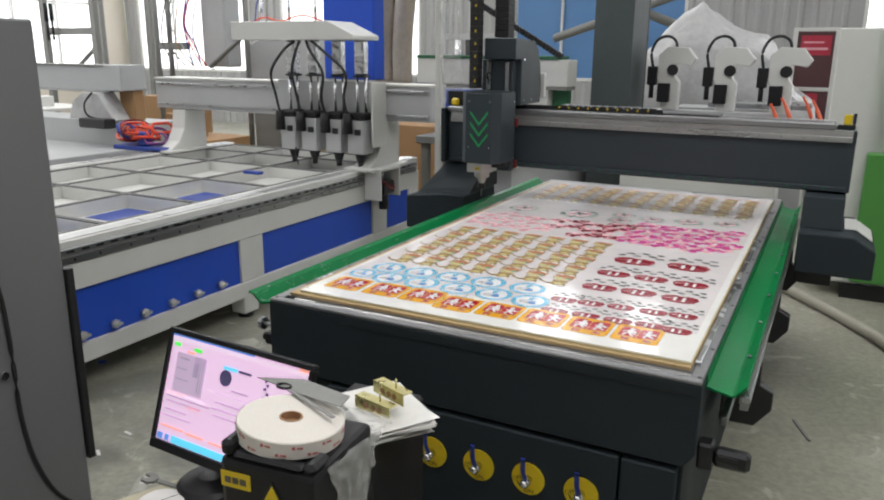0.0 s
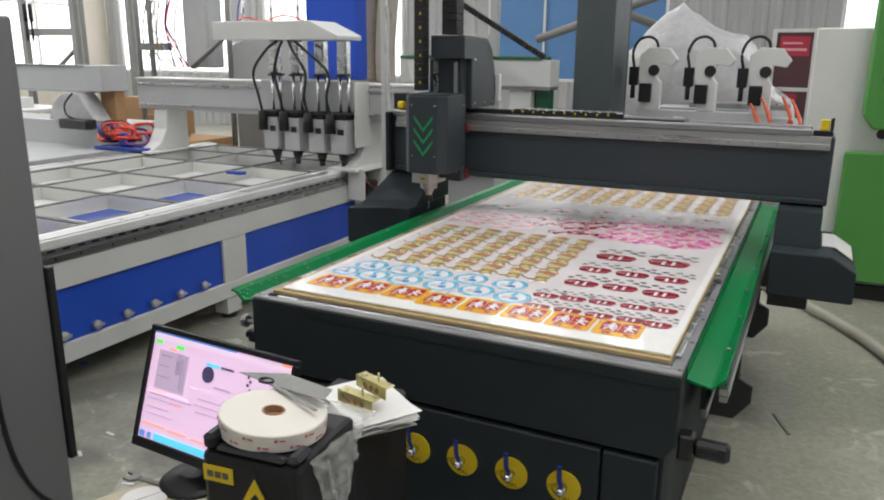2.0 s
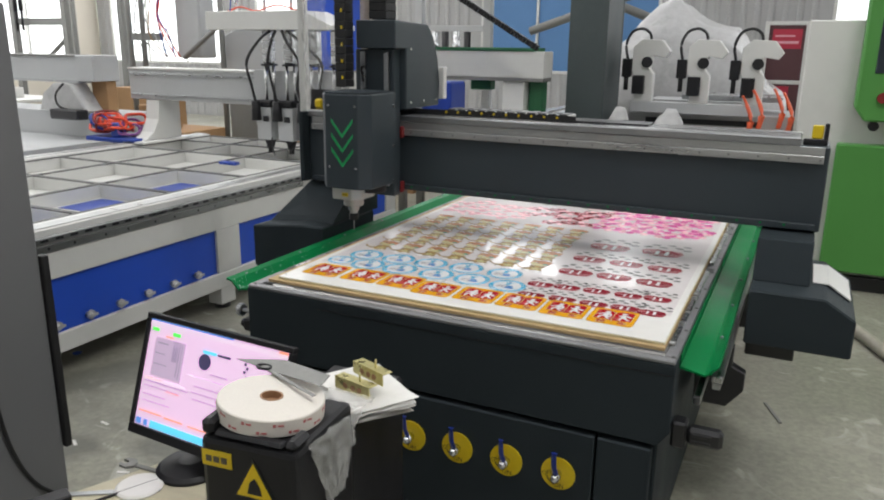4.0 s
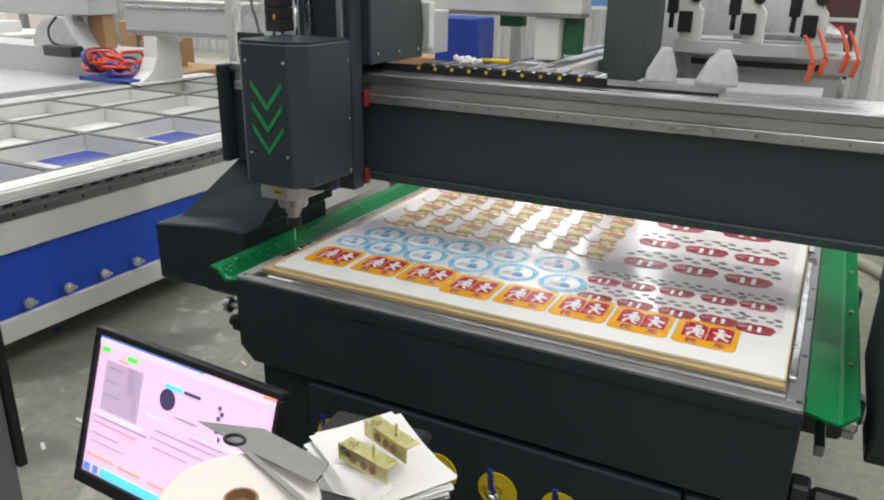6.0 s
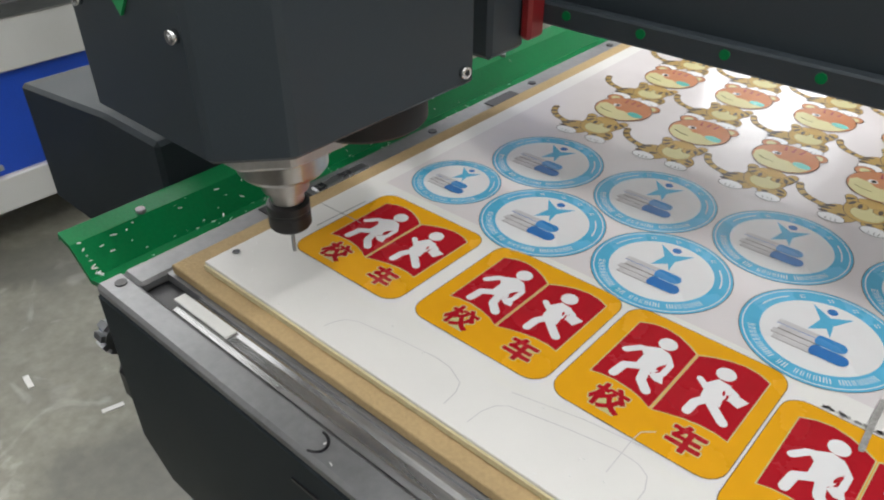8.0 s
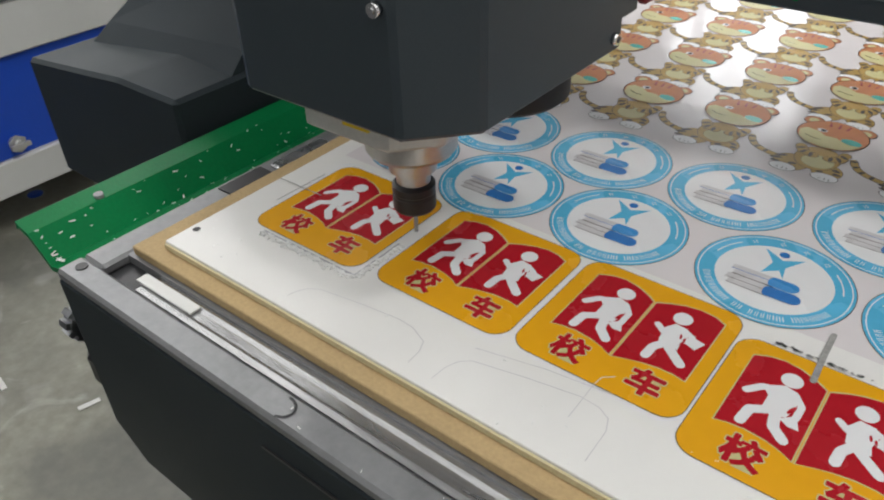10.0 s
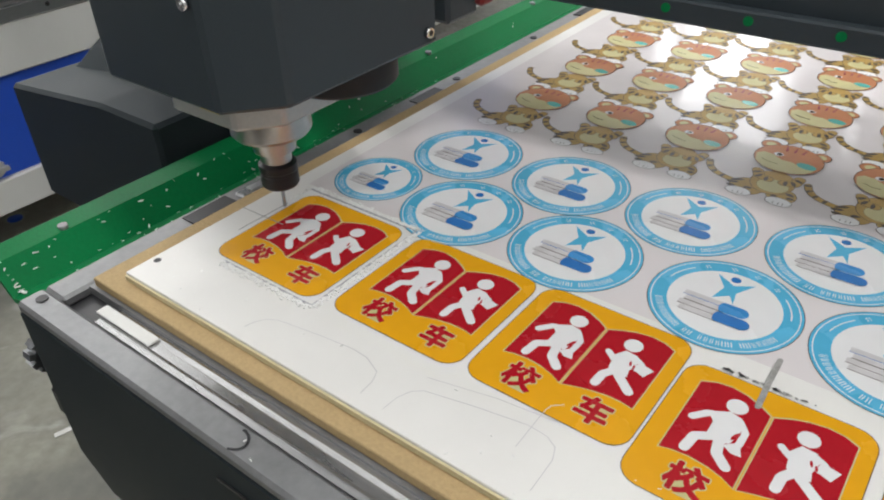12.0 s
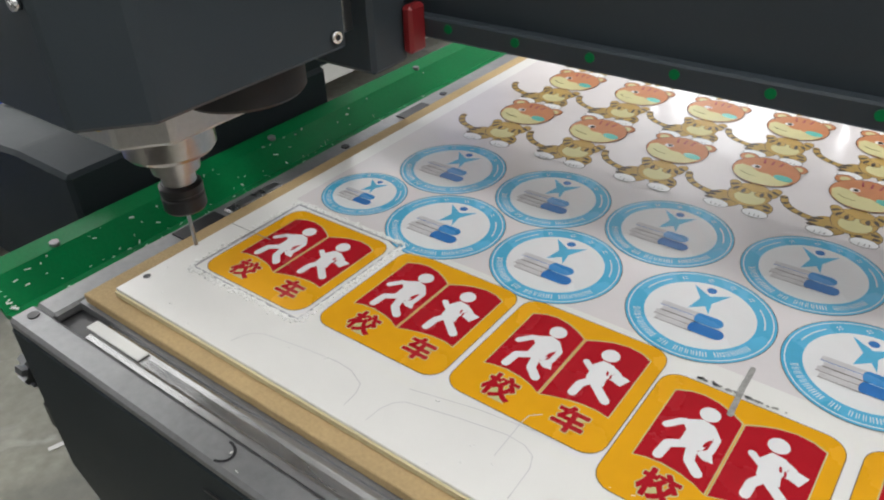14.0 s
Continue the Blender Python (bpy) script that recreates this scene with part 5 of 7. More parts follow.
def monitor():
    t = thing("computer_monitor", (0.19, -0.65, 0.45), "black monitor tilted back, showing a pale pink program window", "monitor")
    tilt = math.atan2(0.099, 0.294)
    # the screen's plane: u along the bottom edge, v up
    m = Matrix.Translation((-0.004, -0.636, 0.515)) @ Matrix.Rotation(radians(-3.3), 4, "Z") @ Matrix.Rotation(-tilt, 4, "X")

    def bx(sh, u0, u1, v0, v1, d0, d1, bev=0.0, slot=0):
        return sh.box(u0, u1, d0, d1, v0, v1, bev, slot, m=m)
    W, H = 0.482, 0.312
    sh = Shape()
    bx(sh, 0, W, 0, 0.024, -0.004, 0.018, 0.002)
    bx(sh, 0, W, H - 0.014, H, -0.004, 0.018, 0.002)
    bx(sh, 0, 0.012, 0.0241, H - 0.0141, -0.004, 0.018, 0.002)
    bx(sh, W - 0.012, W, 0.0241, H - 0.0141, -0.004, 0.018, 0.002)
    part("bezel", sh, PLASTIC, t)
    part("back_shell", bx(Shape(), 0.02, W - 0.02, 0.02, H - 0.02, 0.0185, 0.045, 0.008), PLASTIC, t)
    u0, u1, v0, v1 = 0.0122, W - 0.0122, 0.0243, H - 0.0143
    scr = part("screen", bx(Shape(), u0, u1, v0, v1, 0.004, 0.008), SCREEN, t, "lit pale pink screen")

    def lit(name, mat, *r):
        for a, b, c, d in r:
            part(name, bx(Shape(), u0 + a * (u1 - u0), u0 + b * (u1 - u0), v1 - d * (v1 - v0), v1 - c * (v1 - v0), 0.0022, 0.0035), mat, scr)
    lit("title_bar", S_BLUE, (0, 0.62, 0.0, 0.018))
    lit("tool_strip", S_PALE, (0.0, 1.0, 0.024, 0.060), (0.34, 0.98, 0.42, 0.44), (0.02, 0.33, 0.545, 0.565))
    lit("task_bar", S_CYAN, (0.12, 1, 0.93, 0.995), (0.42, 0.52, 0.165, 0.195))
    lit("task_icon", S_BLUE, (0.01, 0.05, 0.935, 0.99), (0.07, 0.10, 0.935, 0.99))
    lit("green_button", S_GREEN, (0.02, 0.07, 0.075, 0.11), (0.18, 0.24, 0.085, 0.12))
    lit("orange_bar", S_ORANGE, (0.02, 0.20, 0.855, 0.870), (0.22, 0.36, 0.860, 0.878), (0.40, 0.60, 0.866, 0.880), (0.03, 0.16, 0.545, 0.552), (0.20, 0.30, 0.63, 0.636), (0.13, 0.19, 0.13, 0.145), (0.93, 0.99, 0.005, 0.03))
    lit("camera_view", S_LILAC, (0.06, 0.29, 0.16, 0.52))
    lit("camera_detail", S_GREY, (0.20, 0.24, 0.16, 0.35), (0.245, 0.255, 0.16, 0.48), (0.265, 0.272, 0.16, 0.50), (0.08, 0.16, 0.20, 0.215), (0.07, 0.15, 0.30, 0.31), (0.07, 0.17, 0.40, 0.41))
    lit("text_line", S_GREY, (0.03, 0.36, 0.575, 0.583), (0.03, 0.30, 0.62, 0.626), (0.38, 0.80, 0.42, 0.428), (0.40, 0.66, 0.50, 0.507), (0.03, 0.2, 0.70, 0.706), (0.5, 0.62, 0.36, 0.37), (0.38, 0.70, 0.56, 0.566), (0.40, 0.60, 0.62, 0.626), (0.60, 0.78, 0.46, 0.466), (0.03, 0.24, 0.76, 0.765), (0.62, 0.80, 0.50, 0.506))
    lit("dark_button", S_DARK, (0.53, 0.62, 0.17, 0.19), (0.72, 0.735, 0.18, 0.205), (0.735, 0.75, 0.215, 0.24), (0.72, 0.735, 0.25, 0.275), (0.74, 0.755, 0.29, 0.315), (0.72, 0.735, 0.33, 0.36), (0.74, 0.75, 0.38, 0.41))
    s = Shape()
    c = m @ Vector((u0 + 0.445 * (u1 - u0), 0.0025, v1 - 0.27 * (v1 - v0)))
    n = (m.to_3x3() @ Vector((0, 1, 0))).normalized()
    s.cyl(c - n * 0.0004, c + n * 0.0004, 0.020, 24, smooth=False)
    part("round_mark", s, S_DARK, scr)
    part("stand_neck", Shape().box(0.15, 0.23, -0.572, -0.535, 0.478, 0.62, 0.006), PLASTIC, t)
    part("stand_base", Shape().lathe([(0.085, 0.4505), (0.085, 0.458), (0.075, 0.466), (0.03, 0.478)], (0.19, -0.62, 0), 36), PLASTIC, t)


def black_case():
    t = thing("black_equipment_case", (0.64, -0.70, 0), "black moulded equipment case with a grip and yellow warning stickers", "case")
    m = turned(0.64, -0.70, 0, 6)
    part("body", Shape().box(-0.095, 0.090, -0.03, 0.245, 0.0, 0.742, 0.008, m=m), PLASTIC, t)
    fr = Shape()
    fr.box(-0.102, 0.096, -0.250, -0.0305, 0.0, 0.806, 0.012, m=m, seg=2)
    part("front_cover", fr, PLASTIC, t)
    gr = Shape()
    gr.box(-0.101, -0.075, -0.248, -0.190, 0.8065, 0.838, 0.008, m=m)
    gr.box(0.069, 0.095, -0.248, -0.190, 0.8065, 0.825, 0.008, m=m)
    gr.box(-0.0745, 0.0685, -0.248, -0.225, 0.8065, 0.818, 0.006, m=m)
    part("grip", gr, PLASTIC, t)
    st = part("yellow_sticker", Shape().box(-0.097, -0.035, -0.2520, -0.2503, 0.751, 0.782, m=m), YELLOW, t, "yellow sticker with dark marks")
    b = Shape()
    for x in (-0.082, -0.066, -0.050):
        b.box(x - 0.006, x + 0.006, -0.2533, -0.2523, 0.760, 0.772, m=m)
    part("sticker_marks", b, INK_LINE, st)
    tri = Shape()
    tri.prism([(-0.035, 0.700), (0.055, 0.700), (0.010, 0.782)], "y", -0.2518, -0.2503)
    bmesh.ops.transform(tri.bm, matrix=m, verts=tri.bm.verts)
    st = part("warning_triangle", tri, BLACK, t, "yellow and black warning triangle")
    tri = Shape()
    tri.prism([(-0.027, 0.705), (0.047, 0.705), (0.010, 0.773)], "y", -0.2530, -0.2520)
    bmesh.ops.transform(tri.bm, matrix=m, verts=tri.bm.verts)
    part("triangle_field", tri, YELLOW, st)
    tri = Shape()
    tri.prism([(-0.004, 0.712), (0.026, 0.712), (0.022, 0.730), (0.012, 0.745), (0.002, 0.735)], "y", -0.2540, -0.2532)
    bmesh.ops.transform(tri.bm, matrix=m, verts=tri.bm.verts)
    part("triangle_mark", tri, BLACK, st)


def tape_roll():
    t = thing("tape_roll", (0.633, -0.846, 0.8065), "wide off-white label roll with red print round its rim", "roll")
    m = Matrix.Translation((0.633, -0.842, 0.8072)) @ Matrix.Rotation(radians(4), 4, "Y") @ Matrix.Rotation(radians(-3), 4, "X") @ Matrix.Translation((0, 0, 0.006))
    s = Shape().lathe([(0.098, 0.0), (0.100, 0.002), (0.100, 0.031), (0.098, 0.033), (0.022, 0.034), (0.022, 0.020)], (0, 0, 0), 56)
    bmesh.ops.transform(s.bm, matrix=m, verts=s.bm.verts)
    part("roll", s, TAPE, t)
    s = Shape().lathe([(0.0218, 0.0205), (0.0218, 0.0350), (0.0185, 0.0352), (0.0185, 0.0210)], (0, 0, 0), 28)
    bmesh.ops.transform(s.bm, matrix=m, verts=s.bm.verts)
    part("core", s, KRAFT, t, "brown cardboard core")
    s = Shape()
    for k in range(22):
        a = k * math.tau / 22
        row = 0.023 if k % 2 else 0.009
        s.box(0.0998, 0.1003, -0.0028, 0.0028, row - 0.0028, row + 0.0028, m=m @ Matrix.Rotation(a, 4, "Z"))
        s.box(0.0990, 0.1001, 0.0055, 0.0165, row - 0.0016, row + 0.0016, m=m @ Matrix.Rotation(a, 4, "Z"))
    part("rim_print", s, TAPE_RED, t)


def small_things():
    # tapered steel blade lying against the roll
    s = Shape()
    s.prism([(0.0, 0.0), (0.11, 0.034), (0.245, 0.028), (0.25, -0.004), (0.12, -0.006)], "z", 0, 0.0016)
    bmesh.ops.transform(s.bm, matrix=Matrix.Translation((0.462, -0.735, 0.846)) @ Matrix.Rotation(radians(-9), 4, "Z") @ Matrix.Rotation(radians(16), 4, "X") @ Matrix.Rotation(radians(-3), 4, "Y"), verts=s.bm.verts)
    lone("steel_scraper", s, RACK, "long tapered steel scraper lying across the label roll", "tool")
    sc = thing("scissors", (0.56, -0.76, 0.846), "scissors with black finger rings lying on the label roll", "scissors")
    part("ring", Shape().tube([(0.548 + 0.016 * math.cos(a), -0.752 + 0.010 * math.sin(a), 0.853) for a in [k * math.tau / 18 for k in range(19)]], 0.003, 8), PLASTIC, sc)
    part("blade", Shape().box(0, 0.16, -0.004, 0.004, 0, 0.002, m=turned(0.562, -0.757, 0.8505, -20)), RACK, sc)
    # stack of paper with metal catches on it
    rng = random.Random(3)
    ps = thing("paper_stack", (0.675, -0.585, 0.7425), "stack of crumpled white paper sheets", "paper")
    for i in range(7):
        a = -32 + rng.uniform(-9, 9)
        z = 0.7435 + 0.0042 * i
        s = Shape()
        n, mm = 8, turned(0.680 + rng.uniform(-0.006, 0.006), -0.590 + rng.uniform(-0.008, 0.008), z, a)
        vs = [[s.bm.verts.new(mm @ Vector((-0.105 + 0.21 * u / n, -0.075 + 0.15 * v / n, 0.004 * math.sin(u * 0.7 + i) * (u / n) + 0.006 * max(0, u / n - 0.75) ** 2 * 30 * 0.3))) for v in range(n + 1)] for u in range(n + 1)]
        for u in range(n):
            for v in range(n):
                s.bm.faces.new((vs[u][v], vs[u + 1][v], vs[u + 1][v + 1], vs[u][v + 1])).smooth = True
        part("sheet", s, PAPER, ps)
    for k, (x, y, z, a) in enumerate(((0.685, -0.640, 0.776, -12), (0.700, -0.600, 0.795, -20))):
        b = thing("metal_catch", (x, y, z), "small yellow zinc-plated metal catch with worn slots", "bracket", "catches on the paper")
        m = turned(x, y, z, a)
        part("plate", Shape().box(-0.050, 0.050, -0.0012, 0.0012, 0, 0.028, 0.0006, m=m).box(-0.050, 0.050, 0.0012, 0.026, 0.024, 0.0262, 0.0006, m=m).box(-0.050, -0.048, 0.0012, 0.026, 0, 0.024, m=m), BRASSZ, b)
        s = Shape()
        for u in (-0.018, 0.004, 0.022):
            s.cyl(m @ Vector((u, -0.0014, 0.013)), m @ Vector((u, -0.0030, 0.013)), 0.0065, 14)
        part("rivet", s, KRAFT, b, "worn brown rivets")
        part("pin", Shape().cyl(m @ Vector((0.012, 0.012, 0.0262)), m @ Vector((0.012, 0.012, 0.046)), 0.0022, 8), BRASSZ, b)
    # creased clear bags
    def bag(name, c, sx, sy, n, seed, label, hang):
        rg = random.Random(seed)
        s = Shape()
        g = []
        for u in range(n + 1):
            row = []
            for v in range(n + 1):
                a, b = u / n - 0.5, v / n - 0.5
                k = noise.noise(Vector((a * 6 + seed, b * 6, 0))) * 0.012 + noise.noise(Vector((a * 15, b * 15 + seed, 3))) * 0.006
                row.append(s.bm.verts.new(Vector(c) + hang(a * sx * (1 + 0.2 * b), b * sy, k)))
            g.append(row)
        for u in range(n):
            for v in range(n):
                s.bm.faces.new((g[u][v], g[u + 1][v], g[u + 1][v + 1], g[u][v + 1])).smooth = u % 3 > 0
        ob = lone(name, s, BAG, label, "bag")
        sol = ob.modifiers.new("thickness", "SOLIDIFY")
        sol.thickness = 0.0006
    bag("plastic_bag", (0.757, -0.820, 0.735), 0.13, 0.15, 22, 2, "crumpled clear plastic bag hanging over the black case", lambda a, b, k: Vector((0.006 + k * 0.9 + 0.05 * max(0, b), a * (0.55 + 6.5 * max(b + 0.075, 0) ** 1.2), b)))
    bag("plastic_bag", (0.70, -0.690, 0.784), 0.10, 0.06, 12, 8, "small clear zip bag lying on the paper", lambda a, b, k: Vector((a, b, 0.006 + k * 0.5)))
    # tools on the low table
    w = Shape()
    m = turned(0.10, -0.675, 0.4505, 4)
    w.box(-0.04, 0.11, -0.007, 0.007, 0, 0.006, 0.002, m=m)
    w.prism([(-0.085, 0.008), (-0.078, 0.018), (-0.055, 0.020), (-0.040, 0.008), (-0.040, -0.008), (-0.055, -0.020), (-0.078, -0.016), (-0.084, -0.006), (-0.068, -0.008), (-0.062, 0.0), (-0.068, 0.007)], "z", 0, 0.007)
    vs = [v for v in w.bm.verts if abs(v.co.x) < 0.2 and v.co.z < 0.2]
    bmesh.ops.transform(w.bm, matrix=m, verts=vs)
    lone("open_end_wrench", w, RACK, "dark steel open-ended wrench lying on the pale board", "wrench")
    c = thing("vernier_caliper", (0.13, -0.80, 0.4505), "grey steel caliper lying on the pale board", "caliper")
    m = turned(0.11, -0.78, 0.4505, 33)
    part("beam", Shape().box(-0.13, 0.10, -0.008, 0.008, 0, 0.004, 0.001, m=m), STEEL, c)
    part("slider", Shape().box(0.02, 0.09, -0.013, 0.013, 0.0041, 0.014, 0.002, m=m), PLASTIC, c)
    part("jaw", Shape().prism([(-0.13, -0.008), (-0.10, -0.008), (-0.118, -0.045), (-0.13, -0.045)], "z", 0, 0.004), STEEL, c)
    jaw = c.children[-1]
    for v in jaw.data.vertices:
        v.co = (m @ (v.co + ORG[c])) - ORG[c]
    lone("round_lid", Shape().lathe([(0.055, 0.4505), (0.056, 0.454), (0.05, 0.458)], (0.14, -0.74, 0), 30), PAPER, "thin white round lid on the pale board", "lid")
    lone("power_cable", Shape().cable([(0.16, -0.70, 0.455), (0.10, -0.83, 0.455), (0.06, -0.93, 0.455), (0.10, -1.02, 0.455)], 0.0035, 8), RUBBER, "thin black power cable on the pale board", "cable")


def grey_cabinet():
    t = thing("electrical_cabinet", (-0.90, -0.92, 0), "tall grey painted steel electrical cabinet", "cabinet")
    part("body", Shape().box(-1.25, -0.552, -1.42, -0.432, 0.06, 1.585, 0.006), CABGREY, t)
    part("plinth", Shape().box(-1.23, -0.57, -1.40, -0.45, 0.0, 0.0595), BLACK, t)
    part("edge_guard", Shape().box(-0.572, -0.540, -0.4315, -0.408, 0.22, 0.86, 0.003), RUBBER, t, "black rubber edge guard")
    part("lock", Shape().cyl((-0.552, -0.66, 0.60), (-0.544, -0.66, 0.60), 0.012, 14), CHROME, t)
    lone("hanging_cable", Shape().cable([(-0.545, -0.70, 1.05), (-0.545, -0.645, 0.87), (-0.545, -0.632, 0.70), (-0.545, -0.630, 0.46), (-0.545, -0.60, 0.277), (-0.545, -0.527, 0.125), (-0.50, -0.40, 0.02)], 0.006, 8), RUBBER, "black cable hanging down the grey cabinet", "cable")
    pts = [(-0.26 + 0.13 * math.cos(a), -0.60 + 0.07 * math.sin(a), 0.03 + 0.016 * k) for k, a in enumerate([i * 0.42 for i in range(16)])]
    lone("coiled_hose", Shape().tube([(x, y, 0.03 + 0.012 * i) for i, (x, y, z) in enumerate(pts)], 0.026, 12), RUBBER, "thick black hose coiled on the floor", "hose")


work_table()
monitor()
black_case()
tape_roll()
small_things()
grey_cabinet()


# ---------------- white and blue machine alongside ----------------
def blue_machine():
    t = thing("multi_spindle_router", (-2.4, 1.3, 0), "white and blue router with open grid bed and four grey spindles", "machine")
    for side, s in ((-1.41, 1), (-3.45, -1)):
        def X(d):
            return side - s * d
        def bx(sh, d0, d1, *r, **k):
            a, b = sorted((X(d0), X(d1)))
            return sh.box(a, b, *r, **k)
        part("side_beam", bx(Shape(), 0.0, 0.15, -0.65, 3.30, 0.475, 0.598, bevel=0.004), WHITE, t)
        part("top_rail_bed", bx(Shape(), 0.012, 0.15, -0.65, 3.30, 0.5985, 0.700, bevel=0.004), WHITE, t)
        part("top_strip", bx(Shape(), 0.030, 0.105, -0.64, 3.29, 0.7002, 0.7045, bevel=0.001), RAIL, t, "dull steel strip along the edge")
        part("bottom_beam", bx(Shape(), 0.0, 0.12, -0.65, 3.30, 0.130, 0.222, bevel=0.004), WHITE, t)
        part("rack_strip", bx(Shape(), -0.006, 0.0115, -0.62, 3.25, 0.600, 0.632, bevel=0.001), STEEL, t, "steel rack strip with dark holes")
        part("guide_rail", bx(Shape(), -0.010, 0.0115, -0.62, 3.25, 0.645, 0.668, bevel=0.002), STEEL, t, "steel guide rail with dark studs")
        for y0, y1 in ((-0.65, -0.50), (1.255, 1.445), (2.63, 2.82), (3.15, 3.30)):
            part("post", bx(Shape(), 0.002, 0.12, y0, y1, 0.2225, 0.4745, bevel=0.003), WHITE, t)
        for y0, y1 in ((-0.499, 1.254), (1.446, 2.629), (2.821, 3.149)):
            part("side_panel", bx(Shape(), 0.016, 0.03, y0, y1, 0.223, 0.474), BLUE, t, "blue sheet-metal panel")
        for y in (-0.5, 1.33, 3.15):
            part("leg", bx(Shape(), 0.01, 0.11, y - 0.06, y + 0.06, 0.03, 0.1295, bevel=0.004), WHITE, t)
            part("foot", Shape().cyl((X(0.06), y, 0), (X(0.06), y, 0.0295), 0.045, 14), BLACK, t)
    # studs, holes and bolts on the flank that faces the cutting machine
    st = part("rail_stud", Shape().box(-1.3998, -1.3965, -0.568, -0.532, 0.6515, 0.6615), BLACK, t)
    hl = part("rack_hole", Shape().cyl((-1.4045, -0.55, 0.616), (-1.4030, -0.55, 0.616), 0.006, 8), BLACK, t)
    for i in range(1, 50):
        sib(st, (0, 0.075 * i, 0))
        if i % 2 == 0:
            sib(hl, (0, 0.075 * i + (0.02 if i % 4 else 0), 0))
    bo = part("valve_bolt", Shape().cyl((-1.426, -0.48, 0.262), (-1.385, -0.48, 0.262), 0.013, 10).cyl((-1.405, -0.48, 0.262), (-1.398, -0.48, 0.262), 0.024, 6).box(-1.390, -1.382, -0.505, -0.455, 0.256, 0.268), CLAMP, t, "dull metal drain bolt")
    for i in range(1, 10):
        sib(bo, (0, 0.174 * i, 0))
    # grid bed
    ys = [-0.62, -0.06, 0.54, 1.14, 1.74, 2.40, 2.90, 3.25]
    for x in (-1.60, -2.16, -2.73, -3.26):
        part("grid_bar", Shape().box(x - 0.018, x + 0.018, ys[0], ys[-1], 0.6125, 0.686, 0.002), WHITE, t)
        part("grid_seal", Shape().box(x - 0.016, x + 0.016, ys[0], ys[-1], 0.6865, 0.694, 0.001), SEAL, t, "dark grey sealing strip")
    for y in ys:
        for x0, x1 in ((-2.141, -1.619), (-2.711, -2.179), (-3.241, -2.749)):
            part("cross_bar", Shape().box(x0, x1, y - 0.018, y + 0.018, 0.6125, 0.686, 0.002), WHITE, t)
            part("cross_seal", Shape().box(x0, x1, y - 0.016, y + 0.016, 0.6865, 0.694, 0.001), SEAL, t, "dark grey sealing strip")
    part("bed_floor", Shape().box(-3.29, -1.57, -0.6, 3.2, 0.592, 0.612), WHITE, t, "white sheet floor under the grid")
    # flat patches for the openings, the shade inside put into the deep blue
    for x0, x1, y0, y1 in ((-2.10, -1.76, 0.22, 0.50), (-2.11, -1.74, 0.82, 1.10), (-2.10, -1.80, 1.46, 1.70)):
        part("blue_opening", Shape().box(x0, x1, y0, y1, 0.6124, 0.6145), DEEPBLUE, t, "flat deep blue patch in place of a shaded opening")
    part("blue_clip", Shape().box(-2.06, -1.92, 2.02, 2.07, 0.6945, 0.715, 0.004), DEEPBLUE, t)
    # gantry
    for x in (-3.40, -1.50):
        ped = Shape()
        ped.prism([(2.52, 0.72), (2.92, 0.72), (2.92, 1.03), (2.70, 1.03), (2.68, 0.88), (2.62, 0.78)], "x", x, x + 0.14, 0, 0.004)
        part("pedestal", ped, WHITE, t)
        part("pedestal_plate", Shape().box(x - 0.03, x + 0.20, 2.45, 2.96, 0.7005, 0.7195, 0.003), WHITE, t)
    part("gantry_beam", Shape().box(-3.57, -0.98, 2.70, 2.92, 1.035, 1.270, 0.004), GREYP, t, "pale grey gantry beam")
    part("beam_rail", Shape().box(-3.55, -1.00, 2.685, 2.6995, 1.225, 1.245, 0.002).box(-3.55, -1.00, 2.685, 2.6995, 1.06, 1.08, 0.002), STEEL, t)
    part("beam_cap", Shape().box(-3.57, -0.98, 2.69, 2.93, 1.2705, 1.285, 0.002), WHITE, t)
    br = Shape().box(-1.395, -1.26, 2.50, 2.515, 0.50, 0.72, 0.003).box(-1.395, -1.26, 2.75, 2.765, 0.50, 0.72, 0.003).box(-1.395, -1.26, 2.5155, 2.7495, 0.70, 0.72, 0.003)
    part("motor_bracket", br, WHITE, t)
    part("drive_motor", Shape().box(-1.37, -1.27, 2.56, 2.70, 0.53, 0.62, 0.006).cyl((-1.32, 2.63, 0.42), (-1.32, 2.63, 0.53), 0.035, 14), BLACK, t)
    part("motor_wire", Shape().cable([(-1.30, 2.54, 0.66), (-1.24, 2.56, 0.60), (-1.25, 2.66, 0.57), (-1.30, 2.70, 0.62)], 0.006, 6), RED, t, "thin red wires")
    # spindle bank
    part("head_plate", Shape().box(-2.22, -1.36, 2.625, 2.66, 0.90, 1.30, 0.004), GREYP, t)
    part("side_plate", Shape().box(-1.345, -1.33, 2.52, 2.70, 0.86, 1.30, 0.003), WHITE, t)
    part("top_bridge", Shape().prism([(-2.46, 1.575), (-1.62, 1.575), (-1.40, 1.575), (-1.40, 1.605), (-1.62, 1.70), (-2.46, 1.70)], "y", 2.42, 2.72, 0, 0.004), WHITE, t, "white top bridge of the spindle bank")
    for x in (-2.03, -1.845, -1.635, -1.45):
        sp = part("spindle", Shape().box(x - 0.066, x + 0.066, 2.48, 2.60, 0.815, 1.045, 0.006), GREYP, t, "grey spindle motor with a black cap")
        part("cap", Shape().box(x - 0.069, x + 0.069, 2.475, 2.605, 1.0455, 1.095, 0.012).cyl((x - 0.045, 2.455, 0.955), (x - 0.045, 2.455, 1.09), 0.036, 14, 0.030), PLASTIC, sp)
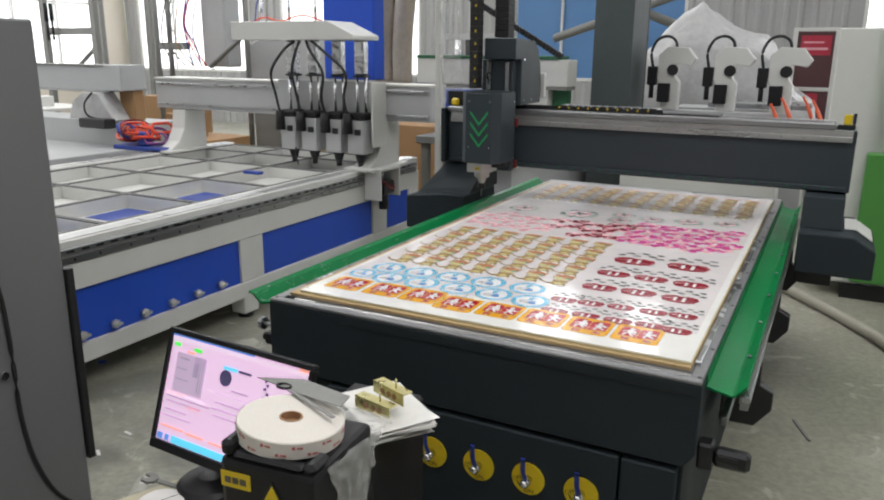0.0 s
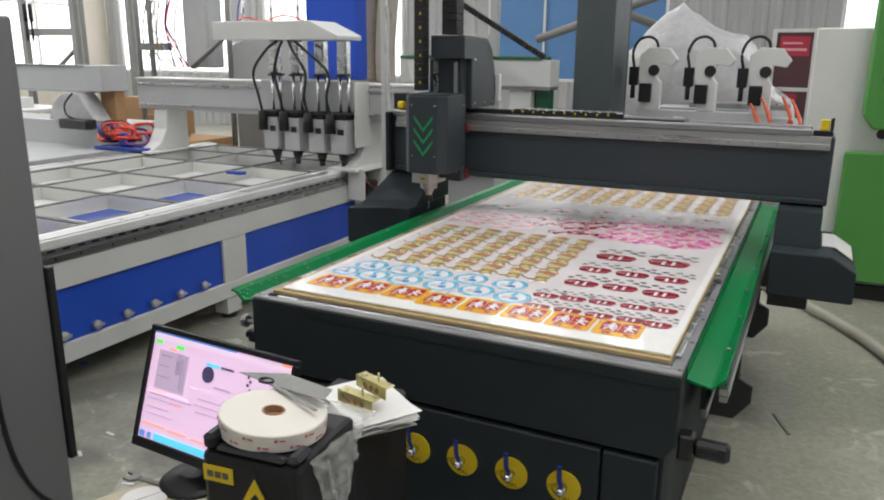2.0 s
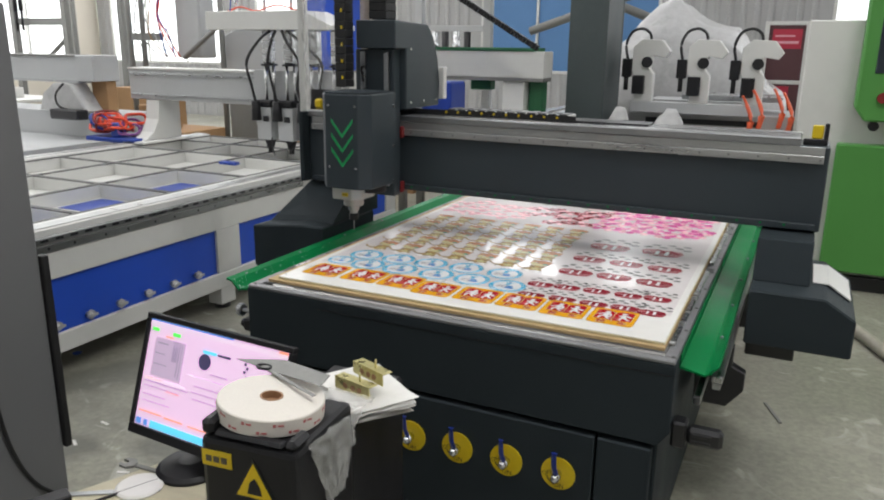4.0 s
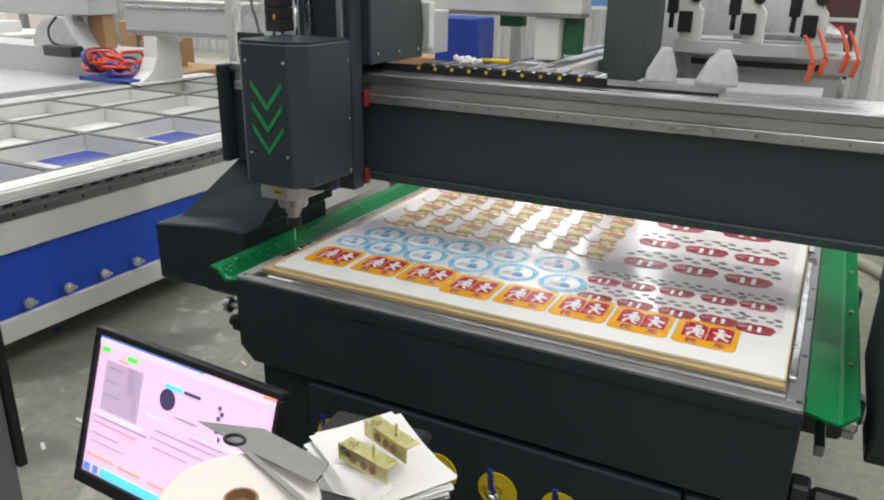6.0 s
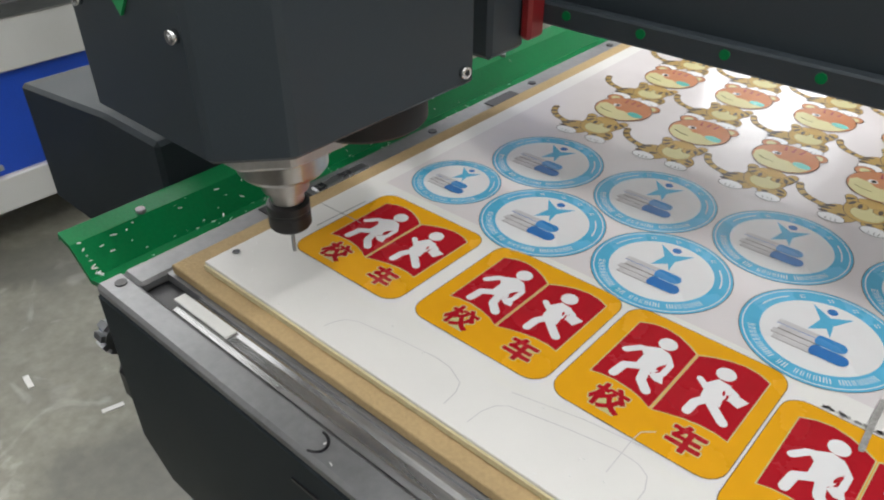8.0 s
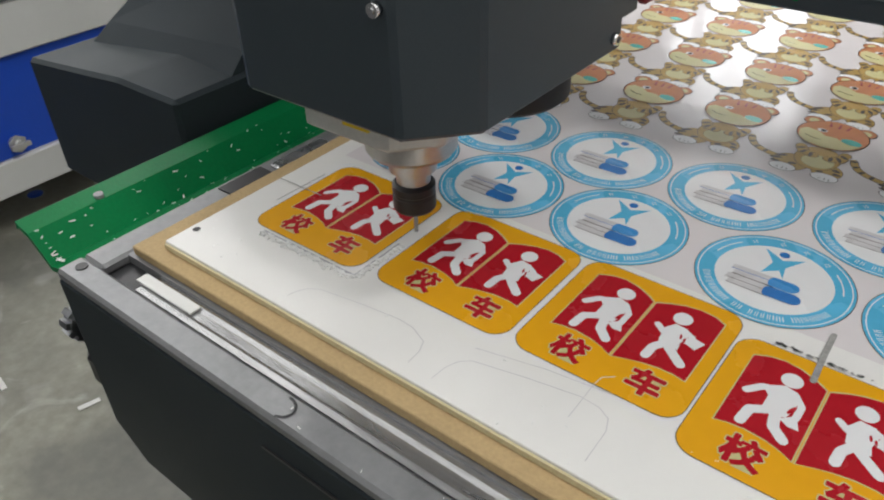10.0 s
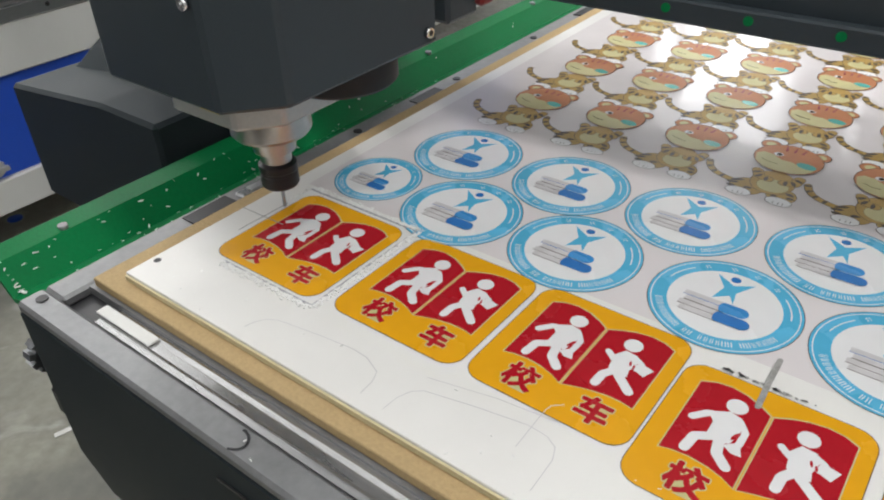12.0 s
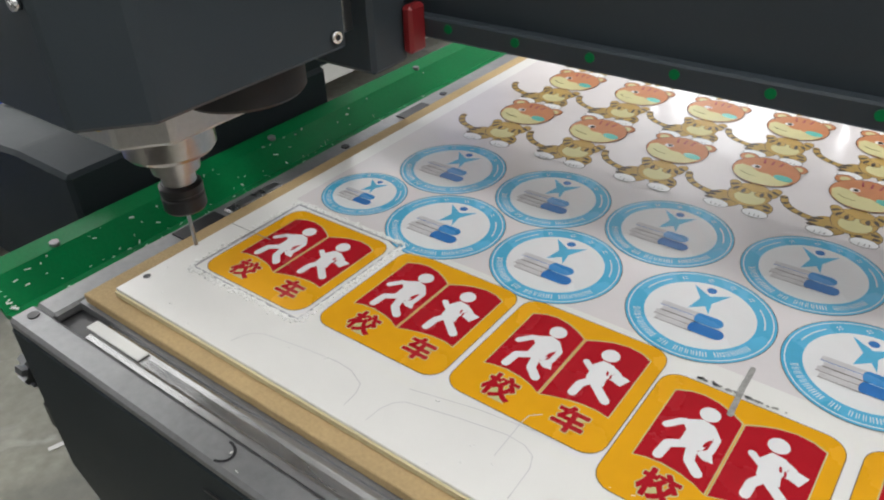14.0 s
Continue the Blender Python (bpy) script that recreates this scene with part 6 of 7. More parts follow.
        part("nose", Shape().cyl((x, 2.545, 0.755), (x, 2.545, 0.8145), 0.026, 14, 0.042).cyl((x, 2.545, 0.715), (x, 2.545, 0.755), 0.020, 12), BLACK, sp)
        part("name_plate", Shape().box(x - 0.005, x + 0.045, 2.4765, 2.4795, 0.945, 0.985), BLACK, sp)
        part("cooling_rib", Shape().box(x + 0.0665, x + 0.0705, 2.50, 2.59, 0.84, 1.03), GREYP, sp)
        for dx in (-0.035, 0.035):
            part("guide_rod", Shape().cyl((x + dx, 2.57, 1.086), (x + dx, 2.57, 1.33), 0.011, 10), CHROME, t)
        part("air_cylinder", Shape().box(x - 0.038, x + 0.038, 2.535, 2.605, 1.345, 1.5745, 0.01), ALU, t, "bright air cylinder")
        part("cylinder_foot", Shape().box(x - 0.046, x + 0.046, 2.53, 2.61, 1.3305, 1.3445, 0.003), BLACK, t)
        part("spindle_cable", Shape().cable([(-1.86 + (x + 1.8) * 0.25, 2.45, 1.57), (-1.86 + (x + 1.8) * 0.6, 2.42, 1.50), (x - 0.05 + (0.02 if x > -1.8 else -0.03), 2.42, 1.36), (x - 0.055, 2.43, 1.20), (x - 0.045, 2.455, 1.08)], 0.010, 8), RUBBER, t, "black looped spindle cable")
    part("loose_cable", Shape().cable([(-1.98, 2.50, 0.86), (-1.95, 2.46, 0.78), (-1.90, 2.42, 0.72)], 0.006, 6), RUBBER, t)
    part("red_air_hose", Shape().cable([(-2.36, 2.55, 1.705), (-2.22, 2.52, 1.73), (-2.1, 2.54, 1.705), (-1.9, 2.52, 1.74), (-1.75, 2.55, 1.705)], 0.006, 6), REDORANGE, t, "thin red air hose")
    part("blue_air_hose", Shape().cable([(-2.3, 2.5, 1.705), (-2.26, 2.5, 1.85), (-2.15, 2.55, 1.95), (-2.0, 2.6, 1.90)], 0.005, 6), DEEPBLUE, t)
    for x in (-2.30, -2.05, -1.82):
        part("air_fitting", Shape().cyl((x, 2.57, 1.7005), (x, 2.57, 1.86), 0.012, 10), ALU, t)
    part("blue_cover", Shape().box(-2.16, -1.70, 3.12, 3.28, 1.29, 2.60, 0.01), BLUE, t, "tall blue dust cover")
    # red hoses on a blue tray, with a box behind
    part("blue_tray", Shape().box(-3.85, -3.30, 2.45, 2.75, 0.7005, 0.735, 0.004), DEEPBLUE, t)
    rng = random.Random(7)
    h = thing("hose_bundle", (-3.60, 2.62, 0.7355), "tangled red and blue hoses heaped on a blue tray", "hoses")
    for k in range(22):
        c = Vector((-3.66 + rng.uniform(-0.14, 0.22), 2.60 + rng.uniform(-0.08, 0.08), 0.80 + rng.uniform(-0.02, 0.09)))
        r = rng.uniform(0.07, 0.13)
        tl = Matrix.Rotation(rng.uniform(0, 3), 4, "Z") @ Matrix.Rotation(rng.uniform(0.4, 1.3), 4, "X")
        pts = [c + tl @ Vector((r * math.cos(a), r * 0.7 * math.sin(a), 0.01 * math.sin(3 * a))) for a in [i * math.tau / 14 for i in range(15)]]
        part("hose_loop", Shape().tube([(p.x, p.y, max(p.z, 0.748)) for p in pts], rng.uniform(0.007, 0.013), 8), [REDORANGE, REDORANGE, DEEPBLUE, REDORANGE, RED, REDORANGE, VIOLET, RED][k % 8], h)
    part("blue_sleeve", Shape().box(-3.62, -3.52, 2.50, 2.58, 0.7355, 0.85, 0.01), DEEPBLUE, h)


blue_machine()


def box_stack():
    b = lone("cardboard_box", Shape().box(-4.75, -4.45, 3.85, 4.15, 0.62, 0.86, 0.004).box(-4.62, -4.58, 3.845, 3.85, 0.70, 0.74, slot=1), [CARDBOARD, INK_LINE], "brown cardboard box standing on a crate", "box")
    lone("wooden_crate", Shape().box(-5.1, -4.1, 3.7, 4.4, 0.0, 0.618, 0.006), CARDBOARD, "low brown crate behind the white machine", "crate")
    for x, y, w, h, z in ((-3.4, 4.6, 0.5, 0.30, 0), (-2.7, 4.9, 0.6, 0.35, 0), (-6.6, 5.2, 0.8, 0.5, 0)):
        lone("cardboard_box", Shape().box(x, x + w, y, y + 0.4, z, z + h + 0.42, 0.005), CARDBOARD, "brown cardboard box on the floor", "box")


def far_white_machine():
    t = thing("white_router", (-5.6, 2.8, 0), "white router with grey gantry beam and film-draped pedestal", "machine")
    part("table", Shape().box(-8.2, -4.35, 1.3, 3.15, 0.50, 0.60, 0.006), GREYP, t)
    part("table_edge", Shape().box(-8.2, -4.33, 1.28, 1.2995, 0.53, 0.57), RACK, t)
    part("side_rail", Shape().box(-8.2, -4.30, 3.16, 3.6, 0.50, 0.83, 0.006), GREYP, t)
    for x in (-8.0, -6.2, -4.5):
        for y in (1.4, 3.4):
            part("leg", Shape().box(x - 0.07, x + 0.07, y - 0.07, y + 0.07, 0, 0.4995, 0.004), WHITE, t)
    part("gantry_beam", Shape().box(-7.6, -4.75, 3.2, 3.42, 1.10, 1.34, 0.004), GREYP, t, "pale grey gantry beam")
    part("beam_cap", Shape().box(-7.6, -4.75, 3.18, 3.44, 1.3405, 1.357, 0.002), RACK, t)
    part("beam_rail", Shape().box(-7.58, -4.77, 3.185, 3.1995, 1.105, 1.125), STEEL, t)
    part("end_plate", Shape().box(-4.745, -4.52, 3.15, 3.45, 1.12, 1.36, 0.006), GREYP, t)
    part("brown_post", Shape().box(-4.74, -4.54, 3.30, 3.42, 0.8305, 1.1195, 0.006), CARDBOARD, t)
    ped = Shape().prism([(-5.25, 0.84), (-4.60, 0.84), (-4.72, 1.0), (-4.80, 1.099), (-5.02, 1.099), (-5.18, 1.0)], "y", 3.1, 3.3, 0, 0.01)
    part("draped_pedestal", ped, SHEETING, t, "pedestal under white plastic film")
    part("drive_motor", Shape().box(-4.92, -4.55, 2.95, 3.08, 0.78, 0.87, 0.01), BLACK, t)
    part("motor_cable", Shape().cable([(-4.85, 3.08, 1.10), (-4.92, 3.04, 1.0), (-4.88, 3.02, 0.9), (-4.75, 3.02, 0.86)], 0.010, 6), RUBBER, t)


def racks():
    t = thing("storage_rack", (-8.7, 6.0, 0), "grey steel storage rack with diagonal braces", "rack")
    for x in (-9.35, -8.25):
        for y in (5.9, 6.9):
            part("upright", Shape().box(x - 0.05, x + 0.05, y - 0.04, y + 0.04, 0, 2.6, 0.004), RACK, t)
    for z in (1.0, 1.75, 2.4):
        part("shelf_beam", Shape().box(-9.299, -8.301, 5.88, 5.92, z - 0.05, z + 0.05, 0.003), RACK, t)
    part("brace", Shape().tube([(-9.0, 5.9, 1.05), (-8.3, 5.9, 1.5)], 0.03, 6), RACK, t)
    for x in (-9.22, -9.10):
        lone("hanging_tool", Shape().cyl((x, 5.84, 1.9), (x, 5.84, 2.15), 0.03, 8).cyl((x, 5.84, 1.62), (x, 5.84, 1.899), 0.018, 8), PLASTIC, "black hand tool hanging from the rack", "tool")
    t = thing("cable_stand", (-4.8, 4.5, 0), "upright grey steel frame with coloured wires behind the white machine", "frame")
    for x in (-5.48, -5.28, -4.16):
        part("upright", Shape().cyl((x, 4.5, 0), (x, 4.5, 3.0), 0.03, 10), RACK, t)
    part("crossbar", Shape().box(-5.45, -5.0, 4.48, 4.52, 1.50, 1.58), RACK, t)
    part("brace", Shape().tube([(-4.7, 4.5, 1.32), (-4.16, 4.5, 1.68)], 0.025, 6), RACK, t)
    rng = random.Random(9)
    for k in range(9):
        x = -4.95 + rng.uniform(-0.2, 0.45)
        part("wire", Shape().cable([(x, 4.45, 2.3), (x - rng.uniform(0.05, 0.2), 4.4, 1.8), (x - rng.uniform(0.0, 0.15), 4.4, 1.55), (x + rng.uniform(-0.05, 0.1), 4.45, 1.33)], 0.008, 5), [REDORANGE, RACK, DEEPBLUE, GREYP, CARDBOARD][k % 5], t)
    part("housing", Shape().box(-4.85, -4.50, 4.55, 4.8, 1.32, 2.2, 0.02), GREYP, t)
    t = thing("grey_machine", (-3.9, 4.6, 0), "grey machine body behind the white router", "machine")
    part("body", Shape().prism([(-4.55, 0.9), (-3.3, 0.9), (-3.3, 1.62), (-3.5, 1.72), (-4.1, 1.72), (-4.55, 1.55)], "y", 4.9, 5.5, 0, 0.02), GREYP, t)
    part("base", Shape().box(-4.5, -3.35, 4.95, 5.45, 0, 0.8995), RACK, t)
    t = thing("white_workbench", (-9.5, 4.5, 0), "white workbench with papers and small boxes", "bench")
    part("top", Shape().box(-11.5, -7.2, 4.2, 5.0, 0.74, 0.78, 0.004), WHITE, t)
    for x in (-11.3, -9.3, -7.4):
        part("leg", Shape().box(x - 0.04, x + 0.04, 4.3, 4.4, 0, 0.7395), RACK, t)
    rng = random.Random(13)
    for k in range(9):
        x, w, h = -11.2 + 0.43 * k, rng.uniform(0.15, 0.35), rng.uniform(0.06, 0.3)
        lone("small_box", Shape().box(x, x + w, 4.35, 4.65, 0.7805, 0.7805 + h, 0.006), [WHITE, CARDBOARD, DEEPBLUE, PAPER][k % 4], ["white box on the workbench", "brown box on the workbench", "blue box on the workbench", "paper bundle on the workbench"][k % 4], "box")


box_stack()
far_white_machine()
racks()


# ---------------- behind the gantry ----------------
def background():
    c = thing("steel_column", (-0.38, 5.3, 0), "dark green-grey steel building column with worn paint", "column", kind="structure")
    part("flange", Shape().box(-0.56, -0.21, 5.00, 5.03, 0, HH - 0.26, 0.003), COLUMN, c)
    part("flange", Shape().box(-0.56, -0.21, 5.58, 5.61, 0, HH - 0.26, 0.003), COLUMN, c)
    part("web", Shape().box(-0.40, -0.215, 5.0305, 5.5795, 0, HH - 0.26, 0.003), COLUMN, c)
    # white machine with a green top rail
    t = thing("white_green_router", (-1.0, 4.6, 0), "white router with green top rail, a leg and steel slideways", "machine")
    part("gantry_beam", Shape().box(-2.1, -0.62, 4.5, 4.75, 1.22, 1.445, 0.005), WHITE, t)
    part("green_rail", Shape().box(-2.1, -0.70, 4.49, 4.76, 1.4455, 1.475, 0.003), DEEPGREEN, t)
    part("beam_foot", Shape().box(-2.1, -0.62, 4.49, 4.72, 1.19, 1.2195, 0.003), RACK, t)
    part("leg", Shape().box(-1.00, -0.80, 4.52, 4.70, 0.86, 1.1895, 0.005), WHITE, t)
    part("green_block", Shape().box(-0.79, -0.66, 4.62, 4.75, 0.90, 1.1895, 0.005), DEEPGREEN, t)
    part("bed", Shape().box(-1.10, -0.62, 3.3, 6.4, 0.66, 0.83, 0.005), WHITE, t)
    part("slideway", Shape().box(-0.98, -0.90, 3.3, 6.4, 0.8305, 0.858, 0.003), STEEL, t)
    part("slideway", Shape().box(-0.76, -0.70, 3.3, 6.4, 0.8305, 0.858, 0.003), STEEL, t)
    part("base", Shape().box(-1.05, -0.66, 3.4, 6.3, 0, 0.6595), GREYP, t)
    part("black_trough", Shape().box(-1.16, -1.105, 3.3, 5.2, 0.66, 0.84, 0.004), BLACK, t)
    part("motor", Shape().box(-1.35, -1.15, 4.60, 4.72, 1.10, 1.1895, 0.01), DEEPGREEN, t)
    lone("blue_case", Shape().box(-1.62, -1.24, 3.95, 4.25, 0.80, 1.19, 0.012), DEEPBLUE, "deep blue steel case on a trolley", "case")
    lone("steel_trolley", Shape().box(-1.75, -1.17, 3.85, 4.35, 0.74, 0.7995, 0.004).box(-1.72, -1.66, 3.9, 3.96, 0, 0.74).box(-1.26, -1.20, 3.9, 3.96, 0, 0.74).box(-1.72, -1.66, 4.24, 4.30, 0, 0.74).box(-1.26, -1.20, 4.24, 4.30, 0, 0.74), RACK, "grey steel trolley under the blue case", "trolley")
    r = thing("amber_screwdriver", (-1.0, 4.0, 0.86), "long screwdriver with amber grip lying on the slideway", "screwdriver")
    part("grip", Shape().cyl((-1.30, 4.02, 0.875), (-1.02, 4.05, 0.875), 0.018, 12), YELLOW, r)
    part("shaft", Shape().cyl((-1.019, 4.05, 0.875), (-0.75, 4.08, 0.875), 0.007, 8), CHROME, r)
    s = Shape()
    rng = random.Random(21)
    for k in range(26):
        s.ball((-1.17 + rng.gauss(0, 0.05), 3.62 + rng.gauss(0, 0.04), 0.87 + rng.uniform(-0.02, 0.05)), rng.uniform(0.016, 0.03), u=7, v=5)
    lone("cotton_rag", s, PAPER, "crumpled white cotton rag on the trough", "rag")
    # black chain that slants across
    ch = thing("slanted_chain", (-1.0, 4.2, 0), "black cable chain slanting down to the white machine", "chain")
    a, b = Vector((-1.75, 4.2, 2.14)), Vector((-0.59, 4.2, 1.478))
    n = 44
    q = (b - a).to_track_quat("X", "Z").to_matrix().to_4x4()
    for i in range(n):
        part("chain_link", Shape().box(-0.011, 0.011, -0.03, 0.03, -0.022, 0.022, 0.003, m=Matrix.Translation(a.lerp(b, i / (n - 1))) @ q), RUBBER, ch)
    for x0, z0, x1, z1 in ((-2.6, 2.30, -0.4, 1.45), (-2.3, 1.35, -0.35, 2.0)):
        lone("steel_brace", Shape().tube([(x0, 8.9, z0 + 0.35), (x1, 8.9, z1 + 0.35)], 0.06, 8), RACK, "dark diagonal steel brace near the wall", "brace", "structure")
    # beige ducts and a clear-wrapped post
    d = thing("dust_duct", (-1.9, 3.9, 0), "beige fabric dust duct hanging from the roof", "duct")
    for x in (-2.0, -1.82):
        part("hose", Shape().cable([(x + 0.05 * math.sin(k * 0.9 + x), 3.8 + 0.04 * math.cos(k), 1.25 + 0.25 * k) for k in range(18)], 0.085, 12), DUCT, d)
    t = thing("pipe_rack", (-1.6, 5.2, 0), "pale steel frame with pipes and a small cylinder bank", "frame")
    for x in (-2.2, -1.45):
        part("upright", Shape().box(x - 0.04, x + 0.04, 5.2, 5.28, 0, 3.0, 0.004), GREYP, t)
    for z in (1.25, 1.62, 2.1):
        part("crossbar", Shape().box(-2.159, -1.491, 5.2, 5.26, z, z + 0.06, 0.004), GREYP, t)
    for k in range(4):
        part("cylinder", Shape().cyl((-1.98 + 0.12 * k, 5.12, 1.28), (-1.98 + 0.12 * k, 5.12, 1.62), 0.035, 12), [ALU, BLACK][k % 2], t)
    part("yellow_valve", Shape().box(-1.55, -1.47, 5.10, 5.18, 1.33, 1.42, 0.01), YELLOW, t)
    # machines under milky film
    s = Shape()
    n = 26
    g = []
    for u in range(n + 1):
        row = []
        for v in range(n + 1):
            a, b = u / n, v / n
            x, y = -0.95 + 2.25 * a, 6.7 + 1.4 * b
            pk = max(0, 1 - math.hypot((x + 0.02) / 1.05, (y - 7.2) / 0.9))
            z = 0.95 + 1.12 * pk ** 0.85 + 0.32 * math.exp(-((x - 0.75) / 0.3) ** 2) + 0.05 * noise.noise(Vector((x * 5, y * 5, 0)))
            z += 0.03 * math.sin(9 * math.atan2(y - 7.2, x + 0.02)) * (0.3 + pk)
            if v == 0 or u in (0, n):
                z = 0.45
            row.append(s.bm.verts.new((x, y, z)))
        g.append(row)
    for u in range(n):
        for v in range(n):
            s.bm.faces.new((g[u][v], g[u + 1][v], g[u + 1][v + 1], g[u][v + 1])).smooth = True
    ob = lone("plastic_cover", s, SHEETING, "milky plastic sheeting draped over a machine", "cover")
    ob.modifiers.new("thickness", "SOLIDIFY").thickness = 0.002
    lone("covered_machine", Shape().box(-0.8, 1.15, 6.8, 8.0, 0, 0.90, 0.02).cyl((-0.02, 7.2, 0.90), (-0.02, 7.2, 1.95), 0.06, 10), GREYP, "pale grey machine standing under plastic sheeting", "machine")
    # row of C-shaped spindle arms on a long bed
    t = thing("carving_machine", (0.5, 5.9, 0), "pale grey carving machine with a row of C-shaped spindle arms", "machine")
    part("bed", Shape().box(-0.12, 1.35, 5.7, 6.5, 0.76, 0.90, 0.006), GREYP, t)
    part("bed_slab", Shape().box(-0.05, 0.95, 5.6, 6.2, 0.9005, 0.955, 0.004), STEEL, t)
    part("bed_slab", Shape().box(0.05, 0.92, 5.75, 6.2, 0.9555, 1.01, 0.004), GREYP, t)
    part("bed_slab", Shape().box(0.35, 1.25, 5.85, 6.3, 1.0105, 1.06, 0.004), STEEL, t)
    part("base", Shape().box(0.0, 1.25, 5.75, 6.45, 0, 0.7595), GREYP, t)
    part("base_slot", Shape().box(0.05, 1.1, 5.69, 5.6995, 0.79, 0.84), BLACK, t)
    arm = [(0.0, 1.0), (0.16, 1.0), (0.16, 1.25), (0.12, 1.30), (0.14, 1.42), (0.26, 1.40), (0.30, 1.46), (0.22, 1.56), (0.04, 1.57), (-0.04, 1.50), (-0.04, 1.28), (0.0, 1.22)]
    for x in (-0.03, 0.47, 0.93):
        a = part("arm", Shape().prism([(x + u, z) for u, z in arm], "y", 5.46, 5.58, 0, 0.006), WHITE, t, "white C-shaped spindle arm")
        part("spindle", Shape().box(x - 0.13, x - 0.045, 5.44, 5.52, 1.22, 1.39, 0.006).cyl((x - 0.09, 5.48, 1.10), (x - 0.09, 5.48, 1.22), 0.022, 10), PLASTIC, a)
        part("motor", Shape().box(x - 0.02, x + 0.09, 5.40, 5.455, 1.07, 1.24, 0.006), PLASTIC, a)
        # black disc in place of the dark opening inside the C
        part("round_hub", Shape().cyl((x + 0.10, 5.455, 1.36), (x + 0.10, 5.43, 1.36), 0.05, 14), BLACK, a)
        part("cable_loop", Shape().cable([(x - 0.09, 5.48, 1.39), (x - 0.11, 5.48, 1.52), (x - 0.06, 5.48, 1.63), (x + 0.03, 5.48, 1.66), (x + 0.10, 5.48, 1.62), (x + 0.12, 5.48, 1.55)], 0.013, 8), RUBBER, a)
    part("support", Shape().box(-0.06, 1.1, 5.46, 5.58, 0.90, 0.9995, 0.004), GREYP, t)
    # straps, sacks
    for k, (x, y, z) in enumerate(((1.02, 5.2, 1.0), (1.10, 5.25, 1.05), (1.25, 5.6, 1.05), (1.33, 5.6, 1.02))):
        lone("orange_strap", Shape().cable([(x, y, z - 0.25), (x + 0.02, y - 0.02, z - 0.1), (x - 0.03, y, z + 0.03), (x - 0.07, y, z + 0.10)], 0.032, 8, flat=0.35), ORANGE_STRAP, "bright orange strap hanging from the machine", "strap", group="orange straps")
    for k, (x, y, w) in enumerate(((-0.02, 4.75, 0.13), (0.40, 4.80, 0.16))):
        s = Shape()
        n = 14
        rings = []
        for i in range(9):
            h = i / 8
            r = w * (1 - 0.72 * h ** 1.6)
            rings.append([s.bm.verts.new((x + (r * math.cos(a) + 0.02 * noise.noise(Vector((a * 2, h * 4, k)))) + 0.03 * h, y + 0.6 * r * math.sin(a), 0.72 + 0.27 * h + 0.012 * noise.noise(Vector((a * 3, h * 9, k + 5))))) for a in [j * math.tau / n for j in range(n)]])
        for p, q2 in zip(rings, rings[1:]):
            for j in range(n):
                s.bm.faces.new((p[j], p[(j + 1) % n], q2[(j + 1) % n], q2[j])).smooth = True
        s.bm.faces.new(rings[-1])
        s.bm.faces.new(rings[0][::-1])
        lone("white_sack", s, SHEETING, "knotted white plastic sack on a grey bench", "sack", group="white sacks")
    t = thing("grey_bench", (0.3, 4.8, 0), "long pale grey machine bench with dark slots", "bench")
    part("top", Shape().box(-0.2, 1.15, 4.6, 5.15, 0.66, 0.7195, 0.005), GREYP, t)
    part("front", Shape().box(-0.15, 1.1, 4.65, 5.1, 0.0, 0.6595), WHITE, t)
    for x in (-0.05, 0.38, 0.80):
        part("slot", Shape().box(x, x + 0.33, 4.640, 4.6495, 0.50, 0.60, 0.004), BLACK, t)
    # poster stand
    t = thing("poster_stand", (1.15, 8.6, 0), "white framed stand with red posters and plain white bars", "stand")
    for x in (0.90, 1.36):
        part("upright", Shape().box(x - 0.025, x + 0.025, 8.5, 8.54, 0, 1.82, 0.003), WHITE, t)
    for z in (0.40, 1.08, 1.78):
        part("rail", Shape().box(0.926, 1.334, 8.5, 8.54, z, z + 0.04, 0.003), WHITE, t)
    p = part("poster", Shape().box(0.928, 1.332, 8.515, 8.52, 1.125, 1.775), POSTER_DARK, t, "dark poster with a red field")
    part("red_field", Shape().box(0.97, 1.30, 8.510, 8.514, 1.50, 1.73), POSTER_RED, p)
    part("pale_bar", Shape().box(1.0, 1.27, 8.507, 8.5095, 1.56, 1.59).box(1.0, 1.22, 8.507, 8.5095, 1.64, 1.66), INK_ROSE, p)
    p = part("poster", Shape().box(0.928, 1.332, 8.515, 8.52, 0.445, 1.075), POSTER_DARK, t, "dark poster with a red field")
    part("red_field", Shape().box(0.97, 1.22, 8.510, 8.514, 0.95, 1.05), POSTER_RED, p)
    part("white_field", Shape().box(0.96, 1.18, 8.510, 8.514, 0.72, 0.93), PAPER, p)
    # white and green cabinet
    t = thing("control_cabinet", (1.8, 3.7, 0), "white machine cabinet with green side and rounded green control panel", "cabinet")
    part("body", Shape().box(1.42, 2.6, 3.45, 4.4, 0.09, 1.665, 0.008), WHITE, t)
    part("base", Shape().box(1.62, 2.58, 3.42, 4.38, 0.0, 0.0895), BLACK, t)
    part("lower_cover", Shape().box(1.66, 2.6, 3.34, 3.4495, 0.13, 0.935, 0.01), GREEN2, t, "fresh green lower cover")
    pn = Shape()
    pn.prism([(1.72, 1.16), (1.78, 1.08), (2.35, 1.08), (2.35, 1.95), (1.80, 1.95), (1.72, 1.86)], "y", 3.28, 3.4495, 0, 0.012)
    part("control_panel", pn, GREEN2, t, "rounded green control panel")
    part("display", Shape().box(1.80, 2.25, 3.272, 3.2795, 1.36, 1.78, 0.003), DARKGLASS, t)
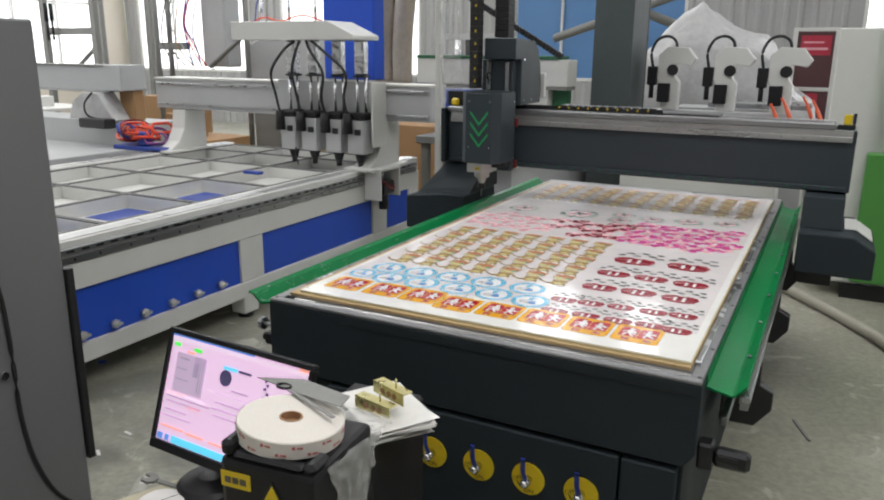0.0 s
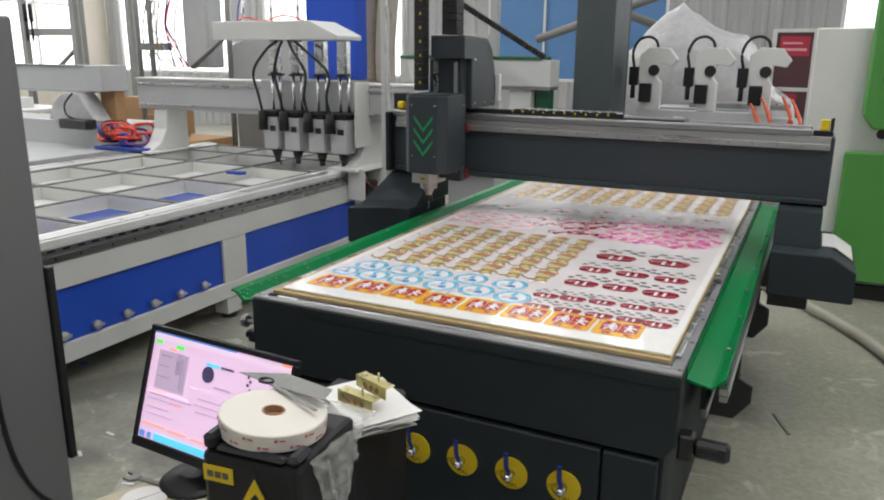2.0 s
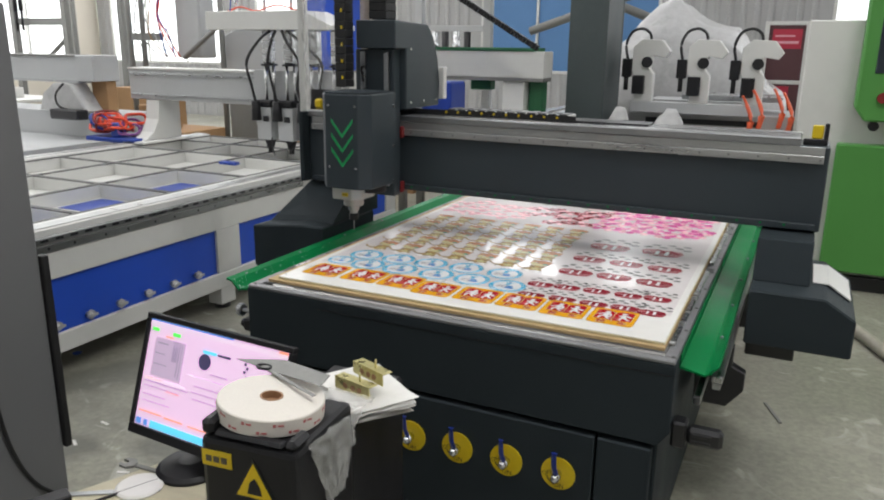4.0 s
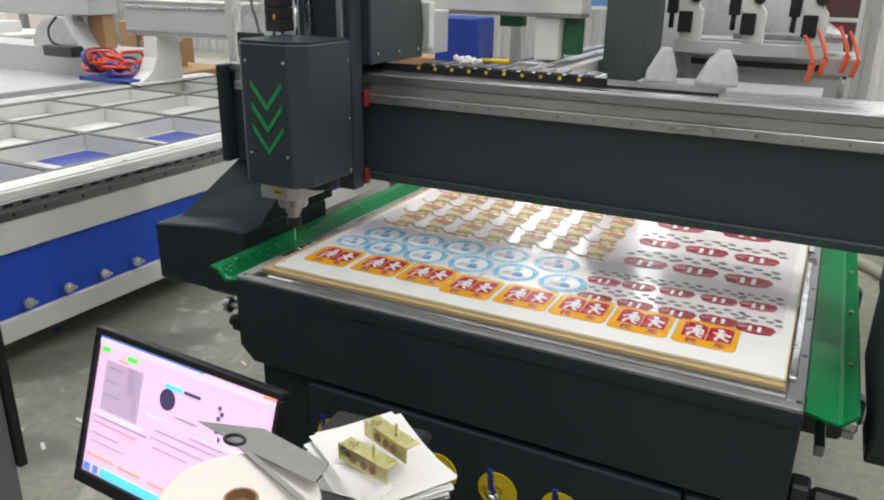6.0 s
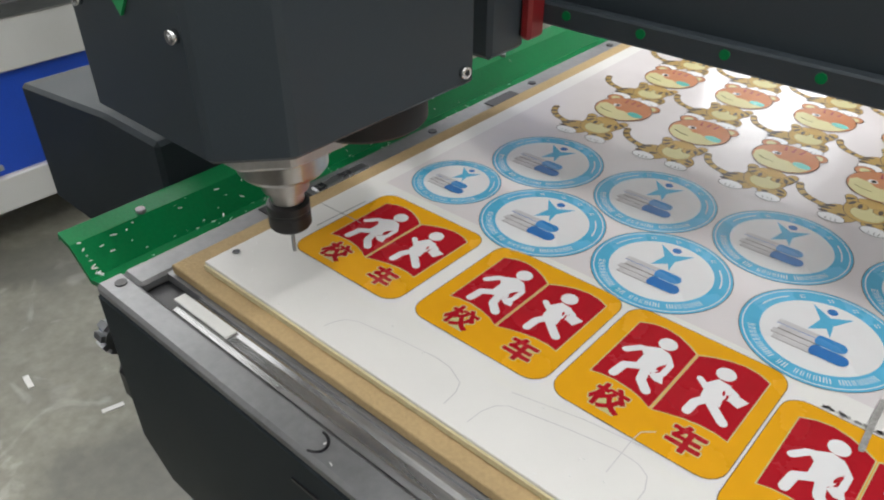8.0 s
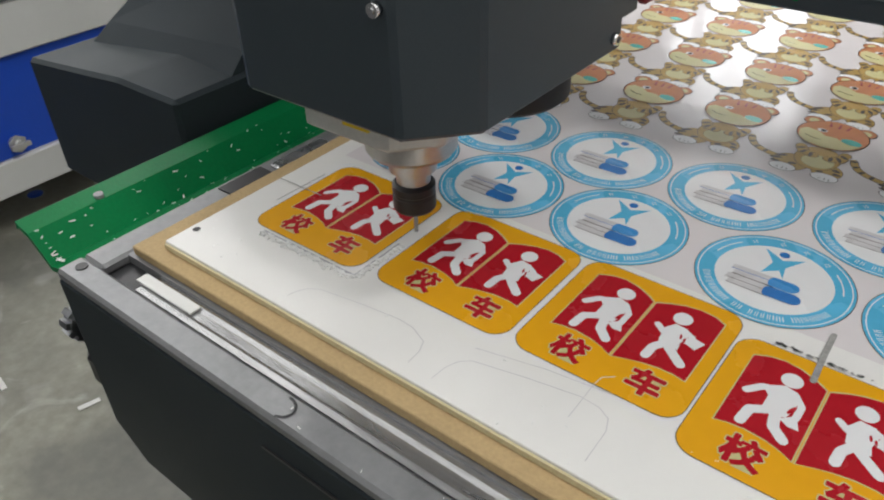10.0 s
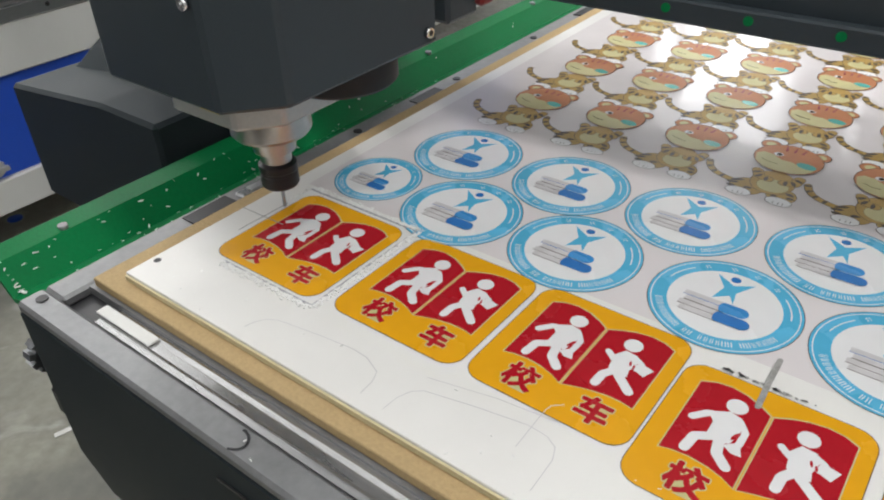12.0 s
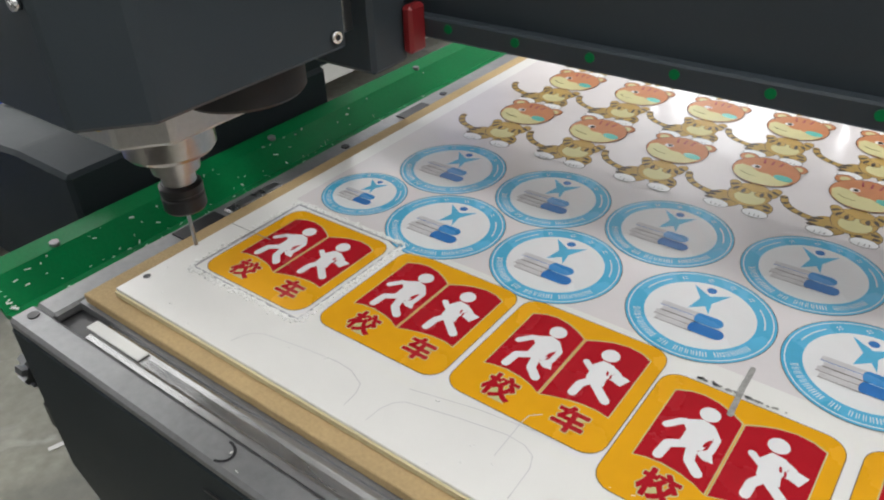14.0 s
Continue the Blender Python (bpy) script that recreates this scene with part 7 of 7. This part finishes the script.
    part("stop_button", Shape().cyl((1.86, 3.28, 1.22), (1.86, 3.255, 1.22), 0.03, 18), RED, t, "red stop button")
    part("caster", Shape().cyl((1.84, 3.34, 1.05), (1.84, 3.38, 1.05), 0.03, 12), BLACK, t)
    part("caster", Shape().cyl((1.72, 3.44, 0.05), (1.72, 3.46, 0.05), 0.045, 14), BLACK, t)
    lone("floor_hose", Shape().cable([(0.95, 3.75, 0.032), (1.20, 3.48, 0.032), (1.42, 3.20, 0.032), (1.66, 2.86, 0.032), (1.86, 2.52, 0.032), (2.05, 2.05, 0.032), (2.30, 1.50, 0.032), (2.6, 1.1, 0.032)], 0.032, 12), HOSE, "grey-beige hose lying on the floor", "hose")
    lone("steel_offcut", Shape().box(-0.09, 0.09, -0.006, 0.006, 0, 0.006, m=turned(1.50, 1.35, 0, -68)), RACK, "thin dark steel offcut on the floor", "offcut")
    # scraps on the floor between the machines
    rng = random.Random(31)
    for k in range(14):
        x, y = rng.uniform(-1.25, -0.25), rng.uniform(-0.35, 0.65)
        lone("paper_scrap", Shape().box(-0.022, 0.022, -0.006, 0.006, 0, 0.002, m=turned(x, y, 0.0004, rng.uniform(0, 180))), PAPER, "small white scrap on the concrete floor", "scrap", group="floor scraps")
    lone("blue_scrap", Shape().lathe([(0.022, 0.0004), (0.022, 0.003), (0.012, 0.005)], (-1.62, 0.456, 0), 14), BLUE, "small blue plastic cap on the concrete floor", "scrap")


background()
p = Shape()
p.box(-0.590, -0.555, 0.44, 0.475, 0.74, 2.30, 0.003)
post = part("cable_post", p, WHITE, gantry, "white upright post wrapped in clear film")
s = Shape()
g = []
for i in range(41):
    z = 1.225 + 0.027 * i
    row = []
    for k in range(17):
        u = k / 16
        w = 0.115 + 0.03 * noise.noise(Vector((z * 2.5, 4, 1))) + 0.05 * max(0, 1 - i / 9)
        row.append(s.bm.verts.new((-0.552 + u * w + 0.020 * noise.noise(Vector((u * 5, z * 11, 2))), 0.436 - 0.035 * math.sin(u * math.pi) + 0.030 * noise.noise(Vector((u * 7, z * 16, 5))) + 0.012 * noise.noise(Vector((u * 19, z * 40, 8))), z + 0.02 * noise.noise(Vector((u * 6, z * 3, 9))))))
    g.append(row)
for a, b in zip(g, g[1:]):
    for k in range(16):
        s.bm.faces.new((a[k], a[k + 1], b[k + 1], b[k])).smooth = k % 3 > 0
part("film_wrap", s, BAG, post, "creased clear plastic film")


def motions():
    rows = [(0.0, -0.085, 1.585, 0.055), (0.5, -0.085, 1.49, 0.055), (1.0, -0.085, 1.385, 0.055), (1.5, -0.083, 1.285, 0.055), (2.0, -0.078, 1.175, 0.055),
            (2.5, -0.062, 1.00, 0.055), (3.0, -0.045, 0.815, 0.055), (3.5, -0.038, 0.655, 0.055), (4.5, -0.030, 0.385, 0.055), (5.5, -0.018, 0.180, 0.055),
            (6.0, 0.000, 0.090, 0.055), (6.5, 0.035, 0.066, 0.050), (7.0, 0.040, 0.0635, 0.037), (7.5, 0.045, 0.0635, 0.017), (8.0, 0.046, 0.0635, 0.002), (8.3, 0.047, 0.0635, 0.0),
            (8.5, 0.065, 0.0635, 0.0), (8.7, 0.088, 0.0632, 0.0), (9.30, 0.160, 0.0632, 0.0), (9.45, 0.1695, 0.074, 0.0), (10.35, 0.1695, 0.184, 0.0),
            (10.5, 0.161, 0.196, 0.0), (10.8, 0.146, 0.197, 0.0), (11.0, 0.119, 0.197, 0.0), (11.5, 0.047, 0.197, 0.0), (11.8, 0.034, 0.183, 0.0),
            (12.0, 0.0325, 0.160, 0.0), (12.2, 0.0325, 0.132, 0.0), (12.4, 0.0325, 0.102, 0.0), (12.6, 0.034, 0.074, 0.0), (12.8, 0.041, 0.065, 0.0), (13.0, 0.043, 0.0635, 0.0),
            (13.2, 0.044, 0.0635, 0.013), (13.5, 0.045, 0.0635, 0.030), (13.8, 0.044, 0.0635, 0.041), (14.0, 0.043, 0.0635, 0.042)]
    rx, ry = RO[0], RO[1]
    walk(gantry, [(t, pose(-rx, y - ry, 0)) for t, x, y, h in rows])
    walk(carriage, [(t, pose(x - rx, y - ry, 0)) for t, x, y, h in rows])
    walk(head, [(t, pose(x - rx, y - ry, h)) for t, x, y, h in rows])

    # ridges of swarf thrown up along the cut, piece by piece as the cutter passes
    cut = [r for r in rows if 8.3 <= r[0] <= 12.8]
    for i, (ridge, (x, y, turn)) in enumerate(SWARF):
        t = min(cut, key=lambda r: (r[1] - x) ** 2 + (r[2] - y) ** 2)[0]
        for a, b in zip(cut, cut[1:]):
            for k in range(11):
                u = k / 10
                if (a[1] + (b[1] - a[1]) * u - x) ** 2 + (a[2] + (b[2] - a[2]) * u - y) ** 2 < 4e-5:
                    t = a[0] + (b[0] - a[0]) * u
        o = ORG[sheet]
        down, up = pose(x - o.x, y - o.y, 0.0020, 0, 0, turn), pose(x - o.x, y - o.y, 0.0084, 0, 0, turn)
        walk(ridge, [(0.0, down), (t + 0.02, down), (t + 0.25, up), (14.0, up)])


motions()
